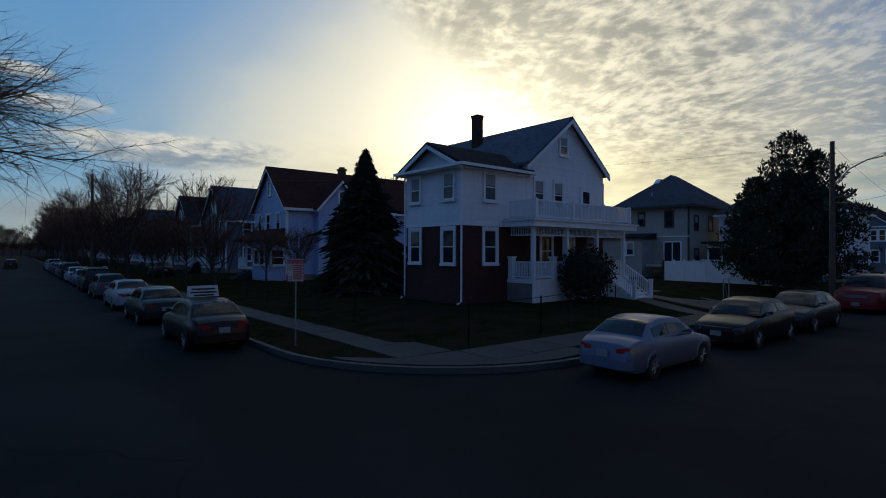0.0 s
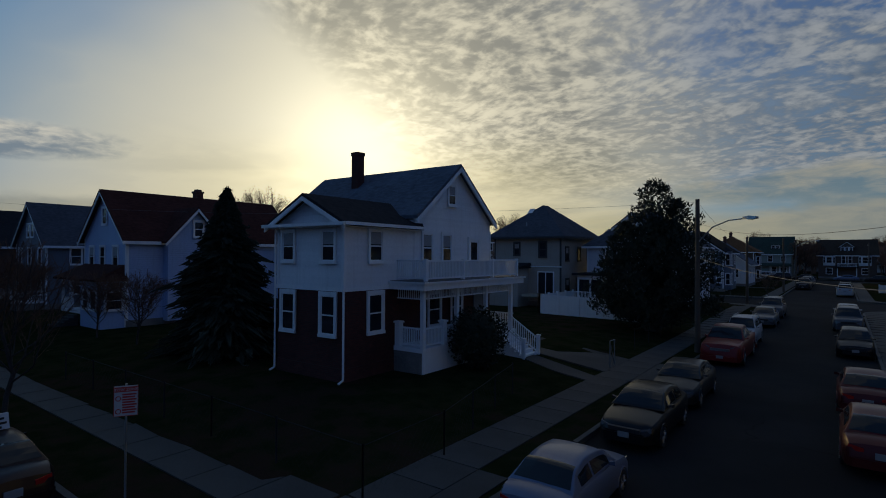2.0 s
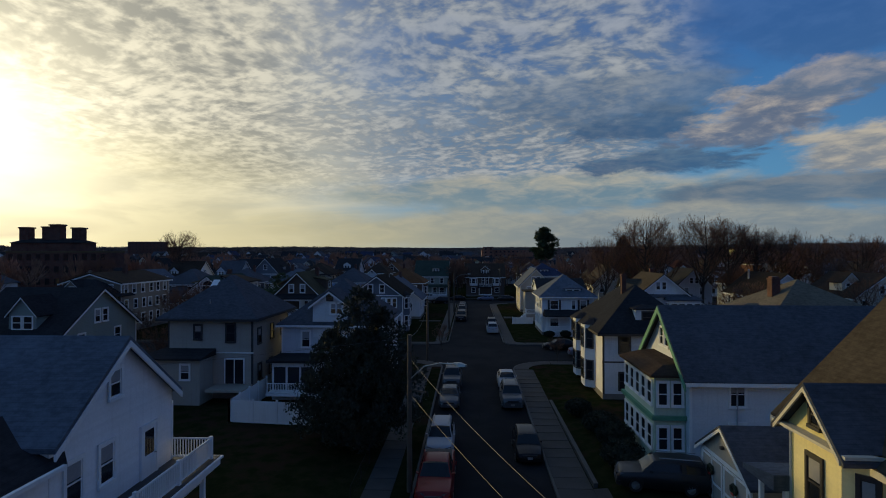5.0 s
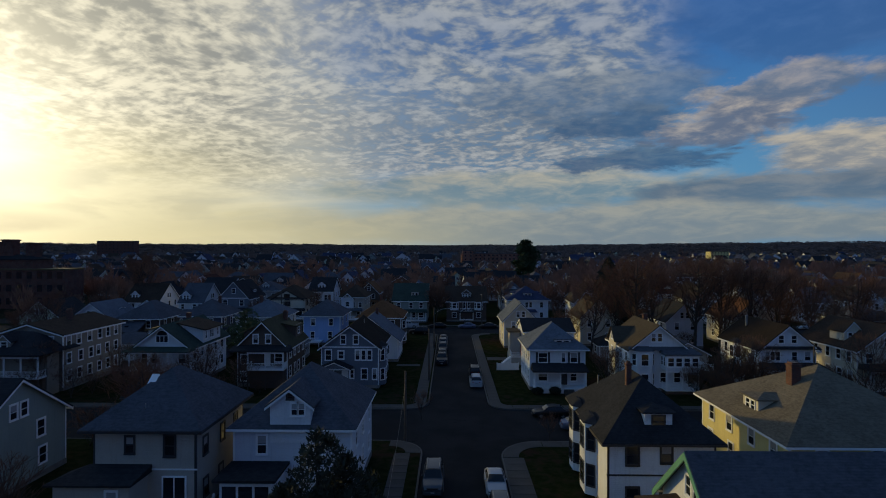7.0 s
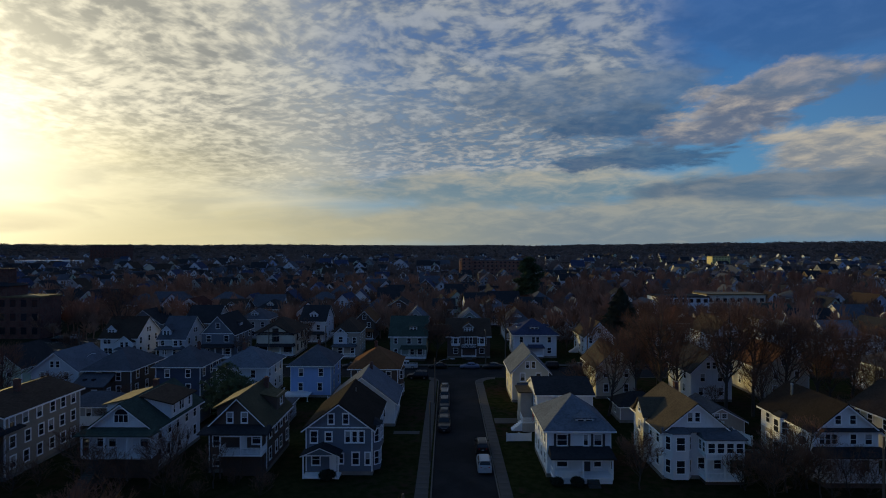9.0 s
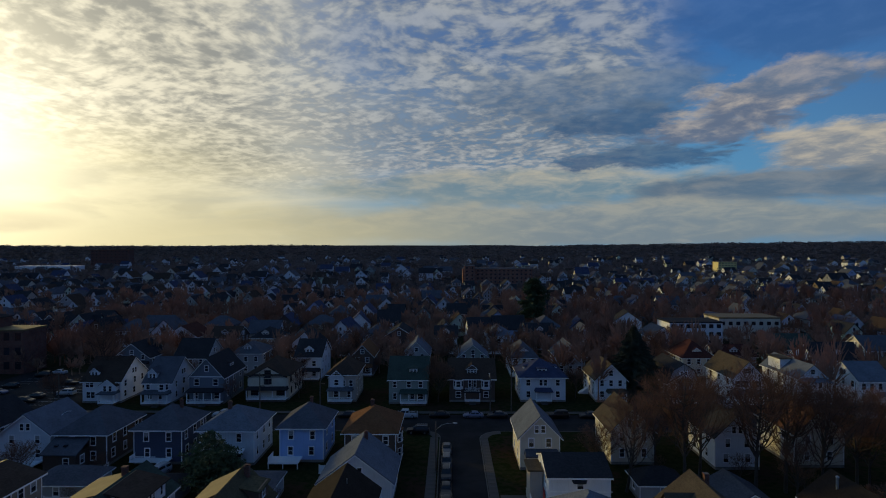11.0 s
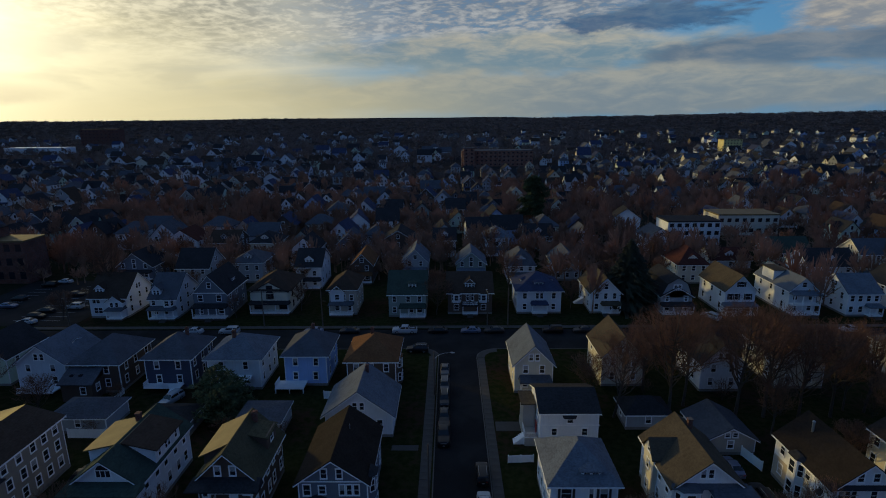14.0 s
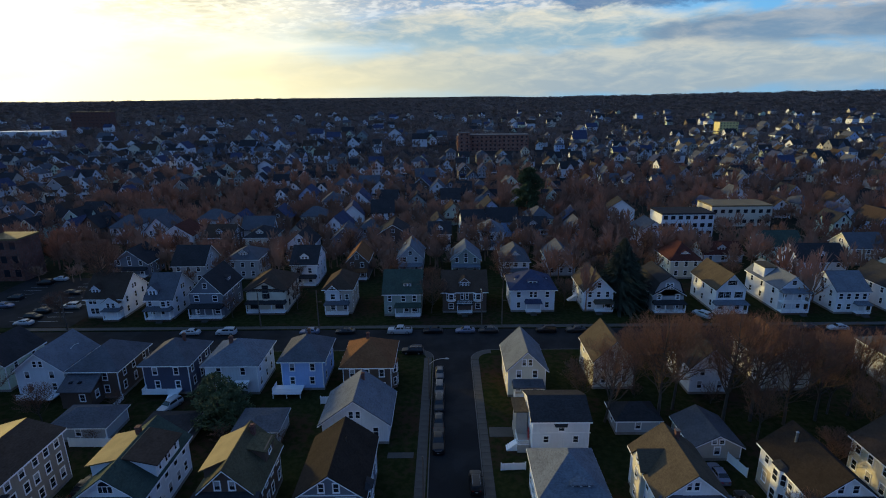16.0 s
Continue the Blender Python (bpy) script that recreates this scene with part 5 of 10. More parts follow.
def garage():
    o = thing("garage", "small cream gabled garage with white doors hung with wreaths", "garage", 9.5, 32.05, 0.1, group="")
    o.scale = (1.0, 1.18, 0.97)
    w, d = 5.4, 4.4          # along x, across y
    poly = [(-2.2, 0), (2.2, 0), (2.2, 2.55), (0, 4.3), (-2.2, 2.55)]
    part("wall", MB().solid([(-2.9, y, z) for y, z in poly], [(3.2, y, z) for y, z in poly]), WALLS["tan"], o)
    part("roof", gable_roof(MB(), 6.1, 4.4, 2.55, 1.75, "x", 0.25, 0.12, 0.15, 0), ROOFS["grey"], o)
    rk = MB()
    for q in (-1, 1):
        rk.solid([(-3.17, 0, 4.1), (-3.17, q * 2.45, 2.15), (-3.17, q * 2.45, 2.33), (-3.17, 0, 4.28)], [(-3.11, 0, 4.1), (-3.11, q * 2.45, 2.15), (-3.11, q * 2.45, 2.33), (-3.11, 0, 4.28)])
    rk.box(-2.95, -2.89, -2.2, 2.2, 2.42, 2.6).box(-2.95, -2.89, -2.2, -2.05, 0, 2.42).box(-2.95, -2.89, 2.05, 2.2, 0, 2.42)
    part("rake_board", rk, WHITE, o)
    for i, y in enumerate((-1.02, 1.02)):
        dr = part("door", MB().box(-2.97, -2.91, y - 0.98, y + 0.98, 0.02, 2.4), WALLS["beige"], o)
        fm = MB()
        for a in (y - 0.98, y - 0.06, y + 0.86):
            fm.box(-3.0, -2.972, a, a + 0.12, 0.02, 2.4)
        fm.box(-3.0, -2.971, y - 0.86, y + 0.86, 1.0, 1.12).box(-3.0, -2.971, y - 0.86, y + 0.86, 2.28, 2.4)
        part("door_stile", fm, WHITE, dr)
        wr = MB()
        ring = [[(-3.05 + (0.07 + 0.02 * (k % 2)) * math.sin(a), y + (0.2 + (0.07 + 0.02 * (k % 2)) * math.cos(a)) * math.cos(2 * math.pi * k / 14), 1.72 + (0.2 + (0.07 + 0.02 * (k % 2)) * math.cos(a)) * math.sin(2 * math.pi * k / 14)) for a in (math.pi * j / 3 for j in range(6))] for k in range(14)]
        n0 = len(wr.v)
        wr.v += [p for r in ring for p in r]
        wr.f += [tuple(n0 + (q % 14) * 6 + j % 6 for q, j in ((k, i), (k, i + 1), (k + 1, i + 1), (k + 1, i))) for k in range(14) for i in range(6)]
        part("wreath", wr, SHRUB, dr, "dark green wreath with a red bow")
        part("wreath_bow", MB().box(-3.14, -3.09, y - 0.1, y + 0.1, 1.46, 1.56), SIGNRED, dr)
    part("lamp", MB().box(-3.1, -2.95, -0.08, 0.08, 3.2, 3.34), BLACKTRIM, o)


garage()

def put_windows(h, face, rows, trim=None):
    """Windows at (u along the wall, sill height, width, height)."""
    for u, z, w0, h0 in rows:
        at, r = face_at(face, h["w"], h["d"], u, z)
        window(h, at, r, w0, h0, trim)


def open_porch(h, x0, x1, y0, y1, deck, top, posts, rail=True):
    """Deck, posts, beam and railing of an open porch before the front wall; what lies under the deck stays open."""
    p = part("porch", MB().box(x0, x1, y0, y1, deck - 0.2, deck), WHITE, h)
    part("porch_beam", MB().box(x0, x1, y0, y0 + 0.16, top - 0.25, top - 0.002), WHITE, p)
    for i in range(posts):
        x = x0 + 0.1 + (x1 - x0 - 0.2) * i / (posts - 1)
        part("porch_post", MB().box(x - 0.09, x + 0.09, y0 + 0.002, y0 + 0.158, deck, top - 0.25), WHITE, p)
        if deck > 1.5:
            part("deck_post", MB().box(x - 0.08, x + 0.08, y0 + 0.004, y0 + 0.154, 0.0, deck - 0.2), WALLS["brown"], p)
    if deck > 0.5:
        part("porch_skirt", MB().box(x0 + 0.1, x1 - 0.1, y0 + (0.9 if deck > 1.5 else 0.2), y1, 0, deck - 0.201), WALLS["brown"], p)
    if rail:
        a, b = rail if isinstance(rail, tuple) else (x0, x1)
        part("porch_railing", railing(a + 0.12, y0 + 0.08, b - 0.12, y0 + 0.08, deck, 0.85, 0.16), WHITE, p)
        for x in (x0 + 0.08, x1 - 0.08):
            part("porch_railing", railing(x, y0 + 0.2, x, y1 - 0.05, deck, 0.85, 0.16), WHITE, p)
    return p


def put_steps(h, x, y, rise_z, w0=1.4):
    n = max(2, round(rise_z / 0.18))
    sm = MB()
    prof = [(y, 0)]
    for i in range(n):
        prof += [(y - 0.28 * i, rise_z * (n - i) / (n + 1)), (y - 0.28 * (i + 1), rise_z * (n - i) / (n + 1))]
    prof.append((y - 0.28 * n, 0))
    part("porch_steps", sm.solid([(x - w0 / 2, a, b) for a, b in prof], [(x + w0 / 2, a, b) for a, b in prof]), CONCRETE, h)


# --- middle block ---
h = house("beige hip-roofed house with dark window trim and sunroom", -32.5, -24.9, 50.6, 59.4, 6.9, 3.55, "hip", WALLS["beige"], ROOFS["grey"], cols=(0, 3, 2, 2), trim=BLACKTRIM, over=0.7, ww=0.7, wh=1.3)
put_windows(h, "F", ((-1.1, 5.2, 0.6, 1.2), (1.85, 5.0, 0.75, 1.5)), BLACKTRIM)
part("belt_course", MB().box(-3.9, 3.9, -4.46, -4.402, 3.98, 4.08), WHITE, h)
part("sunroom", MB().box(-5.1, 0.25, -6.7, -4.4, 0.0, 3.85), WALLS["beige"], h)
part("sunroom_roof", MB().solid([(-5.5, -7.1, 3.85), (0.55, -7.1, 3.85), (0.55, -4.41, 3.85), (-5.5, -4.41, 3.85)], [(-5.5, -7.1, 3.98), (0.55, -7.1, 3.98), (0.55, -4.41, 4.4), (-4.0, -4.41, 4.4)]), ROOFS["dark"], h)
window(h, (-1.0, -6.7, 2.2), 0, 0.75, 1.2)
part("patio_door", MB().box(1.4, 3.0, -4.46, -4.38, 1.35, 3.45), PANE, h, "dark sliding patio door")
part("patio_door_frame", MB().box(1.3, 1.4, -4.5, -4.38, 1.35, 3.55).box(3.0, 3.1, -4.5, -4.38, 1.35, 3.55).box(2.16, 2.24, -4.5, -4.461, 1.35, 3.45).box(1.4, 3.0, -4.5, -4.38, 3.45, 3.55), WHITE, h)
part("patio_deck", MB().box(0.6, 3.8, -6.5, -4.41, 1.1, 1.3), WALLS["tan"], h, "weathered wooden deck")
for x, y, z in ((-1.0, -1.5, 9.75), (0.05, -2.8, 8.6)):
    part("skylight", MB().solid([(x - 0.3, y - 0.4, z - 0.35), (x + 0.3, y - 0.4, z - 0.35), (x + 0.3, y + 0.4, z + 0.1), (x - 0.3, y + 0.4, z + 0.1)], [(x - 0.3, y - 0.4, z - 0.15), (x + 0.3, y - 0.4, z - 0.15), (x + 0.3, y + 0.4, z + 0.5), (x - 0.3, y + 0.4, z + 0.5)]), WHITE if y > -2 else PANE, h)
part("vent_pipe", MB().tube((-0.4, -3.6, 7.6), (-0.4, -3.6, 8.6), 0.06, 0.06, 6), STEEL, h)

h = house("pale house with a steep dormer and glazed rear porch", -23.4, -14.0, 53.6, 64.0, 6.0, 4.0, "hip", WALLS["pale"], ROOFS["grey"], cols=(2, 3, 2, 2), ww=0.75)
part("upper_gable", MB().solid([(x, -5.3, z) for x, z in ((-1.75, 5.0), (1.45, 5.0), (1.45, 8.05), (-0.15, 9.25), (-1.75, 8.05))], [(x, 1, z) for x, z in ((-1.75, 5.0), (1.45, 5.0), (1.45, 8.05), (-0.15, 9.25), (-1.75, 8.05))]), WALLS["white"], h)
part("gable_roof", gable_roof(MB(), 3.2, 6.3, 8.05, 1.2, "y", 0.35, 0.14, -0.15, -2.15), ROOFS["grey"], h)
rakes(h, 3.2, 8.05, 1.2, -5.62, 0.35, 0.2, -0.15)
for x in (0.18, 0.74):
    window(h, (x, -5.3, 7.15), 0, 0.5, 0.95, blind=True)
window(h, (-0.15, -5.3, 8.45), 0, 0.45, 0.4, BLACKTRIM, blind=False)
p = part("rear_porch", MB().box(-4.4, -0.6, -8.4, -5.2, 0.0, 3.3), WALLS["white"], h)
part("rear_porch_roof", MB().box(-4.8, -0.2, -8.8, -5.2, 3.3, 3.5), ROOFS["dark"], h)
for x in (-3.7, -2.5, -1.3):
    part("porch_glazing", MB().box(x - 0.5, x + 0.5, -8.45, -8.38, 0.9, 2.9), PANE, p)
part("deck_steps", stair_solid(-1.0, 0.3, -9.9, -8.42, 0.95, 0.0, 5), WHITE, h)
part("deck", MB().box(-4.4, -1.002, -9.9, -8.42, 0.75, 0.95), WHITE, h)
part("deck_railing", railing(-4.3, -9.85, -1.0, -9.85, 0.95), WHITE, h)

h = house("white house with black window trim and a dark hip roof", 5.6, 13.7, 52.0, 63.5, 5.65, 3.9, "hip", WALLS["white"], ROOFS["dark"], cols=(0, 3, 2, 1), trim=BLACKTRIM, over=0.55, ww=0.85, wh=1.5)
dormer(h, (0.0, -5.1, 6.35), 0, 2.1, 1.4, 3.0, 0.3, WALLS["white"], ROOFS["dark"], BLACKTRIM, hip=True, ww=0.85)
put_windows(h, "F", ((-2.2, 4.05, 0.9, 1.4), (0.35, 4.2, 0.8, 1.25), (-2.2, 0.9, 0.9, 1.4), (0.35, 0.9, 0.9, 1.4)), BLACKTRIM)
bay(h, "L", 8.2, 11.5, 1.5, 3.0, 0.8, 0.3, 6.1, WALLS["white"], ROOFS["dark"], BLACKTRIM)
bay(h, "L", 8.2, 11.5, -3.0, 2.6, 0.7, 0.3, 6.1, WALLS["white"], ROOFS["dark"], BLACKTRIM)
part("belt_course", MB().box(-4.13, 4.13, -5.79, -5.74, 3.2, 3.32), BLACKTRIM, h)
chimney(h, -0.9, -0.9, 8.2, 10.7, 0.42)
part("vent_pipe", MB().tube((-2.2, 3.5, 7.0), (-2.2, 3.5, 8.6), 0.06, 0.06, 6), STEEL, h)

h = house("white house with a green gable and stacked sunporches", 6.9, 21.0, 36.9, 44.9, 5.5, 3.6, "gable", WALLS["white"], ROOFS["grey"], axis="x", cols=(3, 0, 3, 0), trim=WHITE, over=0.45, attic=0)
part("gable_edge", MB().solid([(-7.55, 0, 8.75), (-7.55, 4.5, 4.7), (-7.55, 4.5, 5.1), (-7.55, 0, 9.2)], [(-7.46, 0, 8.75), (-7.46, 4.5, 4.7), (-7.46, 4.5, 5.1), (-7.46, 0, 9.2)]).solid([(-7.55, 0, 8.75), (-7.55, -4.5, 4.7), (-7.55, -4.5, 5.1), (-7.55, 0, 9.2)], [(-7.46, 0, 8.75), (-7.46, -4.5, 4.7), (-7.46, -4.5, 5.1), (-7.46, 0, 9.2)]), GREENTRIM, h, "green painted gable edge")
part("sunporch", MB().box(-8.9, -7.05, -3.4, 2.6, 0.0, 5.3), WALLS["green"], h)
part("sunporch_roof", MB().box(-9.2, -7.05, -3.7, 2.9, 5.3, 5.45).solid([(-9.2, -3.7, 5.45), (-7.05, -3.7, 5.45), (-7.05, 2.9, 5.45), (-9.2, 2.9, 5.45)], [(-8.2, -2.9, 5.9), (-7.05, -2.9, 6.0), (-7.05, 2.1, 6.0), (-8.2, 2.1, 5.9)]), ROOFS["brown"], h)
part("sunporch_belt", MB().box(-9.1, -7.05, -3.6, 2.8, 2.75, 3.0), GREENTRIM, h)
for z in (0.95, 3.6):
    for i in range(5):
        window(h, (-8.92, -2.7 + i * 1.15, z), -90, 0.78, 1.35, WHITE, blind=False)
    for i in range(2):
        window(h, (-8.4 + i * 0.85, -3.42, z), 0, 0.55, 1.35, WHITE, blind=False)
for y in (-0.45, 0.45):
    window(h, (-7.06, y, 6.6), -90, 0.6, 1.1, WHITE, blind=False)
part("vent", MB().box(4.6, 5.3, -4.06, -4.0, 2.6, 3.2), BLACKTRIM, h)
part("downspout", MB().tube((-4.4, -4.08, 0.2), (-4.4, -4.08, 5.3), 0.05, 0.05), WALLS["grey"], h)

h = house("yellow house with a broad weathered tan hip roof and brick chimneys", 19.3, 33.0, 52.2, 66.0, 5.45, 4.5, "hip", WALLS["yellow"], ROOFS["straw"], cols=(3, 3, 3, 4), over=0.6)
dormer(h, (-6.1, -0.4, 6.1), -90, 2.3, 1.25, 4.4, 0.35, WALLS["cream"], ROOFS["straw"], wins=2, hip=True, ww=0.5)
chimney(h, -2.4, -0.4, 7.5, 10.3, 0.8)
house("cream house with a rust-orange roof", 36.0, 46.0, 52.0, 64.0, 5.6, 3.0, "hip", WALLS["cream"], ROOFS["rust"], cols=(3, 2, 2, 3))
h = house("grey-green house with a gabled dormer and dark roof", -52.0, -42.5, 50.5, 61.5, 5.4, 3.8, "gable", WALLS["sage"], ROOFS["dark"], axis="x", cols=(3, 2, 3, 2))
dormer(h, (1.0, -5.0, 5.6), 0, 2.6, 1.7, 3.0, 1.5, WALLS["sage"], ROOFS["dark"], wins=2)

# --- second block, near row ---
h = house("slate gabled house with white trim and small porch", -25.0, -16.6, 88.8, 101.2, 6.0, 3.05, "gable", WALLS["slate"], ROOFS["umber"], cols=(0, 4, 2, 3), over=0.45, attic=0, cut=0.8)
put_windows(h, "F", ((-1.0, 6.45, 0.7, 1.25), (0.85, 6.45, 0.7, 1.25), (-3.15, 4.1, 0.85, 1.45), (-1.3, 4.3, 0.8, 1.1), (1.1, 4.15, 0.62, 1.4), (1.97, 4.15, 0.62, 1.4), (2.84, 4.15, 0.62, 1.4), (2.1, 1.35, 0.85, 1.5), (3.6, 1.35, 0.6, 1.5), (0.3, 1.5, 0.5, 1.2)))
part("frieze_board", MB().box(-4.25, 4.25, -6.26, -6.202, 5.92, 6.08), WHITE, h)
bay(h, "R", 8.4, 12.4, -4.2, 2.6, 0.8, 0.3, 6.0, WALLS["slate"], ROOFS["dark"], WHITE)
part("vent_pipe", MB().tube((0.9, 1.0, 7.6), (0.9, 1.0, 9.2), 0.06, 0.06, 6), STEEL, h)
p = part("porch", MB().box(-4.2, 0.3, -7.8, -6.21, 0.2, 0.4), WHITE, h)
part("porch_gable", MB().solid([(x, -7.9, z) for x, z in ((-4.2, 3.2), (0.3, 3.2), (-1.95, 4.15))], [(x, -6.21, z) for x, z in ((-4.2, 3.2), (0.3, 3.2), (-1.95, 4.15))]), WALLS["slate"], p)
part("porch_roof", gable_roof(MB(), 4.5, 1.8, 3.2, 0.95, "y", 0.2, 0.1, -1.95, -7.1), ROOFS["dark"], p)
rakes(p, 4.5, 3.2, 0.95, -8.15, 0.2, 0.15, -1.95)
part("porch_beam", MB().box(-4.2, 0.3, -7.8, -7.66, 2.98, 3.2), WHITE, p)
for x in (-4.1, 0.2):
    part("porch_post", MB().box(x - 0.08, x + 0.08, -7.8, -7.64, 0.4, 2.98), WHITE, p)
part("front_door", MB().box(-1.2, -0.3, -6.26, -6.2, 0.5, 2.6), WHITE, h, "white panelled front door")
window(h, (-2.9, -6.2, 1.3), 0, 1.0, 1.4)
h = house("dark brown gabled house with a white railed upper porch", -37.5, -30.1, 89.4, 100.2, 6.0, 3.55, "gable", WALLS["brown"], ROOFS["olive"], cols=(0, 4, 2, 3), over=0.5, attic=0, cut=1.4)
put_windows(h, "F", ((-1.0, 6.4, 0.72, 1.25), (0.85, 6.4, 0.72, 1.25), (-2.7, 3.4, 0.9, 1.3), (-2.7, 0.9, 0.9, 1.3)))
part("pent_roof", MB().solid([(-4.3, -7.45, 5.45), (4.5, -7.45, 5.45), (4.5, -5.41, 5.45), (-4.3, -5.41, 5.45)], [(-4.3, -7.45, 5.6), (4.5, -7.45, 5.6), (4.2, -5.41, 6.15), (-4.0, -5.41, 6.15)]), ROOFS["dark"], h)
open_porch(h, -1.6, 3.7, -7.25, -5.41, 3.0, 5.45, 3)
part("porch_door", MB().box(0.3, 1.2, -5.47, -5.40, 3.05, 5.1), WHITE, h)
window(h, (2.4, -5.40, 3.7), 0, 1.1, 1.3)
part("shed_dormer", MB().solid([(-3.6, -3.2, 6.0), (-0.6, -3.2, 8.8), (-0.6, 3.2, 8.8), (-3.6, 3.2, 6.0)], [(-3.6, -3.2, 7.55), (-0.6, -3.2, 9.2), (-0.6, 3.2, 9.2), (-3.6, 3.2, 7.55)]), WALLS["brown"], h)
# gold-toned tar on this slope alone: sunlight given as colour
part("shed_roof", MB().slab([(-4.1, -3.6, 7.65), (-0.2, -3.6, 9.5), (-0.2, 3.6, 9.5), (-4.1, 3.6, 7.65)], 0.14), SUNTAR, h)
part("side_dormer", MB().box(1.2, 3.4, -0.3, 3.0, 6.0, 8.3), WALLS["brown"], h)
part("side_dormer_roof", MB().slab([(1.0, -0.6, 8.75), (3.7, -0.6, 8.2), (3.7, 3.3, 8.2), (1.0, 3.3, 8.75)], 0.13), ROOFS["olive"], h)
window(h, (3.41, 1.3, 6.9), 90, 0.9, 1.0)
chimney(h, 0.9, 2.6, 8.0, 10.2, 0.6)
h = house("white house with long shed dormers and an arched attic window", -52.4, -44.2, 88.8, 103.0, 5.85, 3.1, "gable", WALLS["white"], ROOFS["green"], cols=(0, 5, 2, 4), over=0.5, attic=0, cut=1.8)
part("shed_storey", MB().solid([(x, -3.4, z) for x, z in ((-4.15, 5.7), (4.3, 5.7), (4.3, 7.85), (0.4, 8.75), (-4.15, 7.75))], [(x, 2.6, z) for x, z in ((-4.15, 5.7), (4.3, 5.7), (4.3, 7.85), (0.4, 8.75), (-4.15, 7.75))]), WALLS["white"], h)
# left slope gold tar, right slope brown: sun and shade by colour
part("shed_roof", MB().slab([(-4.6, -3.8, 7.85), (0.4, -3.8, 8.98), (0.4, 3.0, 8.98), (-4.6, 3.0, 7.85)], 0.16), SUNTAR, h)
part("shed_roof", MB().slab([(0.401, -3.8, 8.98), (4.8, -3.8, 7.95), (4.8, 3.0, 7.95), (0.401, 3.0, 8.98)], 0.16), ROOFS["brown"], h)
for y in (-2.5, -0.9, -0.2, 1.6):
    window(h, (4.31, y, 6.35), 90, 0.55, 1.2)
arch = [(-0.9, 6.55), (0.9, 6.55), (0.9, 7.45)] + [(0.9 * math.cos(math.pi * k / 10), 7.45 + 0.85 * math.sin(math.pi * k / 10)) for k in range(1, 10)] + [(-0.9, 7.45)]
aw = part("arched_window", MB().solid([(x * 1.12, -7.15, 6.5 + (z - 6.55) * 1.08) for x, z in arch], [(x * 1.12, -7.1, 6.5 + (z - 6.55) * 1.08) for x, z in arch]), WHITE, h)
part("pane", MB().solid([(x * 0.92, -7.17, 6.62 + (z - 6.55) * 0.94) for x, z in arch], [(x * 0.92, -7.152, 6.62 + (z - 6.55) * 0.94) for x, z in arch]), PANE, aw)
for x in (-0.3, 0.3):
    part("mullion", MB().box(x - 0.04, x + 0.04, -7.2, -7.171, 6.6, 7.5), WHITE, aw)
part("transom", MB().box(-0.85, 0.85, -7.2, -7.171, 7.5, 7.58), WHITE, aw)
part("pent_roof", MB().solid([(-4.6, -9.4, 5.5), (5.0, -9.4, 5.5), (5.0, -7.11, 5.5), (-4.6, -7.11, 5.5)], [(-4.6, -9.4, 5.62), (5.0, -9.4, 5.62), (4.5, -7.11, 5.95), (-4.4, -7.11, 5.95)]), ROOFS["green"], h)
open_porch(h, -3.8, 4.8, -9.1, -7.11, 2.9, 5.5, 4, rail=False)
for x, w0, h0 in ((-2.6, 0.9, 1.5), (-1.1, 0.9, 1.5), (2.9, 1.0, 1.5)):
    window(h, (x, -7.1, 3.5), 0, w0, h0)
part("porch_door", MB().box(0.6, 1.5, -7.16, -7.102, 3.0, 5.05), WHITE, h)
put_steps(h, -1.6, -9.12, 2.8)
part("chimney", MB().box(-0.85, -0.25, 1.6, 2.2, 8.6, 9.7).box(-0.9, -0.2, 1.55, 2.25, 9.7, 9.85), BRICK, h)
h = house("tall taupe three-storey house with a low tan roof", -71.0, -61.2, 86.5, 103.0, 8.0, 1.5, "gable", WALLS["taupe"], ROOFS["brown"], floors=3, cols=(3, 6, 3, 4), over=0.45, attic=0, cut=3.2)
# thin sheet over the left slope paints the sunlight on it
part("sun_toned_roofing", MB().slab([(-0.05, -8.7, 9.70), (-0.05, 5.6, 9.70), (-5.45, 5.6, 8.11), (-5.45, -5.5, 8.11), (-3.0, -8.7, 8.83)], 0.02), SUNTAR, h, "rolled roofing in tan tar, toned gold for the sunlit slope")
part("front_wing_roof", hip_roof(MB(), 10.0, 7.0, 5.9, 2.6, 0.4, 0.18, 0.0, -9.4), ROOFS["dark"], h)
dormer(h, (-0.4, -12.0, 6.6), 0, 1.7, 1.2, 3.0, 0.8, WALLS["taupe"], ROOFS["dark"])
part("front_wing", MB().box(-4.7, 4.7, -11.0, -8.76, 0.0, 5.9), WALLS["taupe"], h)
chimney(h, 1.0, -1.6, 9.0, 10.9, 0.6)
open_porch(h, -4.7, 4.7, -12.6, -11.01, 2.9, 5.7, 5)

h = house("white hip-roofed house with a front dormer and full-width porch", 5.2, 13.2, 88.4, 99.0, 5.8, 3.3, "hip", WALLS["white"], ROOFS["light"], cols=(0, 3, 2, 4), over=0.5, cut=1.8)
dormer(h, (0.9, -4.6, 6.2), 0, 2.4, 0.95, 2.6, 0.45, WALLS["white"], ROOFS["light"], wins=2, hip=True, ww=0.75)
put_windows(h, "F", ((-2.1, 4.0, 1.25, 1.35), (0.85, 4.0, 0.55, 1.35), (2.35, 4.0, 0.95, 1.35), (-2.1, 1.35, 1.3, 1.3), (2.3, 1.35, 0.9, 1.3)))
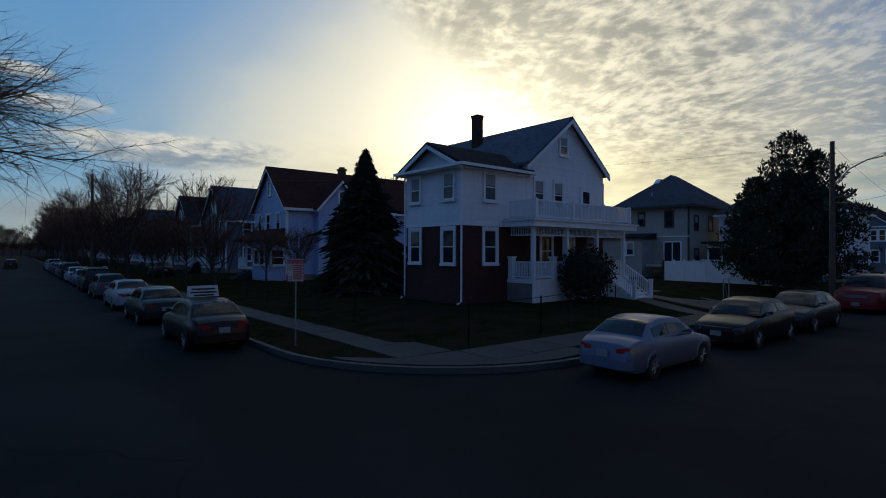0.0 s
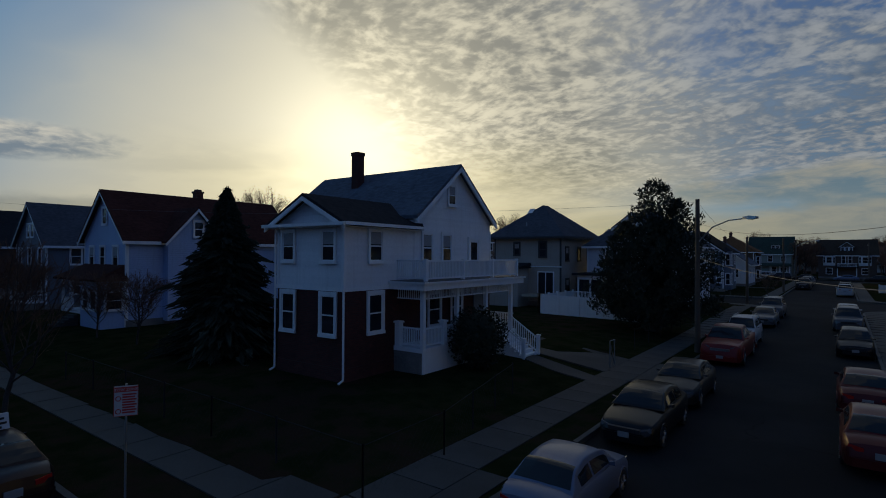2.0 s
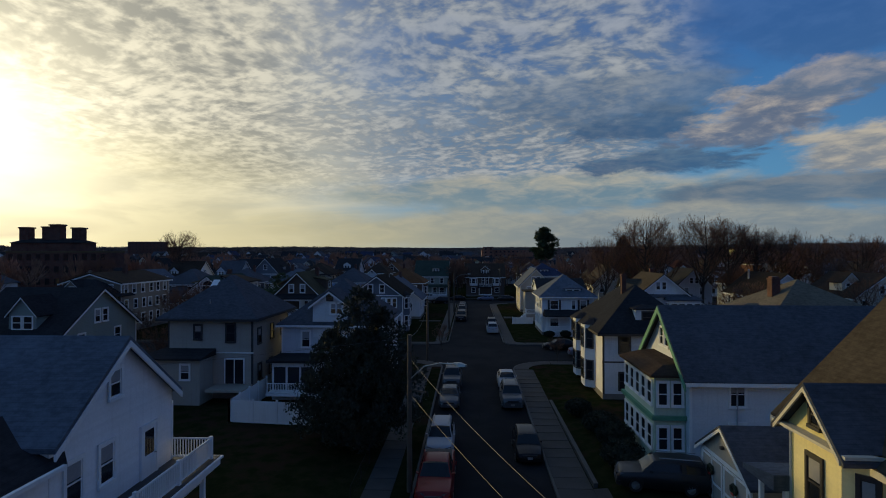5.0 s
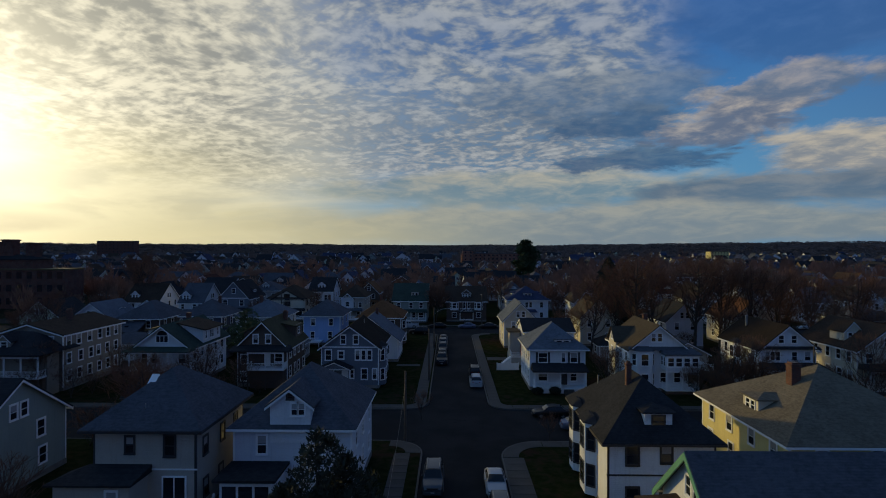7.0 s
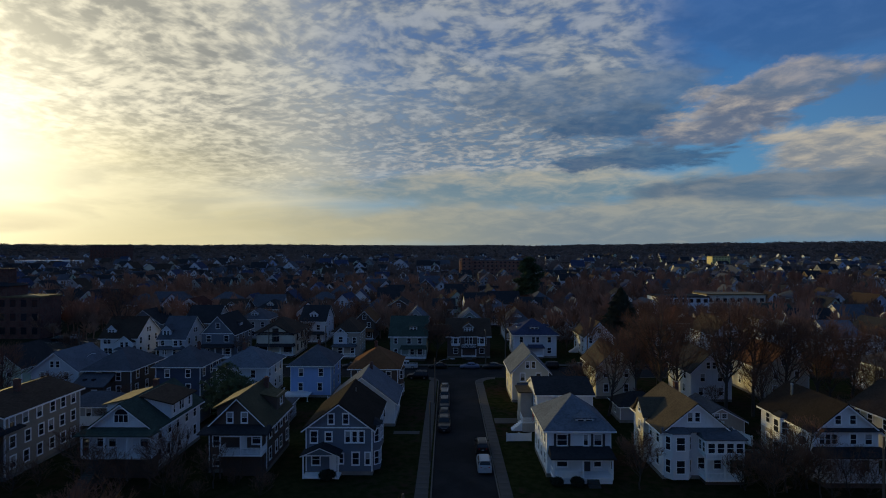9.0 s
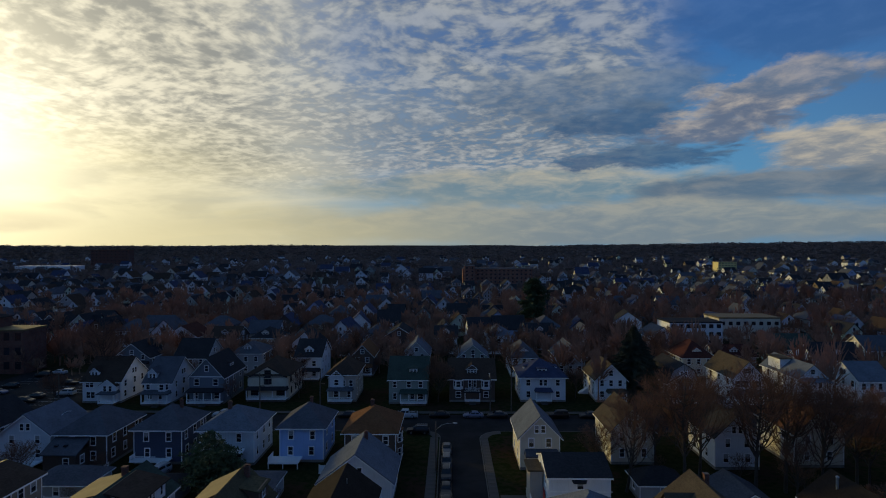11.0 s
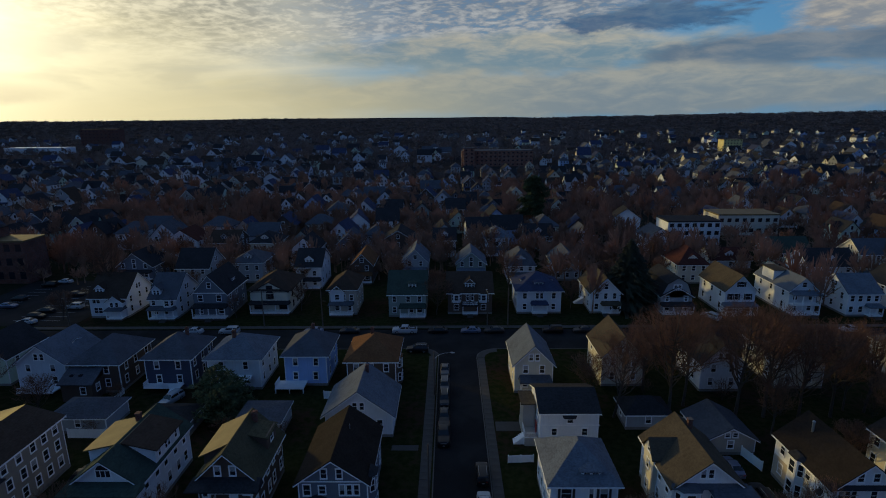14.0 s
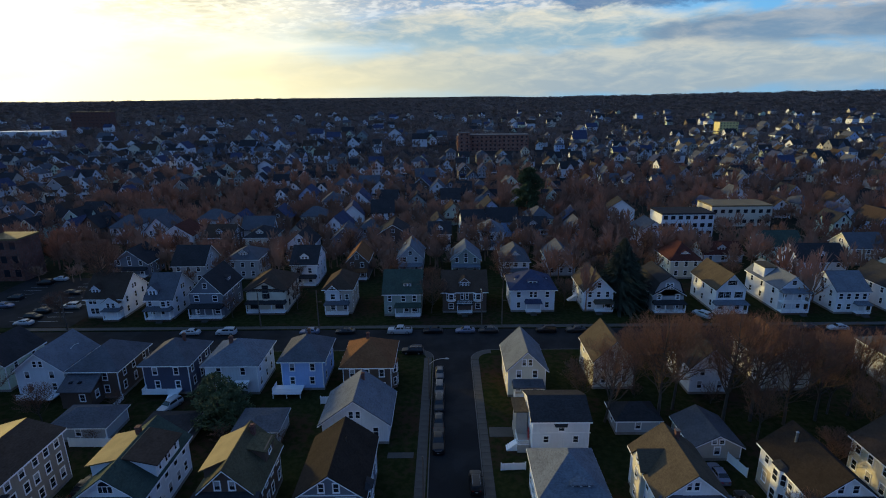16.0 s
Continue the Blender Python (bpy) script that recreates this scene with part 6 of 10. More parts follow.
for x in (-2.95, -1.25, 1.65, 3.05):
    part("shutter", MB().box(x - 0.17, x + 0.17, -5.37, -5.302, 3.95, 5.45), BLACKTRIM, h, "black louvred shutter")
part("front_door", MB().box(0.5, 1.4, -5.36, -5.302, 0.8, 2.85), BLACKTRIM, h, "dark front door")
part("porch_roof", MB().solid([(-3.9, -7.6, 3.05), (4.0, -7.6, 3.05), (4.0, -5.31, 3.05), (-3.9, -5.31, 3.05)], [(-3.9, -7.6, 3.2), (4.0, -7.6, 3.2), (3.8, -5.31, 3.95), (-3.7, -5.31, 3.95)]), ROOFS["dark"], h)
open_porch(h, -3.6, 3.7, -7.3, -5.31, 0.8, 3.05, 3, rail=(-3.6, 0.0))
put_steps(h, 1.2, -7.32, 0.8)
part("porch_lattice", MB().box(-3.5, 3.6, -7.2, -7.14, 0.0, 0.6), WHITE, h)
h = house("white gabled house with tan cross-gable roof and upper sunroom", 19.4, 27.7, 88.0, 101.2, 6.05, 3.35, "gable", WALLS["white"], ROOFS["tan"], cols=(0, 3, 2, 4), over=0.45, attic=0, cut=3.2)
put_windows(h, "F", ((-0.75, 7.1, 0.62, 1.15), (0.15, 7.1, 0.62, 1.15), (2.6, 1.3, 0.9, 1.4), (0.6, 1.3, 0.8, 1.4)))
part("cross_gable", MB().solid([(-4.75, y, z) for y, z in ((-2.1, 0.3), (1.1, 0.3), (1.1, 6.6), (-0.5, 8.3), (-2.1, 6.6))], [(0, y, z) for y, z in ((-2.1, 0.3), (1.1, 0.3), (1.1, 6.6), (-0.5, 8.3), (-2.1, 6.6))]), WALLS["cream"], h)
cgr = MB()
for sg in (-1, 1):
    cgr.slab([(-5.05, -0.5, 8.5), (0.2, -0.5, 8.5), (0.2, -0.5 + sg * 1.95, 6.4), (-5.05, -0.5 + sg * 1.95, 6.4)], 0.14)
part("cross_roof", cgr, ROOFS["tan"], h)
for z in (1.2, 4.1, 6.55):
    window(h, (-4.76, -0.5, z), -90, 0.75, 1.3 if z < 6 else 0.95)
part("gable_pent", MB().solid([(-4.4, -7.2, 5.95), (4.5, -7.2, 5.95), (4.5, -6.61, 5.95), (-4.4, -6.61, 5.95)], [(-4.4, -7.2, 6.02), (4.5, -7.2, 6.02), (4.4, -6.61, 6.4), (-4.3, -6.61, 6.4)]), ROOFS["grey"], h)
bay(h, "F", 8.3, 13.2, -2.3, 3.4, 0.9, 0.3, 5.9, WALLS["white"], ROOFS["grey"], WHITE)
part("sunroom", MB().box(0.3, 4.9, -8.5, -6.61, 3.35, 5.55), WALLS["white"], h, "white glazed upper sunroom")
part("sunroom_roof", MB().solid([(0.0, -8.8, 5.55), (5.2, -8.8, 5.55), (5.2, -6.61, 5.55), (0.0, -6.61, 5.55)], [(0.0, -8.8, 5.68), (5.2, -8.8, 5.68), (4.9, -6.61, 6.15), (0.3, -6.61, 6.15)]), ROOFS["grey"], h)
for i in range(4):
    window(h, (0.93 + i * 1.12, -8.52, 3.95), 0, 0.85, 1.2, blind=False)
for y in (-8.0, -7.1):
    window(h, (0.28, y, 3.95), -90, 0.6, 1.2, blind=False)
open_porch(h, 0.3, 4.9, -8.45, -6.61, 0.7, 3.35, 3)
part("chimney", MB().box(0.55, 1.1, 0.9, 1.45, 8.2, 10.0).box(0.5, 1.15, 0.85, 1.5, 10.0, 10.12), BRICK, h)
h = house("white over tan long house with a dark roof and front gable", 37.5, 45.4, 87.4, 102.5, 6.3, 3.2, "gable", WALLS["white"], ROOFS["umber"], cols=(0, 3, 2, 4), over=0.45, attic=0, cut=4.4)
put_windows(h, "F", ((-0.95, 7.05, 0.75, 1.1), (0.85, 7.05, 0.75, 1.1), (-2.9, 4.6, 0.62, 1.25), (-2.15, 4.6, 0.62, 1.25), (-1.4, 4.6, 0.62, 1.25), (0.9, 4.6, 0.75, 1.25), (2.75, 4.6, 0.85, 1.25), (-2.3, 1.3, 1.1, 1.4), (2.4, 1.3, 0.9, 1.4)))
part("lower_siding", MB().box(-3.99, -3.951, -7.5, 3.1, 0.5, 3.5), WALLS["tan"], h, "tan lower siding")
part("gable_pent", MB().solid([(-4.4, -8.1, 6.25), (4.4, -8.1, 6.25), (4.4, -7.56, 6.25), (-4.4, -7.56, 6.25)], [(-4.4, -8.1, 6.32), (4.4, -8.1, 6.32), (4.3, -7.56, 6.62), (-4.3, -7.56, 6.62)]), ROOFS["dark"], h)
part("porch_roof", MB().solid([(-4.2, -9.8, 3.7), (4.5, -9.8, 3.7), (4.5, -7.56, 3.7), (-4.2, -7.56, 3.7)], [(-4.2, -9.8, 3.82), (4.5, -9.8, 3.82), (4.2, -7.56, 4.3), (-4.0, -7.56, 4.3)]), ROOFS["dark"], h)
open_porch(h, -3.9, 4.2, -9.5, -7.56, 0.9, 3.7, 4)
bay(h, "L", 7.9, 15.1, 1.6, 2.8, 0.8, 0.3, 6.2, WALLS["white"], ROOFS["dark"], WHITE)
part("air_conditioner", MB().box(-4.35, -3.952, -6.2, -5.5, 4.1, 4.55), BLACKPLASTIC, h, "window air conditioner")
part("flue", MB().tube((-1.4, 0.4, 8.2), (-1.4, 0.4, 9.9), 0.16, 0.16, 8).tube((-1.4, 0.4, 9.9), (-1.4, 0.4, 10.05), 0.24, 0.1, 8), STEEL, h, "pale metal flue")
h = house("long pale yellow house with a brown roof", 51.6, 61.0, 88.0, 104.0, 6.0, 3.4, "gable", WALLS["cream"], ROOFS["brown"], cols=(3, 2, 2, 5), cut=4.0)
dormer(h, (-2.6, -4.4, 6.6), 0, 2.6, 1.6, 3.0, 1.4, WALLS["cream"], ROOFS["brown"], wins=2, ww=0.55)
open_porch(h, -4.4, 4.4, -10.0, -8.01, 0.8, 3.4, 4)
part("porch_roof", MB().solid([(-4.7, -10.3, 3.4), (4.7, -10.3, 3.4), (4.7, -8.01, 3.4), (-4.7, -8.01, 3.4)], [(-4.7, -10.3, 3.55), (4.7, -10.3, 3.55), (4.5, -8.01, 4.1), (-4.5, -8.01, 4.1)]), ROOFS["dark"], h)
house("white gabled house with a dark roof among bare trees", 66.0, 76.0, 86.0, 100.0, 6.0, 4.0, "gable", WALLS["white"], ROOFS["dark"], cols=(3, 2, 2, 3))
house("pale green gabled house", 80.0, 90.0, 86.0, 100.0, 6.0, 3.8, "gable", WALLS["green"], ROOFS["brown"], cols=(3, 2, 2, 3))

# --- second block, far row ---
h = house("low white gabled house with a broad grey roof", -26.0, -15.6, 107.0, 117.5, 4.1, 3.9, "gable", WALLS["white"], ROOFS["light"], floors=1, cols=(3, 2, 2, 2), over=0.6, cut=1.6)
chimney(h, 0.5, 1.5, 6.8, 8.9, 0.5)
h = house("dark brown house with a rusty hip roof", -25.2, -16.4, 121.0, 131.0, 6.0, 3.2, "hip", WALLS["brown"], ROOFS["rust"], cols=(3, 2, 2, 2), over=0.6)
chimney(h, -0.4, 0.6, 8.2, 10.2, 0.55)
bay(h, "R", 8.8, 10.0, -1.5, 2.6, 0.8, 0.3, 5.6, WALLS["brown"], ROOFS["rust"], WHITE)
h = house("sky-blue hip-roofed house with white windows", -37.2, -29.4, 123.4, 132.5, 6.0, 3.1, "hip", WALLS["skyblue"], ROOFS["grey"], cols=(2, 2, 2, 2), over=0.6)
part("rear_deck", MB().box(-5.0, 0.2, -7.6, -4.6, 0.9, 1.1), WHITE, h)
part("deck_railing", railing(-4.95, -7.5, 0.15, -7.5, 1.1), WHITE, h)
part("deck_railing", railing(-4.95, -7.5, -4.95, -4.7, 1.1), WHITE, h)
for x in (-4.9, -2.4, 0.1):
    part("deck_post", MB().box(x - 0.07, x + 0.07, -7.55, -7.41, 0.0, 0.9), WHITE, h)
chimney(h, 0.3, 1.2, 8.2, 10.0, 0.5)
h = house("pale blue house with a grey hip roof", -50.8, -41.2, 122.0, 131.5, 6.0, 3.1, "hip", WALLS["pale"], ROOFS["light"], cols=(2, 3, 2, 2), over=0.6)
chimney(h, -1.0, -0.8, 7.8, 10.0, 0.6)
part("door_hood", MB().slab([(0.6, -6.0, 2.55), (3.2, -6.0, 2.55), (3.2, -4.76, 2.95), (0.6, -4.76, 2.95)], 0.1), WHITE, h)
put_steps(h, 1.9, -4.78, 0.9, 1.5)
h = house("navy hip-roofed house with white window frames", -62.5, -54.0, 122.3, 131.5, 6.0, 3.1, "hip", WALLS["navy"], ROOFS["grey"], cols=(2, 3, 2, 2), over=0.6)
part("rear_landing", MB().box(-4.0, 2.6, -6.4, -4.61, 1.0, 1.15), WHITE, h)
part("landing_railing", railing(-3.95, -6.35, 0.6, -6.35, 1.15), WHITE, h)
part("landing_railing", railing(-3.95, -6.35, -3.95, -4.65, 1.15), WHITE, h)
part("rear_steps", MB().solid([(0.9, a, b) for a, b in ((-6.4, 0), (-8.6, 0), (-8.6, 0.2), (-6.4, 1.1))], [(2.1, a, b) for a, b in ((-6.4, 0), (-8.6, 0), (-8.6, 0.2), (-6.4, 1.1))]), WHITE, h)
chimney(h, 1.4, 1.0, 7.6, 9.8, 0.5)
h = house("brown shingled house with a grey hip roof", -75.0, -66.4, 121.0, 131.5, 5.6, 3.3, "hip", WALLS["brown"], ROOFS["grey"], cols=(2, 3, 2, 2), over=0.6)
part("rear_wing", MB().box(-4.3, 1.2, -8.6, -5.26, 0.0, 3.6), WALLS["brown"], h)
part("rear_wing_roof", MB().slab([(-4.7, -9.0, 3.5), (1.6, -9.0, 3.5), (1.6, -5.1, 5.3), (-4.7, -5.1, 5.3)], 0.15), ROOFS["grey"], h)
for x in (-3.0, -1.4):
    part("roof_window", MB().box(x - 0.28, x + 0.28, -7.5, -6.9, 4.3, 4.52), PANE, h, "small skylight")
window(h, (-0.4, -8.6, 1.5), 0, 0.9, 1.3)
window(h, (1.2, -7.0, 1.5), 90, 0.9, 1.3)
h = house("white house with a grey gable roof", -86.0, -77.0, 122.0, 132.0, 5.4, 3.4, "gable", WALLS["pale"], ROOFS["light"], cols=(2, 3, 2, 2))
dormer(h, (2.4, 1.5, 5.6), 90, 2.2, 1.5, 2.6, 0.3, WALLS["pale"], ROOFS["light"], wins=2, ww=0.55)
part("rear_porch", MB().box(-3.4, 3.2, -7.4, -5.01, 0.5, 0.7), WHITE, h)
part("porch_railing", railing(-3.35, -7.3, 3.15, -7.3, 0.7), WHITE, h)
house("pale green gabled house", -98.0, -89.0, 123.5, 133.5, 5.6, 3.4, "gable", WALLS["green"], ROOFS["dark"], cols=(2, 2, 2, 2))
h = house("cream cottage-like house with a stepped grey roof", 4.8, 11.6, 120.5, 131.5, 5.8, 3.4, "gable", WALLS["cream"], ROOFS["light"], cols=(2, 2, 2, 2), over=0.5, cut=1.0)
porch(h, "F", 6.8, 11.0, -2.4, 2.8, 1.8, 2.9, 0.7, posts=3, roof=ROOFS["grey"])
h = house("white house with a dark mansard-like roof and a side porch", 6.6, 15.2, 104.0, 112.5, 6.0, 1.7, "gable", WALLS["white"], ROOFS["dark"], axis="x", cols=(0, 1, 2, 2), over=0.3, attic=0)
put_windows(h, "F", ((0.1, 4.3, 0.9, 1.0), (2.3, 2.3, 0.8, 1.1), (-2.2, 2.3, 0.8, 1.1)))
part("roof_tongue", MB().slab([(-1.4, -4.2, 6.15), (1.2, -4.2, 6.15), (0.8, -4.75, 5.35), (-0.9, -4.75, 5.35)], 0.12), ROOFS["dark"], h)
part("belt_course", MB().box(-4.52, 4.52, -4.3, -4.252, 3.9, 4.02), WHITE, h)
part("side_porch", MB().box(-6.4, -4.5, -3.6, 3.0, 0.0, 1.3), WALLS["beige"], h)
part("side_porch_wall", MB().box(-6.3, -4.5, -0.5, 3.0, 1.3, 5.3), WALLS["beige"], h)
part("side_porch_roof", MB().box(-6.7, -4.5, -0.9, 3.3, 5.3, 5.5), ROOFS["tan"], h)
part("porch_railing", railing(-6.3, -3.5, -4.6, -3.5, 1.3), WHITE, h)
part("porch_railing", railing(-6.35, -3.5, -6.35, -0.6, 1.3), WHITE, h)
part("side_door", MB().box(-4.56, -4.502, -2.4, -1.5, 1.3, 3.3), SIGNRED, h, "red side door")
part("porch_steps", stair_solid(-6.4, -0.27, -3.2, -1.9, 1.3, 0.0, 6), WHITE, h)
house("small dark garage with a hip roof", 21.0, 28.0, 109.0, 114.0, 2.6, 1.8, "hip", WALLS["grey"], ROOFS["dark"], floors=1, cols=(1, 0, 0, 1), name="garage")
house("low grey garage with a gable roof", 30.4, 37.6, 102.5, 110.0, 2.6, 1.9, "gable", WALLS["beige"], ROOFS["grey"], floors=1, cols=(1, 0, 0, 1), name="garage")
house("low grey flat-roofed garage behind the brown house", -39.8, -33.0, 106.5, 112.5, 2.8, 0.7, "hip", WALLS["grey"], ROOFS["grey"], floors=1, cols=(0, 0, 0, 0), name="garage")
house("low dark garage behind the white house", -55.2, -47.5, 107.2, 112.2, 2.5, 1.1, "hip", WALLS["slate"], ROOFS["dark"], floors=1, cols=(0, 0, 0, 0), name="garage")
house("low blue-grey hip-roofed garage behind houses", -70.0, -61.0, 108.0, 114.0, 2.7, 1.7, "hip", WALLS["grey"], ROOFS["grey"], floors=1, cols=(1, 0, 0, 0), name="garage")
h = house("white gabled house among bare trees", 38.0, 45.5, 121.0, 131.0, 5.6, 3.6, "gable", WALLS["white"], ROOFS["dark"], cols=(2, 2, 2, 2))
house("cream house hidden by bare trees", 21.0, 28.5, 123.0, 133.0, 6.0, 3.8, "gable", WALLS["cream"], ROOFS["tan"], cols=(2, 2, 2, 2))
house("cream house hidden by bare trees", 52.0, 60.5, 122.0, 133.0, 6.0, 3.8, "gable", WALLS["cream"], ROOFS["rust"], cols=(2, 2, 2, 2))
house("grey hip-roofed house behind bare trees", 76.0, 86.0, 122.0, 132.0, 5.6, 3.0, "hip", WALLS["grey"], ROOFS["grey"], cols=(2, 2, 2, 2))

# --- row beyond the far street, facing it ---
def row_house(label, x0, x1, y0, d, eave, rise, kind, wall, roof, axis="y", front=(), side="", trim=None, over=0.45):
    """A house of the far row: windows of its front wall given one by one, those of the one side that is seen in a regular grid."""
    cols = (0, 3 if side == "R" else 0, 0, 3 if side == "L" else 0)
    h = house(label, x0, x1, y0, y0 + d, eave, rise, kind, WALLS[wall], ROOFS[roof], axis=axis, cols=cols, over=over, deep=False, corner=False, trim=trim, attic=2 if axis == "x" else 0)
    for u, z, w0, h0 in front:
        plain_window(h, (u, -d / 2, z), 0, w0, h0, trim)
    return h


def front_gable(h, u0, u1, out, eave, rise, wall, roof, base=0.2, wins=(), trim=None):
    """A gabled projection of the front wall."""
    d, m, w = h["d"], (u0 + u1) / 2, u1 - u0
    poly = ((u0, base), (u1, base), (u1, eave), (m, eave + rise), (u0, eave))
    part("front_gable", MB().solid([(x, -d / 2 - out, z) for x, z in poly], [(x, -d / 2 + 3.0, z) for x, z in poly]), WALLS[wall], h)
    part("gable_roof", gable_roof(MB(), w, out + 3.0, eave, rise, "y", 0.3, 0.12, m, -d / 2 + (3.0 - out) / 2), ROOFS[roof], h)
    part("rake_board", gable_rake(MB(), w, eave, rise, -d / 2 - out - 0.29, 0.3, 0.18, m), trim or WHITE, h)
    for u, z, w0, h0 in wins:
        plain_window(h, (u, -d / 2 - out, z), 0, w0, h0, trim)


def front_porch(h, u0, u1, deep, top, roof, deck=0.7, posts=4, rail=True, tiers=1, steps=None):
    """A roofed porch on posts before the front wall, with one or two decks."""
    d = h["d"]
    y1, y0 = -d / 2 - 0.004, -d / 2 - deep
    p = part("porch", MB().box(u0, u1, y0, y1, deck - 0.18, deck), WHITE, h)
    part("porch_skirt", MB().box(u0 + 0.1, u1 - 0.1, y0 + 0.1, y1, 0.0, deck - 0.181), WALLS["brown"], p)
    part("porch_roof", MB().solid([(u0 - 0.3, y0 - 0.3, top), (u1 + 0.3, y0 - 0.3, top), (u1 + 0.3, y1, top), (u0 - 0.3, y1, top)], [(u0 - 0.3, y0 - 0.3, top + 0.15), (u1 + 0.3, y0 - 0.3, top + 0.15), (u1, y1, top + 0.7), (u0, y1, top + 0.7)]), ROOFS[roof], p)
    for k in range(tiers):
        z = deck + k * (top - deck) / tiers
        if k:
            part("upper_deck", MB().box(u0, u1, y0, y1, z - 0.2, z), WHITE, p)
        if rail:
            part("porch_railing", railing(u0 + 0.1, y0 + 0.08, u1 - 0.1, y0 + 0.08, z, 0.85, 0.22, 0.05), WHITE, p)
    for i in range(posts):
        x = u0 + 0.1 + (u1 - u0 - 0.2) * i / (posts - 1)
        part("porch_post", MB().box(x - 0.1, x + 0.1, y0 + 0.002, y0 + 0.19, deck, top), WHITE, p)
    if steps is not None:
        put_steps(h, steps, y0 - 0.002, deck, 1.5)


h = row_house("white house with a brown roof, front dormer and gabled entry", -96.8, -87.5, 158.4, 11.5, 5.5, 4.7, "gable", "white", "brown", "x", ((-3.4, 3.9, 0.8, 1.3), (-2.4, 3.9, 0.8, 1.3), (-3.2, 1.3, 0.9, 1.4), (-2.1, 1.3, 0.9, 1.4)), "R")
dormer(h, (-2.4, -4.6, 6.2), 0, 2.2, 1.3, 3.0, 1.0, WALLS["white"], ROOFS["brown"], wins=2, ww=0.5)
front_gable(h, 0.2, 4.2, 1.0, 4.6, 1.5, "white", "brown", wins=((1.5, 3.2, 0.7, 1.2), (2.8, 3.2, 0.7, 1.2)))
front_porch(h, 0.6, 4.4, 2.4, 2.7, "grey", posts=2, rail=False)
h = row_house("pale blue-grey house with a gabled dormer and bay", -81.2, -74.6, 157.6, 12.0, 5.4, 4.9, "gable", "pale", "grey", "x", ((-1.9, 1.3, 0.9, 1.4), (0.6, 1.3, 0.8, 1.5), (-2.3, 3.6, 0.8, 1.3)), "R")
dormer(h, (-1.7, -5.2, 5.8), 0, 2.3, 1.7, 3.4, 1.1, WALLS["pale"], ROOFS["grey"], wins=2, ww=0.55)
bay(h, "F", 6.6, 12.0, 1.4, 2.8, 0.8, 3.1, 5.3, WALLS["white"], ROOFS["grey"], WHITE, floors=1)
front_porch(h, -3.2, 3.2, 1.7, 2.8, "grey", posts=4, rail=False, steps=0.6)
h = row_house("slate-blue gabled house with white trim and a columned porch", -70.4, -62.0, 158.1, 12.5, 6.6, 4.5, "gable", "slate", "dark", "y", ((0.0, 7.9, 0.9, 1.3), (-2.4, 4.5, 1.1, 1.5), (2.2, 4.5, 1.1, 1.5), (-2.6, 1.3, 0.9, 1.4), (2.5, 1.3, 1.2, 1.4)), "R")
part("frieze_board", MB().box(-4.25, 4.25, -6.32, -6.252, 6.45, 6.65), WHITE, h)
front_porch(h, -4.1, 4.1, 1.8, 3.2, "dark", posts=5, steps=0.0)
dormer(h, (3.2, 1.0, 7.0), 90, 2.4, 1.6, 2.6, 0.5, WALLS["slate"], ROOFS["dark"], wins=2, hip=True, ww=0.6)
h = row_house("cream house with dark half-timber trim and a brown hip roof", -57.4, -47.2, 161.3, 12.0, 6.2, 3.4, "hip", "cream", "brown", "y", ((-3.4, 4.2, 1.5, 1.2), (3.2, 4.2, 1.8, 1.2), (-3.2, 1.2, 2.0, 1.3), (3.2, 1.2, 2.0, 1.3)), "R", BLACKTRIM, 0.6)
front_gable(h, -4.6, 4.6, 0.3, 5.9, 2.6, "cream", "brown", 3.3, ((0.0, 6.5, 1.4, 0.9),), BLACKTRIM)
bay(h, "F", 10.2, 12.6, 0.0, 1.8, 0.5, 3.6, 5.7, WALLS["cream"], ROOFS["dark"], BLACKTRIM, floors=1)
part("timber_band", MB().box(-4.62, 4.62, -6.36, -6.304, 5.75, 5.95), BLACKTRIM, h, "dark timber band")
front_porch(h, -4.9, 4.9, 1.7, 2.9, "dark", posts=4)
h = row_house("small beige house with a brown hip roof and stacked porch", -37.0, -30.2, 160.0, 11.0, 6.6, 3.0, "hip", "beige", "brown", "y", ((-1.9, 3.9, 0.8, 1.4), (0.3, 3.9, 0.8, 1.4), (2.2, 3.9, 0.8, 1.4), (-1.5, 1.2, 1.0, 1.4), (1.8, 1.2, 1.0, 1.4)), "R", over=0.6)
front_gable(h, -3.0, 0.4, 0.4, 6.4, 1.5, "pale", "brown", 3.4, ((-1.3, 6.6, 0.7, 0.8), (-1.3, 4.2, 1.0, 1.3)))
front_porch(h, -3.2, 2.6, 1.8, 3.1, "grey", posts=3)
h = row_house("sage house with a grey-green roof, dormer and half porch", -21.9, -12.6, 158.4, 12.0, 6.1, 4.2, "gable", "sage", "green", "x", ((-3.2, 4.0, 0.8, 1.4), (0.2, 4.0, 0.9, 1.4), (3.0, 4.0, 0.9, 1.4), (-3.2, 1.2, 0.8, 1.4), (1.0, 1.2, 0.9, 1.5), (3.0, 1.2, 1.2, 1.4)), "")
dormer(h, (1.2, -4.4, 7.1), 0, 2.0, 1.1, 2.8, 0.35, WALLS["cream"], ROOFS["green"], wins=2, hip=True, ww=0.6)
front_porch(h, -1.8, 4.5, 1.8, 2.9, "green", posts=4)
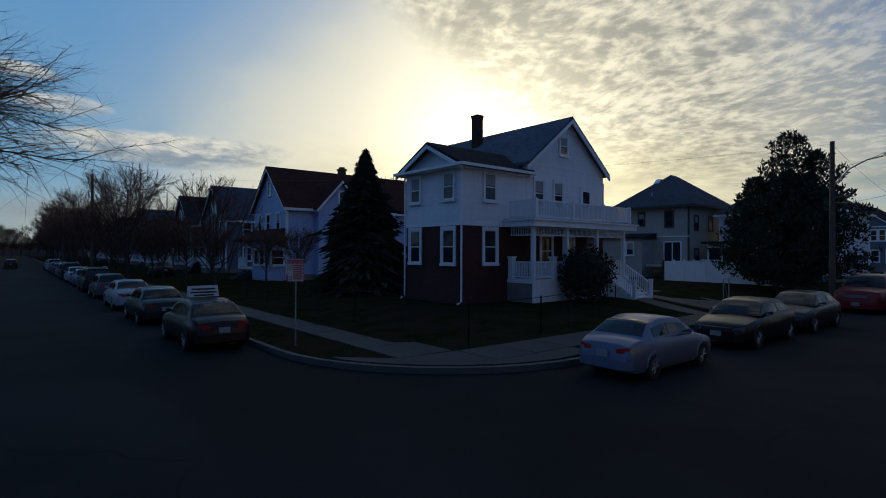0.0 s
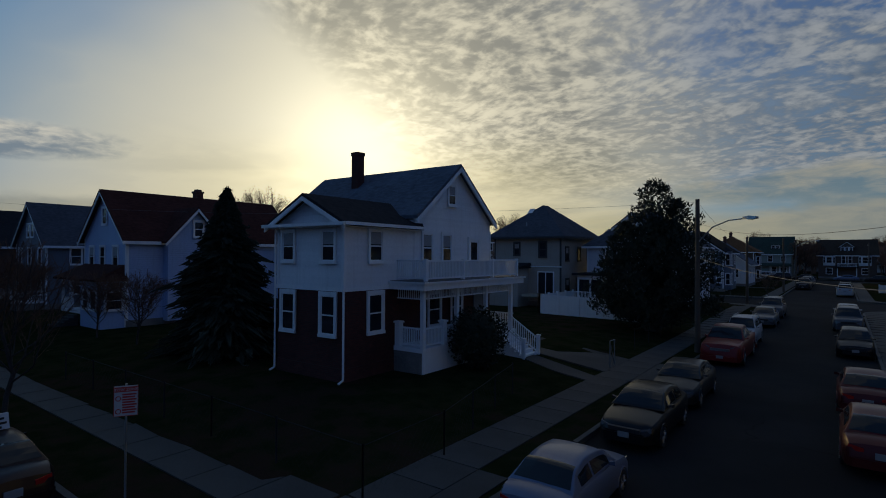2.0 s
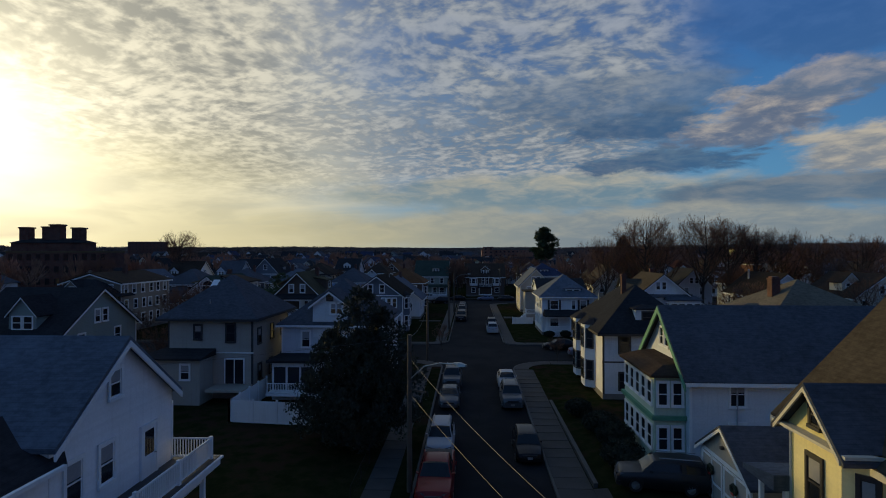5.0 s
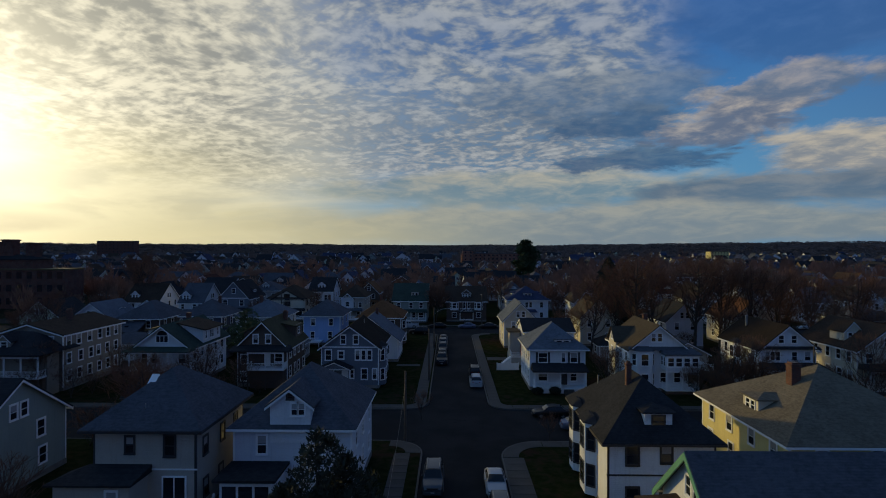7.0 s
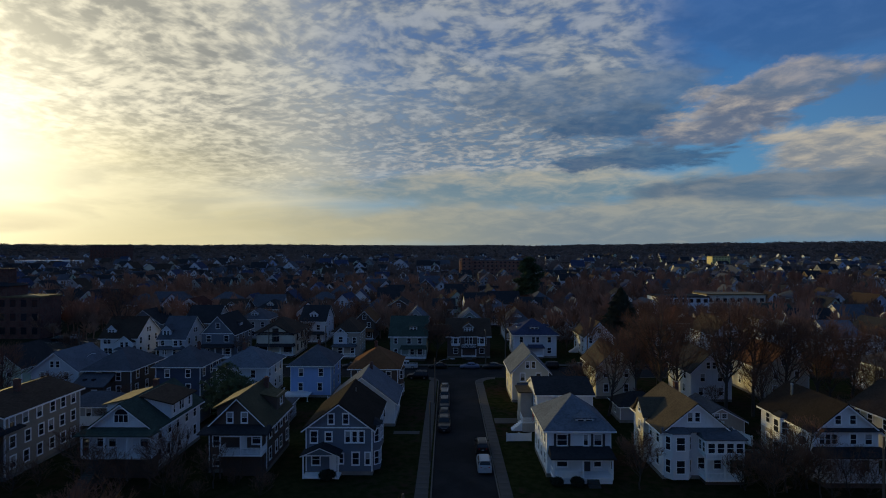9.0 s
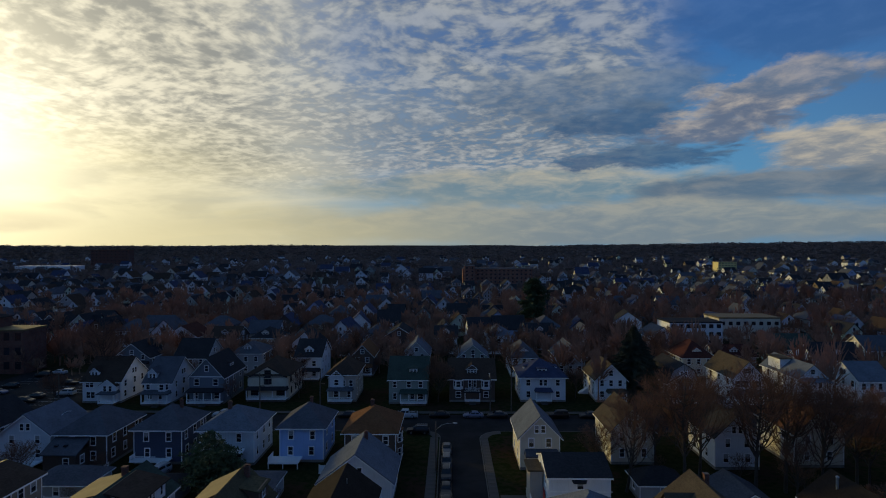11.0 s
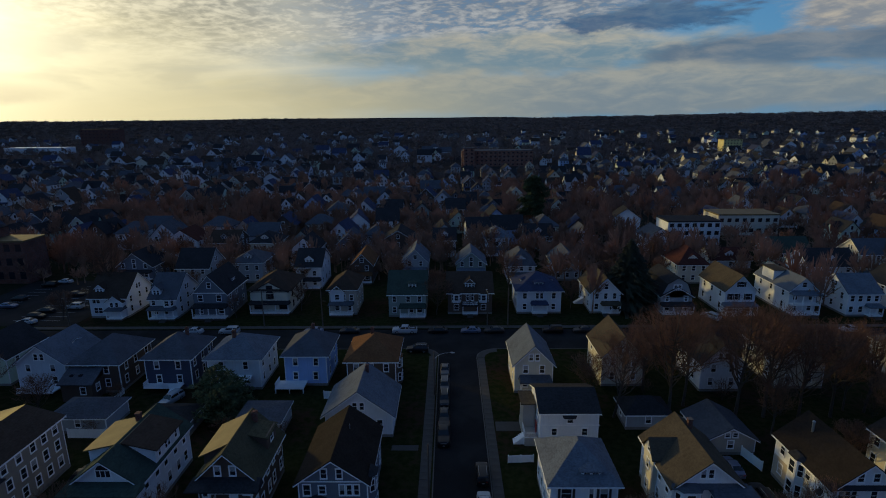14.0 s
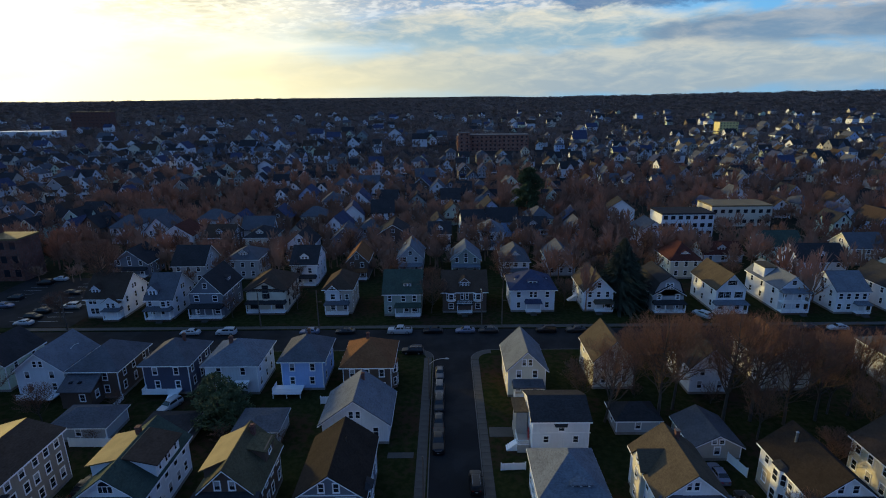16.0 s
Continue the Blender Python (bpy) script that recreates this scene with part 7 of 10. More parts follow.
h = row_house("dark brown house with white bays and a central balcony", -7.2, 3.9, 160.2, 12.0, 5.8, 3.6, "gable", "brown", "brown", "x", ((-3.4, 1.2, 1.1, 1.3), (3.4, 1.2, 1.1, 1.3), (-0.6, 3.7, 0.6, 1.9), (0.6, 3.7, 0.6, 1.9)), "")
dormer(h, (0.0, -4.6, 6.5), 0, 2.7, 1.3, 2.8, 1.1, WALLS["brown"], ROOFS["brown"], wins=3, ww=0.5)
for u in (-3.4, 3.4):
    bay(h, "F", 11.1, 12.0, u, 2.4, 0.7, 3.2, 5.6, WALLS["white"], ROOFS["brown"], WHITE, floors=1)
front_porch(h, -1.9, 1.9, 1.6, 2.7, "dark", posts=2, rail=False, steps=0.0)
part("balcony_railing", railing(-1.9, -7.5, 1.9, -7.5, 2.95, 0.85, 0.22, 0.05), WHITE, h)
h = row_house("white house with a navy hip roof and three dormers", 10.2, 21.2, 160.4, 11.0, 5.9, 3.6, "hip", "pale", "navy", "y", ((-3.6, 4.0, 0.9, 1.4), (3.6, 4.0, 0.9, 1.4), (-0.5, 4.0, 0.7, 1.4), (0.6, 4.0, 0.7, 1.4), (-3.6, 1.2, 0.9, 1.4), (3.6, 1.2, 0.9, 1.4)), "L", over=0.6)
dormer(h, (0.0, -4.0, 6.5), 0, 2.4, 1.3, 2.8, 0.35, WALLS["white"], ROOFS["navy"], wins=2, hip=True, ww=0.7)
dormer(h, (-4.2, 0.0, 6.4), -90, 2.2, 1.3, 2.6, 0.35, WALLS["white"], ROOFS["navy"], wins=1, hip=True, ww=0.7)
dormer(h, (4.2, 0.0, 6.4), 90, 2.2, 1.3, 2.6, 0.35, WALLS["white"], ROOFS["navy"], wins=1, hip=True, ww=0.7)
front_porch(h, -1.9, 1.9, 1.6, 2.8, "navy", posts=2, rail=False, steps=0.0)
h = row_house("white front-gabled house with a tan roof and small entry porch", 28.6, 36.0, 160.4, 12.0, 5.6, 3.7, "gable", "white", "tan", "y", ((0.0, 6.4, 0.9, 1.3), (-2.2, 3.9, 0.8, 1.4), (0.0, 3.9, 0.8, 1.4), (2.2, 3.9, 0.8, 1.4), (-2.2, 1.2, 0.9, 1.4), (2.6, 1.2, 0.9, 1.4)), "L")
front_porch(h, -1.0, 3.4, 1.6, 2.6, "tan", posts=3, steps=-0.2)
part("side_stair", stair_solid(-3.72, -0.3, 1.0, 2.4, 1.6, 0.0, 8), WHITE, h, "white side steps with a landing")
h = row_house("blue-grey gambrel house with a wide porch", 45.7, 53.4, 159.4, 12.5, 4.9, 2.3, "gable", "grey", "dark", "y", ((-2.4, 3.5, 0.8, 1.2), (2.4, 3.5, 0.8, 1.2), (-0.5, 6.6, 0.6, 1.2), (0.5, 6.6, 0.6, 1.2), (-2.2, 1.2, 1.0, 1.3), (2.2, 1.2, 1.0, 1.3)), "")
gam = ((-4.1, 4.6), (-2.6, 8.1), (0.0, 9.7), (2.6, 8.1), (4.1, 4.6))
part("gambrel", MB().solid([(x * 0.93, -6.25, z - 0.15) for x, z in gam], [(x * 0.93, 6.25, z - 0.15) for x, z in gam]), WALLS["grey"], h)
gr = MB()
for (xa, za), (xb, zb) in zip(gam, gam[1:]):
    gr.slab([(xa, -6.6, za), (xb, -6.6, zb), (xb, 6.6, zb), (xa, 6.6, za)], 0.15)
part("gambrel_roof", gr, ROOFS["dark"], h)
for u in (-0.6, 0.6):
    plain_window(h, (u, -6.26, 6.3), 0, 0.7, 1.3)
for u in (-2.2, 2.2):
    plain_window(h, (u, -6.26, 3.6), 0, 0.8, 1.2)
front_porch(h, -3.8, 3.8, 1.8, 2.7, "dark", posts=4)
h = row_house("white gabled house with black shutters and a deep porch", 60.9, 68.2, 158.4, 13.5, 6.6, 3.7, "gable", "white", "tan", "y", ((0.0, 7.5, 1.4, 1.2), (-2.3, 4.2, 0.9, 1.5), (-0.9, 4.2, 0.9, 1.5), (1.9, 4.2, 1.2, 1.5), (-2.2, 1.2, 1.0, 1.4), (2.0, 1.2, 1.0, 1.4)), "L")
for u, z in ((-2.95, 4.2), (-1.6, 4.2), (-0.25, 4.2), (1.1, 4.2), (2.7, 4.2), (-0.9, 7.5), (0.9, 7.5)):
    part("shutter", MB().box(u - 0.18, u + 0.18, -6.83, -6.752, z, z + (1.5 if z < 7 else 1.2)), BLACKTRIM, h, "black louvred shutter")
front_porch(h, -4.2, 3.7, 1.8, 2.9, "light", posts=5, steps=2.4)
h = row_house("white gabled house with a two-tier front porch", 76.9, 83.6, 159.0, 15.0, 6.4, 3.0, "gable", "white", "light", "y", ((0.0, 7.2, 1.0, 1.1), (-1.9, 3.9, 0.9, 1.5), (1.9, 3.9, 0.9, 1.5), (-1.8, 1.1, 0.9, 1.5), (1.8, 1.1, 0.9, 1.5)), "L")
front_porch(h, -3.3, 3.3, 2.0, 5.6, "light", posts=4, tiers=2, steps=1.8)
part("side_dormer", MB().box(-3.2, 0.0, 0.0, 5.0, 6.4, 9.3), WALLS["white"], h)
part("side_dormer_roof", MB().box(-3.5, 0.3, -0.3, 5.3, 9.3, 9.5), ROOFS["tan"], h)
h = row_house("long white house with a grey roof and white stair porch", 90.3, 98.2, 157.6, 10.5, 6.0, 3.5, "gable", "white", "light", "x", ((-2.9, 3.9, 0.9, 1.4), (-1.0, 3.9, 0.9, 1.4), (1.0, 3.9, 0.9, 1.4), (2.9, 3.9, 0.9, 1.4), (-2.9, 1.2, 0.9, 1.4), (-0.6, 1.2, 0.9, 1.4)), "L")
front_porch(h, 0.6, 3.9, 1.6, 2.7, "light", posts=3, steps=2.4)
h = row_house("pale grey gabled house with a front porch", 104.2, 112.6, 158.8, 12.0, 6.2, 3.6, "gable", "pale", "dark", "y", ((0.0, 7.0, 0.9, 1.2), (-2.4, 4.0, 0.9, 1.4), (2.4, 4.0, 0.9, 1.4), (-2.4, 1.2, 0.9, 1.4), (2.4, 1.2, 0.9, 1.4)), "L")
front_porch(h, -3.9, 3.9, 1.8, 2.8, "dark", posts=4)

# --- second and third row beyond the far street ---
BACK_ROWS = [
    # label, x0, x1, front y, depth, eave, rise, roof kind, wall, roof, ridge axis, front dormer, porch
    ("slate house with a dark roof behind the car park", -109.5, -98.5, 190.3, 10.0, 4.6, 4.2, "gable", "slate", "dark", "y", 0, 1),
    ("grey house with a broad dark gable roof", -87.5, -78.0, 183.8, 11.0, 5.9, 4.6, "gable", "grey", "dark", "x", 0, 0),
    ("grey hip-roofed house with a roof lantern", -72.8, -63.2, 187.5, 11.0, 6.2, 2.8, "hip", "grey", "grey", "y", 1, 0),
    ("tall white house with a dark gambrel and dormer", -51.4, -44.0, 181.4, 12.0, 6.7, 4.0, "gable", "white", "dark", "x", 1, 1),
    ("dark brown house with a rust gable roof", -36.2, -29.8, 186.5, 11.0, 5.9, 3.2, "gable", "brown", "rust", "y", 0, 1),
    ("grey gabled house with pale roof", -21.2, -13.5, 191.5, 12.0, 5.4, 3.8, "gable", "grey", "light", "y", 0, 1),
    ("teal-grey gabled house with a pale roof", -4.6, 4.3, 190.5, 11.0, 4.9, 3.6, "gable", "sage", "light", "y", 0, 1),
    ("white house with a grey cross-hip roof", 10.6, 18.6, 185.5, 13.0, 5.4, 3.9, "hip", "pale", "grey", "y", 1, 1),
    ("grey house behind bare trees", 24.5, 33.0, 188.0, 11.0, 5.6, 3.4, "gable", "grey", "grey", "y", 0, 0),
    ("cream house with a red-brown hip roof", 60.4, 69.4, 184.6, 11.5, 5.6, 4.4, "hip", "cream", "red", "y", 1, 0),
    ("low pale cottage with a red roof", 77.2, 90.0, 199.5, 9.0, 3.2, 3.0, "gable", "pale", "red", "x", 1, 0),
    ("pale yellow house with green-grey roof", 97.4, 109.1, 199.5, 10.0, 5.6, 4.0, "gable", "green", "green", "x", 0, 0),
    ("white sunlit house with a dark roof and gabled dormer", 97.0, 111.0, 182.6, 10.5, 5.8, 4.0, "gable", "white", "dark", "x", 1, 0),
    ("white sunlit house with a dark roof", 119.0, 131.0, 170.5, 11.0, 6.1, 4.0, "gable", "white", "dark", "x", 1, 0),
    ("pale yellow gabled house among trees", 122.0, 133.0, 196.0, 10.0, 5.8, 3.8, "gable", "cream", "grey", "x", 0, 0),
    ("white gabled house with a red-brown roof", -109.0, -97.5, 218.9, 11.0, 6.0, 3.8, "gable", "white", "red", "y", 0, 1),
    ("brown house with white window frames", -92.0, -82.0, 216.0, 11.0, 6.0, 3.4, "gable", "brown", "brown", "x", 1, 1),
    ("cream house with a dark hip roof", -76.5, -66.5, 213.0, 11.0, 6.4, 3.2, "hip", "cream", "dark", "y", 1, 1),
    ("white gabled house with a dark roof", -60.0, -51.0, 206.0, 11.0, 5.8, 3.8, "gable", "white", "dark", "y", 0, 1),
    ("navy-grey house with a grey roof", -46.0, -38.0, 214.0, 11.0, 6.0, 3.6, "gable", "slate", "grey", "y", 0, 1),
    ("dark shingled house with many white windows", -31.1, -19.1, 217.0, 12.0, 6.2, 3.6, "gable", "brown", "dark", "y", 0, 1),
    ("white house with a dark roof and porch", -12.4, -4.6, 217.5, 11.0, 6.2, 3.2, "gable", "white", "dark", "x", 1, 1),
    ("white two-tier porch house", 5.8, 14.3, 217.5, 11.0, 6.6, 3.2, "hip", "white", "light", "y", 1, 1),
    ("grey house with a dark roof", 20.8, 31.4, 225.0, 10.0, 5.8, 3.6, "gable", "grey", "dark", "x", 1, 1),
    ("pale gabled house with a front porch", 38.1, 47.1, 223.0, 11.0, 5.4, 3.8, "gable", "pale", "grey", "y", 0, 1),
    ("white house with an upper porch", 63.4, 73.7, 219.0, 11.0, 6.2, 3.2, "gable", "white", "grey", "y", 0, 1),
]
for lab, x0, x1, yf, d, ev, ri, kind, wl, rf, ax, do, po in BACK_ROWS:
    w = x1 - x0
    n = 3 if w > 8 else 2
    rows = [((i - (n - 1) / 2) * w / (n + 0.2), z, 0.95, 1.4) for i in range(n) for z in ((1.2, 4.0) if ev > 4 else (1.2,))]
    if kind == "gable" and ax == "y":
        rows.append((0.0, ev + ri * 0.2, 1.0, 1.2))
    h = row_house(lab, x0, x1, yf, d, ev, ri, kind, wl, rf, ax, rows, "L" if x0 > 20 else ("R" if x1 < -30 else ""))
    if do:
        dormer(h, (0.0, -d / 2 + 1.4, ev + 0.5), 0, 2.4, 1.5, 3.0, 0.9, WALLS[wl], ROOFS[rf], wins=2, ww=0.6)
    if po:
        front_porch(h, -w / 2 + 0.2, w / 2 - 0.3, 1.8, 2.8, rf, posts=3, rail=w > 8)

# --- houses along the main street, beyond the corner house ---
h = house("blue clapboard house with a maroon roof and white trim", -49.1, -41.8, 17.8, 31.5, 6.2, 3.35, "gable", WALLS["blue"], ROOFS["red"], cols=(0, 0, 2, 2), over=0.4, attic=0)
put_windows(h, "F", ((0.0, 7.2, 0.7, 1.15), (-2.2, 4.1, 0.8, 1.45), (-0.3, 4.1, 0.8, 1.45), (1.9, 4.1, 0.8, 1.45)))
part("cross_gable", MB().solid([(4.35, y, z) for y, z in ((-4.4, 0.3), (-0.4, 0.3), (-0.4, 6.1), (-2.4, 8.35), (-4.4, 6.1))], [(0, y, z) for y, z in ((-4.4, 0.3), (-0.4, 0.3), (-0.4, 6.1), (-2.4, 8.35), (-4.4, 6.1))]), WALLS["blue"], h)
cross = MB()
for sg in (-1, 1):
    cross.slab([(4.75, -2.4, 8.55), (0.0, -2.4, 8.55), (0.0, -2.4 + sg * 2.35, 5.95), (4.75, -2.4 + sg * 2.35, 5.95)], 0.14)
part("cross_roof", cross, ROOFS["red"], h)
for sg in (-1, 1):
    part("rake_board", MB().solid([(4.70, -2.4, 8.18), (4.70, -2.4 + sg * 2.35, 5.58), (4.70, -2.4 + sg * 2.35, 5.80), (4.70, -2.4, 8.40)], [(4.78, -2.4, 8.18), (4.78, -2.4 + sg * 2.35, 5.58), (4.78, -2.4 + sg * 2.35, 5.80), (4.78, -2.4, 8.40)]), WHITE, h)
window(h, (4.36, -2.2, 6.35), 90, 0.65, 1.1)
window(h, (4.36, -3.1, 1.9), 90, 0.8, 1.5)
window(h, (4.36, -2.2, 0.35), 90, 0.9, 0.5, blind=False)
part("downspout", MB().tube((3.72, -6.95, 0.1), (3.72, -6.95, 6.1), 0.05, 0.05, 8), WHITE, h, "white downspout")
part("porch_room", MB().box(0.2, 3.6, -8.4, -6.86, 0.0, 3.2), WALLS["blue"], h, "blue enclosed porch with paired windows")
part("porch_roof", MB().solid([(-3.9, -8.8, 3.2), (3.95, -8.8, 3.2), (3.95, -6.86, 3.2), (-3.9, -6.86, 3.2)], [(-3.9, -8.8, 3.34), (3.95, -8.8, 3.34), (3.4, -6.86, 4.3), (-3.5, -6.86, 4.3)]), ROOFS["red"], h)
for x in (1.2, 2.5):
    window(h, (x, -8.42, 1.3), 0, 0.9, 1.2)
window(h, (3.61, -7.6, 1.3), 90, 1.0, 1.2)
part("front_door", MB().box(-1.4, -0.5, -6.92, -6.852, 1.0, 3.05), WHITE, h, "white front door")
part("porch", MB().box(-3.5, 0.19, -8.4, -6.86, 0.85, 1.0), WHITE, h)
for x in (-3.4, -1.6):
    part("porch_post", MB().box(x - 0.08, x + 0.08, -8.38, -8.22, 1.0, 3.2), WHITE, h)
put_steps(h, -0.8, -8.41, 0.9)
part("porch_railing", railing(-3.4, -8.3, -1.6, -8.3, 1.0), WHITE, h)
part("foundation_vent", MB().box(3.69, 3.72, 3.0, 3.9, 0.2, 0.45), BLACKTRIM, h)
chimney(h, -1.0, 0.6, 8.4, 10.4, 0.6)
for i, (wl, rf, kd) in enumerate((("slate", "grey", "gable"), ("brown", "dark", "gable"), ("tan", "dark", "hip"), ("brown", "grey", "gable"), ("grey", "dark", "hip"), ("slate", "grey", "gable"), ("grey", "dark", "gable"), ("tan", "brown", "hip"))):
    x = -68.0 - 14.6 * i
    h = house("frame house on the main street in deep shade", x, x + 8.4, 18.4, 31.0, 6.0, 3.7, kd, WALLS[wl], ROOFS[rf], cols=(3, 3, 0, 0), deep=i < 3, corner=i < 3)
    porch(h, "F", 8.4, 12.6, -3.9, 3.9, 2.0, 3.0, 0.8, posts=4, steps=0.0, roof=ROOFS[rf])

# ---- cars ----
def loft(mb, rings):
    k = len(rings[0])
    i = len(mb.v)
    for r in rings:
        mb.v += [tuple(p) for p in r]
    for j in range(len(rings) - 1):
        for s in range(k):
            u = (s + 1) % k
            mb.f.append((i + j * k + s, i + j * k + u, i + (j + 1) * k + u, i + (j + 1) * k + s))
    mb.f.append(tuple(range(i + k - 1, i - 1, -1)))
    e = i + (len(rings) - 1) * k
    mb.f.append(tuple(range(e, e + k)))


CAR_KINDS = {
    # length, width, ground clearance, stations of (y, half width, belt height), cabin (y, half width, z) base and roof, wheel radius
    "sedan": dict(L=4.55, W=1.74, roof=1.45, st=[(-2.27, .62, .62), (-2.2, .74, .86), (-1.9, .82, .98), (-1.2, .87, .99), (0.2, .87, .95), (0.95, .86, .93), (1.6, .84, .84), (2.05, .76, .74), (2.27, .58, .56)], cab=(-1.72, 1.0, -1.0, 0.25), wh=(-1.3, 1.32), r=.32),
    "suv": dict(L=4.6, W=1.82, roof=1.74, st=[(-2.3, .72, .80), (-2.26, .82, 1.10), (-1.9, .89, 1.14), (0.2, .91, 1.10), (0.9, .90, 1.08), (1.6, .88, 1.02), (2.1, .82, .94), (2.3, .68, .72)], cab=(-2.22, 1.05, -1.95, 0.25), wh=(-1.35, 1.38), r=.36),
    "pickup": dict(L=5.7, W=2.0, roof=1.88, st=[(-2.85, .90, .95), (-2.8, .96, 1.22), (-1.0, .99, 1.24), (0.4, 1.0, 1.22), (1.2, .99, 1.22), (2.2, .96, 1.16), (2.7, .92, 1.08), (2.85, .80, .80)], cab=(-1.0, 1.35, -0.85, 0.55), wh=(-1.75, 1.75), r=.40),
    "hatch": dict(L=4.1, W=1.72, roof=1.52, st=[(-2.05, .68, .70), (-2.0, .80, .98), (-1.5, .85, 1.0), (0.2, .86, .97), (0.9, .85, .94), (1.5, .82, .86), (1.95, .74, .72), (2.05, .58, .56)], cab=(-1.95, 1.0, -1.6, 0.2), wh=(-1.25, 1.27), r=.31),
}
CAR_MESH = {}


def car_parts(kind, paint):
    key = (kind, paint)
    if key in CAR_MESH:
        return CAR_MESH[key]
    c = CAR_KINDS[kind]
    P = PAINTS[paint]
    out = {}
    b = MB()
    rings = []
    fine = []
    for k in range(len(c["st"]) - 1):
        p = [Vector(c["st"][max(0, min(len(c["st"]) - 1, k + o))]) for o in (-1, 0, 1, 2)]
        for f in (0.0, 0.33, 0.67):
            v = 0.5 * (2 * p[1] + (p[2] - p[0]) * f + (2 * p[0] - 5 * p[1] + 4 * p[2] - p[3]) * f * f + (3 * p[1] - p[0] - 3 * p[2] + p[3]) * f ** 3)
            fine.append((p[1].x + (p[2].x - p[1].x) * f, v.y, v.z))
    for y, hw, zt in fine + [c["st"][-1]]:
        zb = 0.20 if abs(y) < c["L"] / 2 - 0.25 else 0.30
        zm = (zb + zt) / 2 + 0.05
        prof = [(hw * 0.90, zb), (hw, zb + 0.12), (hw * 1.01, zm), (hw * 0.985, zt - 0.12), (hw * 0.90, zt - 0.02), (hw * 0.55, zt + 0.015), (0, zt + 0.03)]
        ring = [(x, y, z) for x, z in prof] + [(-x, y, z) for x, z in reversed(prof[:-1])]
        rings.append(ring)
    loft(b, rings)
    # wheel arch lips
    for wy in c["wh"]:
        for sg in (-1, 1):
            for k in range(8):
                t, u = math.pi * k / 8, math.pi * (k + 1) / 8
                R = c["r"] + 0.05
                b.tube((sg * c["W"] / 2 * 0.985, wy + R * math.cos(t), c["r"] + R * math.sin(t)), (sg * c["W"] / 2 * 0.985, wy + R * math.cos(u), c["r"] + R * math.sin(u)), 0.028, 0.028, 5)
    out["body"] = b.mesh("body", P)
    y0, y1, ry0, ry1 = c["cab"]
    hb, hr = c["W"] / 2 * 0.91, c["W"] / 2 * 0.70
    zb, zr = c["st"][3][2] - 0.03, c["roof"]
    roofline = [(y0, zb), (y0 * 0.35 + ry0 * 0.65, zb + (zr - zb) * 0.72), (ry0, zr - 0.075), (ry0 * 0.6 + ry1 * 0.4, zr - 0.004), (ry1, zr - 0.055), (ry1 * 0.6 + y1 * 0.4, zb + (zr - zb) * 0.66), (y1, zb)]

    def top(u):
        """Height and place of the roofline, u 0 at the rear to 1 at the front."""
        q = u * 6
        k = min(5, int(q))
        p = [Vector((*roofline[max(0, min(6, k + o))], 0)) for o in (-1, 0, 1, 2)]
        f = q - k
        v = 0.5 * (2 * p[1] + (p[2] - p[0]) * f + (2 * p[0] - 5 * p[1] + 4 * p[2] - p[3]) * f * f + (3 * p[1] - p[0] - 3 * p[2] + p[3]) * f ** 3)
        return v.x, max(zb, v.y)

    def skin(u, a):
        """Point of the cabin: a -1 to 1 from belt over the roof to belt."""
        y, z = top(u)
        sg, a = (1 if a >= 0 else -1), abs(a)
        h = z - zb
        k = min(1.0, h / (zr - zb))
        wide = hb + (hr - hb) * k
        edge = min(0.09, h * 0.3)
        if a <= 0.70:
            x, zz = wide * 0.93 * a / 0.70, z - edge * 0.33 * (a / 0.70) ** 3
        elif a <= 0.80:
            f = (a - 0.70) / 0.10
            x, zz = wide * (0.93 + 0.07 * f), z - edge * (0.33 + 0.67 * f * f)
        else:
            f = (a - 0.80) / 0.20
            x, zz = wide + (hb - wide) * f, (z - edge) * (1 - f) + zb * f
        return Vector((sg * x, y, zz))
    r = MB()
    across = (-1.0, -0.9, -0.8, -0.76, -0.70, -0.5, -0.25, 0.0, 0.25, 0.5, 0.70, 0.76, 0.8, 0.9, 1.0)
    nu = 18
    r.v = [tuple(skin(i / nu, a)) for i in range(nu + 1) for a in across]
    ka = len(across)
    r.f = [(i * ka + j, i * ka + j + 1, (i + 1) * ka + j + 1, (i + 1) * ka + j) for i in range(nu) for j in range(ka - 1)]
    out["cabin"] = r.mesh("cabin", P)

    def glazing(name, us, spread):
        """A pane that lies on the cabin; spread(u) gives its two edges across."""
        low, high = [], []
        for u in us:
            a, b = spread(u)
            ring = [a + (b - a) * k / 4 for k in range(5)]
            for q in ring:
                p, e = skin(u, q), 0.01
                n0 = (skin(min(1, u + e), q) - skin(max(0, u - e), q)).cross(skin(u, q + 0.02) - skin(u, q - 0.02))
                n0 = n0.normalized() if n0.length > 1e-9 else Vector((0, 0, 1))
                if n0.dot(p - Vector((0, (y0 + y1) / 2, zb - 0.4))) < 0:
                    n0 = -n0
                high.append(tuple(p + n0 * 0.008))
                low.append(tuple(p - n0 * 0.01))
        mb = MB()
        mb.v = high + low
        m, h0 = len(us), len(high)
        for i in range(m - 1):
            for k in range(4):
                mb.f.append((i * 5 + k, i * 5 + k + 1, (i + 1) * 5 + k + 1, (i + 1) * 5 + k))
        rim = [k for k in range(5)] + [i * 5 + 4 for i in range(1, m)] + [(m - 1) * 5 + k for k in (3, 2, 1, 0)] + [i * 5 for i in range(m - 2, 0, -1)]
        for a, b in zip(rim, rim[1:] + rim[:1]):
            mb.f.append((a, b, b + h0, a + h0))
        return mb.mesh(name, CARGLASS)
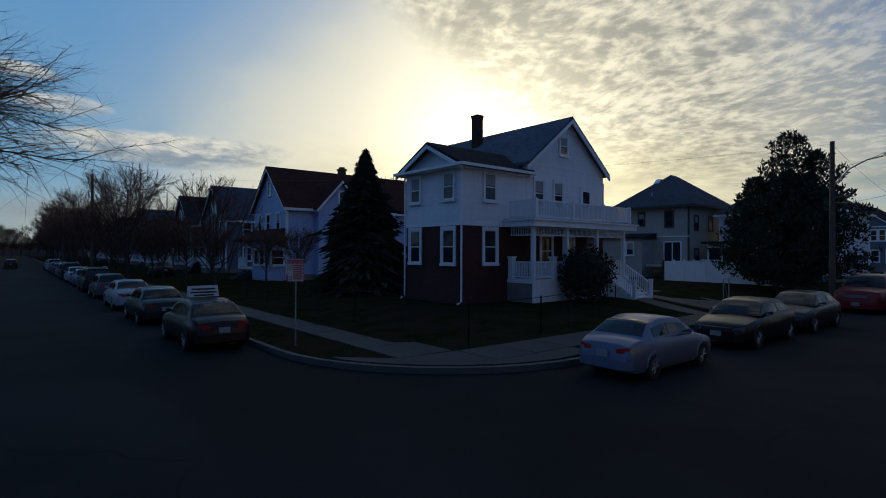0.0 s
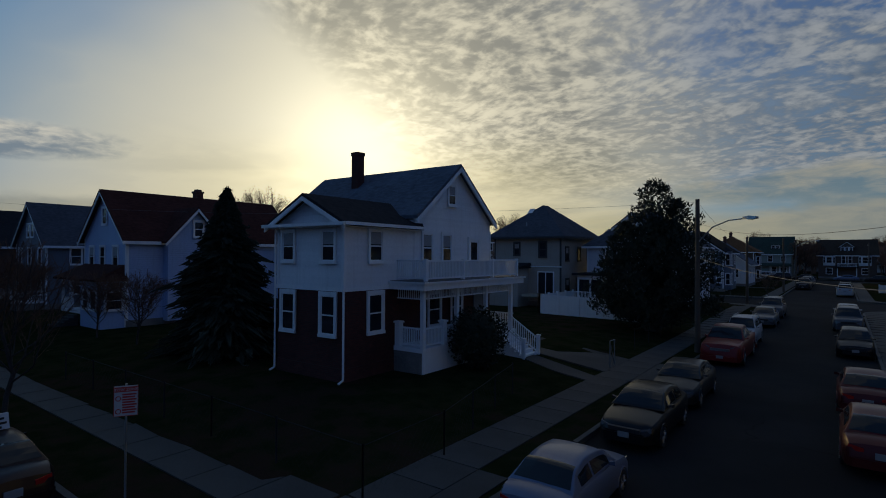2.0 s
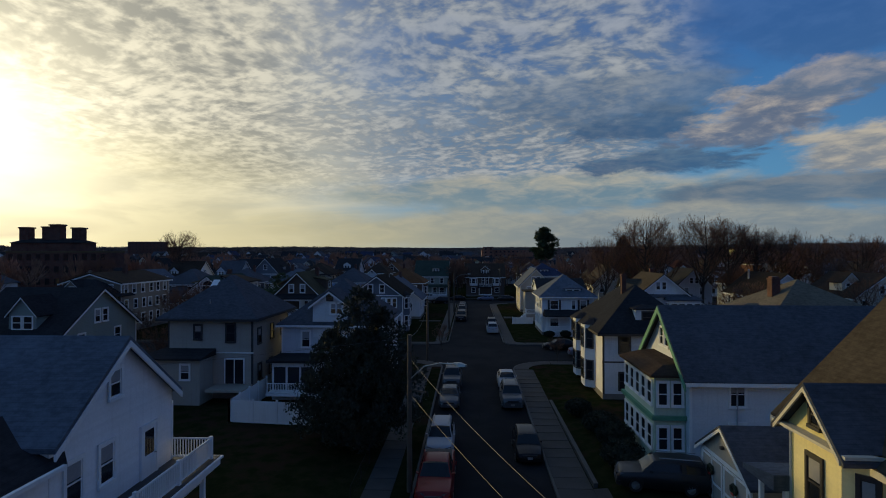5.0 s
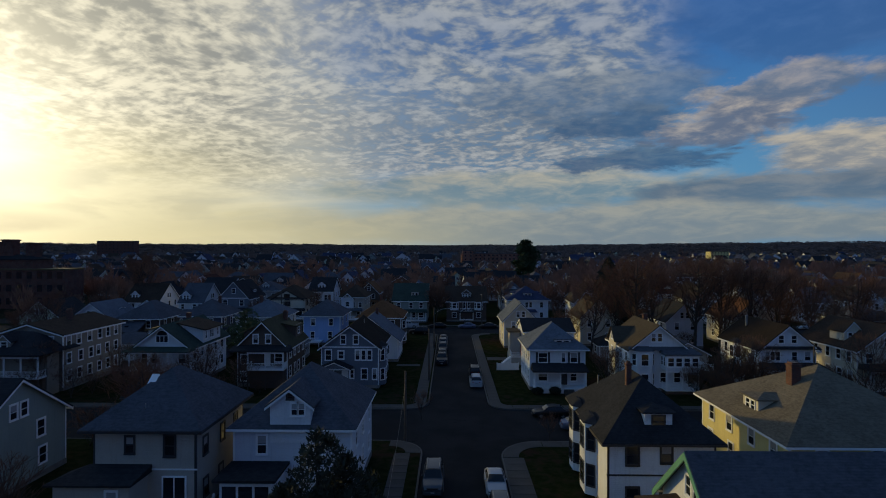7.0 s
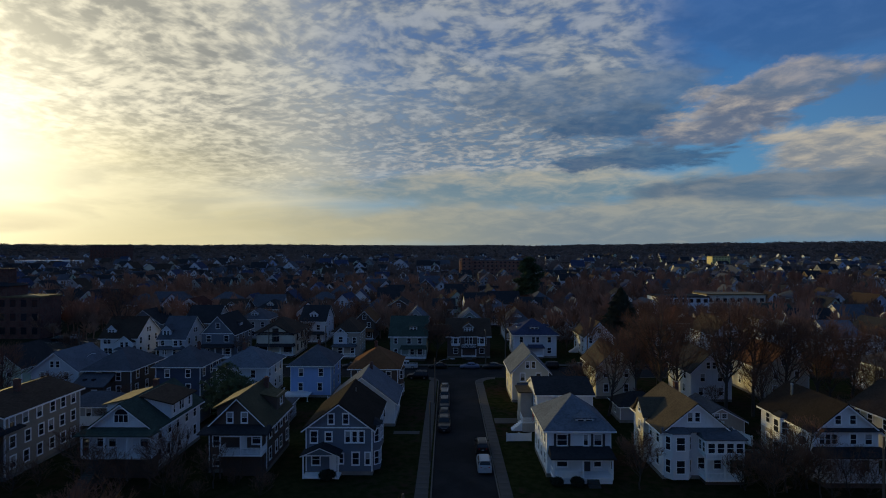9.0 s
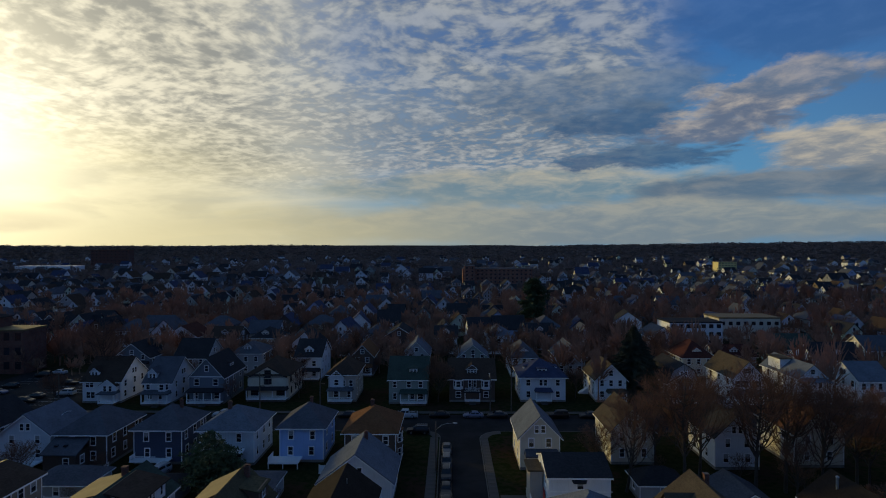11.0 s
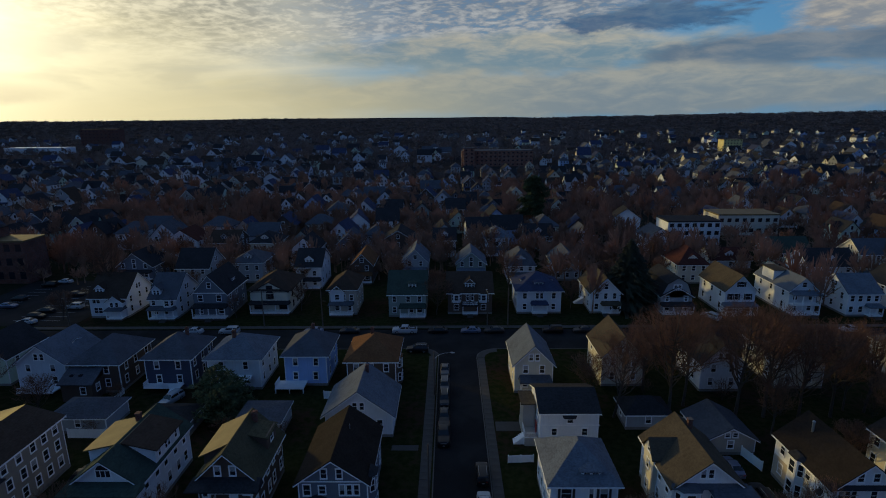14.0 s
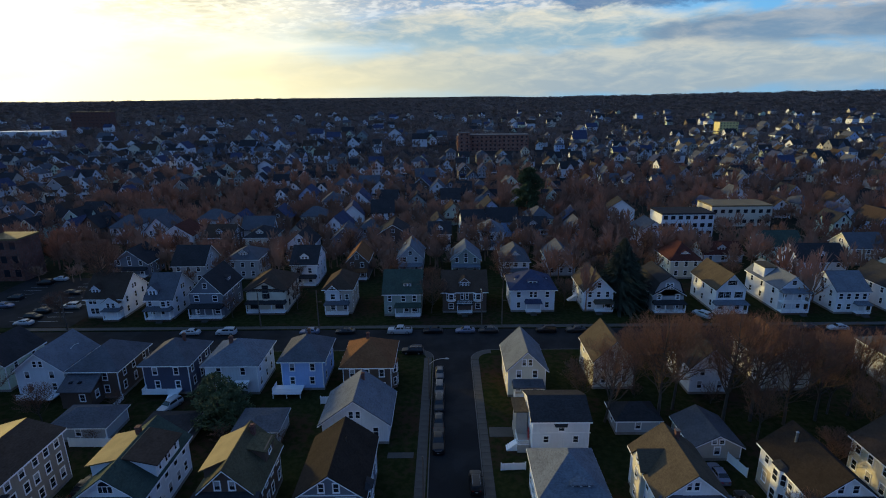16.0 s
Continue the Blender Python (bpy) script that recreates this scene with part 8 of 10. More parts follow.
    span = lambda a, b, k=6: [a + (b - a) * i / k for i in range(k + 1)]
    out["windscreen"] = glazing("windscreen", span(0.695, 0.97), lambda u: (-0.70, 0.70))
    out["rear_window"] = glazing("rear_window", span(0.05, 0.30), lambda u: (-0.68, 0.68))
    for s in (-1, 1):
        tag = "a" if s < 0 else "b"
        out["rear_side_window" + tag] = glazing("side_window", span(0.20, 0.49), lambda u: (s * 0.835, s * 0.97))
        out["side_window" + tag] = glazing("side_window", span(0.52, 0.83), lambda u: (s * 0.835, s * 0.97))
    if kind in ("suv",):
        for s, tag in ((-1, "a"), (1, "b")):
            out["roof_rail" + tag] = MB().tube((s * hr * 0.85, ry0 + 0.1, zr + 0.03), (s * hr * 0.85, ry1 - 0.1, zr + 0.03), 0.025, 0.025, 5).mesh("roof_rail", STEEL)
    if kind == "pickup":
        bed = MB().box(-0.80, 0.80, -2.72, -1.1, 1.255, 1.27)
        out["load_bed"] = bed.mesh("load_bed", BLACKPLASTIC)
    L2 = c["L"] / 2
    zt0, zt1 = c["st"][0][2], c["st"][-1][2]
    hw0, hw1 = c["st"][0][1], c["st"][-1][1]
    out["rear_bumper"] = MB().solid([(-hw0, -L2 - 0.06, 0.30), (hw0, -L2 - 0.06, 0.30), (hw0 + 0.16, -L2 + 0.12, 0.30), (-hw0 - 0.16, -L2 + 0.12, 0.30)], [(-hw0, -L2 - 0.05, 0.52), (hw0, -L2 - 0.05, 0.52), (hw0 + 0.16, -L2 + 0.12, 0.52), (-hw0 - 0.16, -L2 + 0.12, 0.52)]).mesh("rear_bumper", P)
    out["front_bumper"] = MB().solid([(-hw1, L2 + 0.05, 0.26), (hw1, L2 + 0.05, 0.26), (hw1 + 0.16, L2 - 0.16, 0.26), (-hw1 - 0.16, L2 - 0.16, 0.26)], [(-hw1, L2 + 0.04, 0.50), (hw1, L2 + 0.04, 0.50), (hw1 + 0.16, L2 - 0.16, 0.50), (-hw1 - 0.16, L2 - 0.16, 0.50)]).mesh("front_bumper", P)
    out["grille"] = MB().box(-0.45, 0.45, L2 - 0.12, L2 + 0.03, zt1 - 0.02, zt1 + 0.10).mesh("grille", ALLOY if kind == "pickup" else BLACKPLASTIC)
    out["number_plate"] = MB().box(-0.16, 0.16, -L2 - 0.055, -L2 - 0.02, zt0 - 0.06, zt0 + 0.1).mesh("number_plate", PLATE)
    out["front_plate"] = MB().box(-0.16, 0.16, L2 + 0.03, L2 + 0.055, 0.40, 0.55).mesh("front_plate", PLATE)
    for s, nm in ((-1, "a"), (1, "b")):
        ra, rb = c["st"][1], c["st"][-2]
        for key, part_name, x, z, ends, low, high, mat in (("tail_lamp", "tail_lamp", ra[1], ra[2], (-L2 - 0.012, -L2 + 0.07, -L2 + 0.24), (-0.17, -0.20), (-0.08, -0.03), LAMPRED), ("headlamp", "headlamp", rb[1], rb[2], (L2 - 0.045, L2 - 0.17, L2 - 0.40), (-0.17, -0.16), (-0.10, -0.03), LAMPCLEAR)):
            plan = ((0.52, ends[0], 0), (0.96, ends[1], 1), (0.985, ends[2], 1), (0.52, ends[2], 0))
            out[key + nm] = MB().solid([(s * x * u, y, z + low[e]) for u, y, e in plan], [(s * x * u * 0.985, y, z + high[e]) for u, y, e in plan]).mesh(part_name, mat)
        out["mirror" + nm] = MB().solid([(s * hb, y1 - 0.54, zb + 0.03), (s * (hb + 0.17), y1 - 0.54, zb + 0.03), (s * (hb + 0.15), y1 - 0.45, zb + 0.04), (s * hb, y1 - 0.42, zb + 0.05)], [(s * hb, y1 - 0.54, zb + 0.10), (s * (hb + 0.16), y1 - 0.54, zb + 0.14), (s * (hb + 0.14), y1 - 0.46, zb + 0.12), (s * hb, y1 - 0.43, zb + 0.09)]).mesh("mirror", P)
    t, rim = MB(), MB()
    R = c["r"]
    prof = [(R * 0.62, -0.10), (R * 0.93, -0.105), (R, -0.07), (R, 0.07), (R * 0.93, 0.105), (R * 0.62, 0.10)]
    k = 18
    rings = [[(x, q * math.cos(2 * math.pi * i / k), q * math.sin(2 * math.pi * i / k)) for q, x in prof] for i in range(k)]
    n0 = 0
    for i in range(k):
        a, d = rings[i], rings[(i + 1) % k]
        for j in range(len(prof) - 1):
            t.face(a[j], a[j + 1], d[j + 1], d[j])
    out["_tyre"] = t.mesh("tyre", RUBBER)
    rim.tube((-0.09, 0, 0), (0.075, 0, 0), R * 0.60, R * 0.60, 16)
    for i in range(7):
        q = 2 * math.pi * i / 7
        for sg in (-1, 1):
            rim.tube((sg * 0.085, 0, 0), (sg * 0.095, R * 0.58 * math.cos(q), R * 0.58 * math.sin(q)), 0.03, 0.025, 4)
    out["_rim"] = rim.mesh("rim", ALLOY)
    for nm in ("body", "cabin"):
        for p in out[nm].polygons:
            p.use_smooth = True
        out[nm].set_sharp_from_angle(angle=radians(38))
    CAR_MESH[key] = out
    return out


def car(kind, paint, x, y, rz, label, z=0.0, group="parked cars", name=None):
    """rz 0 points the bonnet along +y."""
    o = thing(name or {"pickup": "pickup_truck", "suv": "suv"}.get(kind, "car"), label, "car", x, y, z + (road_z(x, y) if z < 0.12 else lawn_z(x, y) - 0.1), rz, group)
    c = CAR_KINDS[kind]
    small = ("mirror", "number", "front_p", "headl", "tail", "grille", "roof_rail")
    for nm, me in car_parts(kind, paint).items():
        if nm[0] == "_" or (y > 140 and nm.startswith(small)):
            continue
        clean = me.name.split(".")[0]
        part(clean, me, None, o)
    m = car_parts(kind, paint)
    for wy in c["wh"]:
        for s in (-1, 1):
            w = part("wheel", m["_tyre"], None, o, at=(s * (c["W"] / 2 - 0.10), wy, c["r"]))
            if y < 140:
                part("rim", m["_rim"], None, w)
    return o


taxi = car("sedan", "maroon", -18.75, 5.3, 90, "dark maroon driving-school sedan with a white roof sign by the kerb")
part("roof_sign", MB().solid([(-0.45, -0.2, 1.46), (0.45, -0.2, 1.46), (0.45, 0.12, 1.46), (-0.45, 0.12, 1.46)], [(-0.45, -0.08, 1.80), (0.45, -0.08, 1.80), (0.45, 0.0, 1.80), (-0.45, 0.0, 1.80)]), SIGNWHITE, taxi, "white roof sign with dark lines of writing")
for zz, ww in ((1.70, 0.36), (1.60, 0.40), (1.51, 0.30)):
    yy = -0.21 + (zz - 1.46) * 0.353
    part("writing_bar", MB().box(-ww, ww, yy - 0.006, yy + 0.01, zz - 0.025, zz + 0.025), BLACKPLASTIC, taxi)
car("sedan", "green", -25.9, 5.25, 90, "dark grey-green sedan parked along the kerb")
car("sedan", "white", -32.6, 5.25, 90, "white sedan parked along the kerb")
for i, (k, p) in enumerate((("hatch", "grey"), ("suv", "darkgrey"), ("sedan", "silver"), ("sedan", "white"), ("suv", "black"), ("hatch", "silver"), ("sedan", "darkgrey"), ("sedan", "grey"), ("suv", "white"), ("sedan", "black"))):
    car(k, p, -40.0 - 6.8 * i, 5.25, 90, "car in the long parked row of the main street")
car("sedan", "black", -60.0, 12.2, 90, "dark car on a drive before the houses", 0.15)
car("hatch", "red", -112.0, 0.5, 90, "red car far down the main street")
car("sedan", "silver", -118.0, -2.6, -90, "pale car far down the main street")
car("sedan", "silver", -7.72, 13.15, 0, "silver compact sedan parked at the corner kerb").scale = (0.92, 0.90, 0.95)
car("sedan", "black", -7.85, 19.5, 180, "black sedan parked facing the corner")
car("sedan", "darkgrey", -7.85, 24.7, 180, "dark grey sedan parked behind the black one")
car("pickup", "brightred", -7.8, 34.9, 180, "red pickup truck with a chrome grille at the kerb")
car("suv", "white", -7.9, 41.0, 180, "white suv parked behind the red pickup")
car("sedan", "grey", -7.7, 51.3, 180, "grey sedan parked by the utility pole")
car("suv", "grey", -7.7, 57.6, 180, "grey suv parked near the crossing")
car("sedan", "red", -2.0, 21.2, 0, "dark red sedan parked by the pale pavement")
car("sedan", "red", -2.1, 27.4, 0, "dark red sedan parked by the pale pavement")
car("hatch", "black", -2.2, 40.4, 180, "black hatchback parked facing the corner")
car("suv", "grey", -2.4, 51.5, 180, "silver-grey suv with roof rails at the kerb")
car("sedan", "white", -2.4, 57.2, 180, "white sedan parked near the crossing")
car("suv", "white", -2.4, 91.5, 0, "white suv parked before the white porch house")
car("suv", "black", -2.3, 97.6, 0, "black suv parked before the white porch house")
for y, k, p in ((107.0, "pickup", "black"), (112.3, "sedan", "darkgrey"), (117.6, "suv", "darkgrey"), (122.4, "suv", "grey"), (128.8, "sedan", "grey")):
    car(k, p, -7.7, y, 180, "car parked in the second block's row")
car("sedan", "black", 6.0, 76.6, 90, "black sedan parked along the cross street")
car("sedan", "silver", 8.6, 72.2, -90, "silver sedan waiting at the cross street")
car("suv", "darkgrey", 4.3, 34.3, 80, "dark suv on the drive before the garage", 0.17)
for x, p, k in ((-66.5, "white", "sedan"), (-58.0, "white", "suv"), (-38.4, "silver", "sedan"), (-30.0, "darkgrey", "sedan"), (-17.2, "white", "pickup"), (-9.5, "black", "sedan"), (-1.9, "silver", "sedan"), (3.5, "darkgrey", "sedan"), (17.0, "black", "suv"), (24.0, "darkgrey", "sedan"), (85.0, "white", "sedan"), (78.0, "black", "sedan")):
    car(k, p, x, 148.6, 90, "car parked along the far street")
car("suv", "black", -13.6, 138.0, 90, "dark suv parked at the far crossing", 0.14)
car("sedan", "maroon", -50.5, 138.0, 90, "car parked along the far street", 0.14)
car("suv", "white", -55.6, 117.4, 160, "white suv standing in a back yard", 0.14)
car("sedan", "black", -57.6, 97.2, 0, "dark sedan on a narrow drive between houses", 0.14)
car("suv", "white", 57.0, 156.5, 30, "white suv on a drive", 0.14)
for x, y, k, p, r in ((-110.4, 154.6, "sedan", "white", 90), (-110.8, 158.4, "hatch", "black", -90), (-111.5, 162.3, "sedan", "darkgrey", 90), (-105.9, 165.2, "suv", "white", 90), (-112.6, 175.6, "sedan", "black", -90), (-126.5, 184.2, "suv", "black", 90), (-124.4, 187.6, "sedan", "white", 90), (-124.4, 166.2, "sedan", "silver", -90), (-126.0, 172.0, "hatch", "darkgrey", 90)):
    car(k, p, x, y, r, "car standing in a marked bay of the car park", 0.15)
car("suv", "darkgrey", 33.5, 93.0, 0, "dark suv on a drive between two houses", 0.14)
car("sedan", "silver", 32.6, 99.0, 0, "pale sedan on a drive between two houses", 0.14)


# ---- trees ----
def grow(seed, h, w, limbs, subs, twigs, trunk_r, start=0.25, thin=0.010, lean=0.3, droop=0.0):
    """A bare tree with ascending limbs inside an uneven oval: returns wood and twig builders."""
    rnd = random.Random(seed)
    wood, twig = MB(), MB()
    stem, p = [], Vector((0, 0, -0.15))
    for k in range(9):
        stem.append(p.copy())
        p = p + Vector((rnd.uniform(-lean, lean), rnd.uniform(-lean, lean), h * 0.96 / 8))
    for k in range(8):
        wood.tube(stem[k], stem[k + 1], trunk_r * (1 - k / 8.6), trunk_r * (1 - (k + 1) / 8.6), 7, cap=False)

    def at(f):
        k = min(7, int(f * 8))
        return stem[k].lerp(stem[k + 1], f * 8 - k)
    def inside(q):
        """True within the uneven oval that the crown fills."""
        a = math.atan2(q.y, q.x)
        lump = 1.0 + 0.30 * noise.noise(Vector((1.5 * math.cos(a), 1.5 * math.sin(a), q.z * 5.0 / h + seed)))
        return droop > 0 or (q.x * q.x + q.y * q.y) / (1.10 * w) ** 2 + ((q.z - 0.60 * h) / (0.41 * h)) ** 2 < lump
    for i in range(limbs):
        f = start + (0.80 - start) * ((i + rnd.random()) / limbs)
        a = i * 2.4 + rnd.uniform(-0.5, 0.5)
        R = w * math.sqrt(rnd.uniform(0.05, 1.0)) * rnd.uniform(0.8, 1.08)
        tip = h * (0.50 + 0.48 * math.sqrt(max(0.0, 1 - (R / (1.1 * w)) ** 2))) * rnd.uniform(0.90, 1.0)
        up = max(0.25 * R, tip - h * f) - droop * R * 1.6
        out = Vector((math.cos(a), math.sin(a), 0))
        b = at(f)
        r = trunk_r * 0.42 * (1 - 0.6 * f)
        pts = [b]
        for k in range(1, 5):
            t = k / 4
            pts.append(b + out * R * t ** 0.85 + Vector((rnd.uniform(-1, 1) * R * 0.06, rnd.uniform(-1, 1) * R * 0.06, up * t ** 1.25)))
        for k in range(4):
            wood.tube(pts[k], pts[k + 1], max(thin, r * (1 - k / 4.4)), max(thin, r * (1 - (k + 1) / 4.4)), 5, cap=False)
        for j in range(subs):
            t = 0.22 + 0.78 * (j + rnd.random()) / subs
            k = min(3, int(t * 4))
            q = pts[k].lerp(pts[k + 1], min(1.0, t * 4 - k))
            d = ((pts[k + 1] - pts[k]).normalized() + Vector((rnd.uniform(-1, 1), rnd.uniform(-1, 1), rnd.uniform(-0.35, 0.8) - droop)) * 0.85).normalized()
            L = (0.22 + 0.25 * rnd.random()) * w * (1.25 - 0.6 * t)
            m = q + d * L * 0.5 + Vector((0, 0, 0.05 * L))
            e = m + (d + Vector((rnd.uniform(-0.3, 0.3), rnd.uniform(-0.3, 0.3), 0.25 - droop))).normalized() * L * 0.55
            if not inside(e):
                e = m + (e - m) * 0.35
                if not inside(m):
                    continue
            twig.tube(q, m, max(thin, r * 0.30), thin, 3, cap=False)
            twig.tube(m, e, thin, thin * 0.6, 3, cap=False)
            for _ in range(twigs):
                s = (q.lerp(m, rnd.random()) if rnd.random() < 0.4 else m.lerp(e, rnd.random()))
                o = (d * 0.8 + Vector((rnd.uniform(-1, 1), rnd.uniform(-1, 1), rnd.uniform(-0.6, 1.0) - droop))).normalized() * L * rnd.uniform(0.25, 0.6)
                if not inside(s + o):
                    o = o * 0.4
                c = Vector((rnd.uniform(-1, 1), rnd.uniform(-1, 1), rnd.uniform(-1, 1))).normalized() * thin * 0.8
                twig.face(s - c, s + o, s + c)
    return wood, twig


GARDEN = random.Random(31)
TREES = []
for i, (hh, ww, lm, sb, tw, r, st, th) in enumerate(((10, 4.4, 38, 15, 18, 0.15, 0.20, 0.013), (12, 4.8, 38, 15, 18, 0.17, 0.20, 0.013), (8, 3.4, 26, 11, 12, 0.12, 0.2, 0.013), (14, 4.2, 28, 11, 9, 0.20, 0.28, 0.011), (16, 5.8, 44, 16, 16, 0.24, 0.24, 0.0115), (18, 6.4, 46, 16, 16, 0.27, 0.26, 0.012), (12.5, 10.0, 48, 22, 17, 0.30, 0.22, 0.010), (3.4, 1.9, 26, 8, 8, 0.05, 0.06, 0.010))):
    wood, twig = grow(11 + i, hh, ww, lm, sb, tw, r, st, th, droop=0.25 if i == 6 else 0.0)
    TREES.append((wood.mesh("trunk", BARK), twig.mesh("crown", TWIG)))


def bare_tree(kind, x, y, s=1.0, rz=0.0, label="bare winter tree with fine brown twigs", group="bare street trees", z=0.1):
    o = thing("tree", label, "tree", x, y, z, rz, group)
    o.scale = (s, s, s)
    part("trunk", TREES[kind][0], None, o)
    part("crown", TREES[kind][1], None, o)
    return o


def conifer(seed, height, radius, n, top=0.06, base=0.06, droop=0.25, sprig=0.55, columnar=False, needle=None):
    rnd = random.Random(seed)
    wood, leaf = MB(), MB()
    wood.tube((0, 0, -0.1), (0, 0, height * 0.95), 0.16, 0.02, 7)
    for i in range(n):
        f = rnd.random() ** 0.8
        z = height * (base + (1 - base) * f)
        env = (1 - f) ** 0.9 if not columnar else (1 - f) ** 0.62 * min(1.0, 0.62 + f * 3.0)
        a = rnd.uniform(0, 6.283)
        lump = (0.66 + 0.34 * ((z * 1.15 + 0.6 * math.sin(2 * a)) % 1.0)) * (1.0 + 0.6 * noise.noise(Vector((math.cos(a) * 1.6, math.sin(a) * 1.6, z * 0.55 + seed)))) + 0.30 * noise.noise(Vector((math.cos(a) * 5, math.sin(a) * 5, z * 1.6 + seed)))
        R = radius * (env * rnd.uniform(0.35, 1.0) ** 0.8 * rnd.choice((1.0, 1.0, 1.0, 1.28)) * lump + top)
        out = Vector((math.cos(a), math.sin(a), 0))
        tip = out * R + Vector((0, 0, z - droop * R + (0.5 * R if columnar else 0)))
        k0 = rnd.uniform(0.5, 0.9)
        mid = out * R * k0 + Vector((0, 0, z - droop * R * k0 * 0.8 + (0.3 * R if columnar else 0)))
        side = Vector((-out.y, out.x, 0)) * sprig * rnd.uniform(0.3, 0.6) * (0.5 + 0.5 * env)
        up = Vector((0, 0, sprig * rnd.uniform(0.2, 0.5)))
        leaf.face(mid - side, tip, mid + side)
        leaf.face(mid + up, tip, mid - up * 0.6)
        for k in range(2):
            b = mid.lerp(tip, rnd.uniform(0.3, 0.9))
            e = b + (out * rnd.uniform(0.1, 0.6) + Vector((-out.y, out.x, 0)) * rnd.uniform(-0.8, 0.8) + Vector((0, 0, rnd.uniform(-0.5, 0.3) + (0.5 if columnar else 0)))) * sprig * 0.8
            leaf.face(b + side * 0.35, e, b - side * 0.35)
    return wood.mesh("trunk", BARK), leaf.mesh("crown", needle or NEEDLE)


def evergreen(meshes, x, y, label, s=1.0, rz=0.0, z=0.1, group="evergreens"):
    o = thing("evergreen_tree", label, "tree", x, y, z, rz, group)
    o.scale = (s, s, s)
    part("trunk", meshes[0], None, o)
    part("crown", meshes[1], None, o)
    return o


def tufts(seed, puffs, per, sprig, stems, needle):
    """A crown of many loose tufts of scaly sprays, each given as centre and size, on a few stems."""
    rnd = random.Random(seed)
    wood, leaf = MB(), MB()
    for foot, top, r in stems:
        wood.tube(foot, top, r, r * 0.2, 6)
    for c, size in puffs:
        for i in range(int(per * size * size)):
            d = Vector((rnd.gauss(0, 1), rnd.gauss(0, 1), rnd.gauss(0, 1))).normalized()
            p = c + d * size * rnd.uniform(0.15, 1.0) ** 0.5
            e = (d * 0.6 + Vector((rnd.uniform(-0.6, 0.6), rnd.uniform(-0.6, 0.6), rnd.uniform(0.0, 1.0)))) * sprig
            f = Vector((rnd.uniform(-1, 1), rnd.uniform(-1, 1), rnd.uniform(-1, 1))).normalized() * sprig * rnd.uniform(0.25, 0.5)
            leaf.face(p - f, p + e, p + f)
    return wood.mesh("trunk", BARK), leaf.mesh("crown", needle)


def egg_puffs(seed, lobes, count):
    """Tuft centres over several ragged egg-shaped lobes: x, y, height, radius each."""
    rnd = random.Random(seed)
    out = []
    for x, y, h, r in lobes:
        for i in range(count):
            f = rnd.random() ** 0.9
            a = rnd.uniform(0, 6.283)
            env = math.sqrt(max(0.0, 1 - ((f - 0.30) / (0.34 if f < 0.30 else 0.70)) ** 2)) ** 1.3 * (1.0 if f < 0.30 else 1.0 - 0.35 * (f - 0.30))
            q = r * env * math.sqrt(rnd.uniform(0.05, 1.0)) * (1 + 0.5 * noise.noise(Vector((math.cos(a) * 1.4 + x, math.sin(a) * 1.4, f * 4 + seed))))
            out.append((Vector((x + q * math.cos(a), y + q * math.sin(a), h * (0.07 + 0.90 * f))), rnd.uniform(0.25, 0.62) * (1.0 - 0.40 * f)))
    return out


def pine_puffs(seed, height):
    """Tufts at the ends of uneven tiers of boughs, with gaps between them."""
    rnd = random.Random(seed)
    out, stems = [], [((0, 0, -0.1), (0.2, 0, height), 0.30)]
    for i in range(26):
        f = 0.30 + 0.68 * (i + rnd.random()) / 26
        a = i * 2.4 + rnd.uniform(-0.6, 0.6)
        R = 5.4 * (1.08 - f) ** 0.85 * rnd.uniform(0.5, 1.15)
        tip = Vector((R * math.cos(a), R * math.sin(a), height * f + 0.22 * R))
        stems.append(((0.1, 0, height * f), tuple(tip), 0.06))
        for k in range(7):
            t = rnd.uniform(0.35, 1.05)
            out.append((Vector((0.1, 0, height * f)).lerp(tip, t) + Vector((rnd.uniform(-0.7, 0.7), rnd.uniform(-0.7, 0.7), rnd.uniform(0.0, 0.6))), rnd.uniform(0.5, 0.95)))
    return out, stems


SPRUCE = conifer(3, 10.3, 4.3, 13000, top=0.015, droop=0.22, sprig=0.42, needle=DARKNEEDLE)
ARBOR_STEMS = (((0.2, 0, -0.1), (0, 0, 9.6), 0.16), ((0.4, 0.1, -0.1), (1.9, 0.5, 7.6), 0.11), ((-0.3, 0, -0.1), (-1.9, -0.2, 6.6), 0.11))
ARBOR = tufts(5, egg_puffs(5, ((0.2, 0.0, 10.7, 3.3), (1.7, 0.4, 9.2, 3.0), (-1.6, -0.2, 7.6, 2.9), (0.4, -0.9, 7.8, 3.1)), 290), 300, 0.22, ARBOR_STEMS, DARKNEEDLE)
YARD_PINE = tufts(6, egg_puffs(6, ((0.2, 0.0, 10.4, 3.4), (2.0, 0.5, 8.6, 3.0), (-2.0, -0.4, 8.0, 3.0), (0.3, -1.2, 7.4, 3.0)), 150), 160, 0.34, ARBOR_STEMS, NEEDLE)
puffs, stems = pine_puffs(8, 17.0)
PINE = tufts(8, puffs, 130, 0.5, stems, NEEDLE)
evergreen(SPRUCE, -28.0, 16.9, "tall dark spruce beside the corner house", 0.83)
evergreen(ARBOR, -13.5, 40.4, "broad dark arborvitae before a white fence", 1.0)
evergreen(ARBOR, -84.0, 36.0, "dark evergreen behind the shaded houses", 1.0, 30)
evergreen(PINE, 28.5, 256.0, "tall green pine over the roofs", 1.45).scale = (1.85, 1.85, 1.38)
evergreen(SPRUCE, 39.4, 165.0, "tall dark spruce among the houses", 1.9, 40).scale = (2.3, 2.3, 1.75)
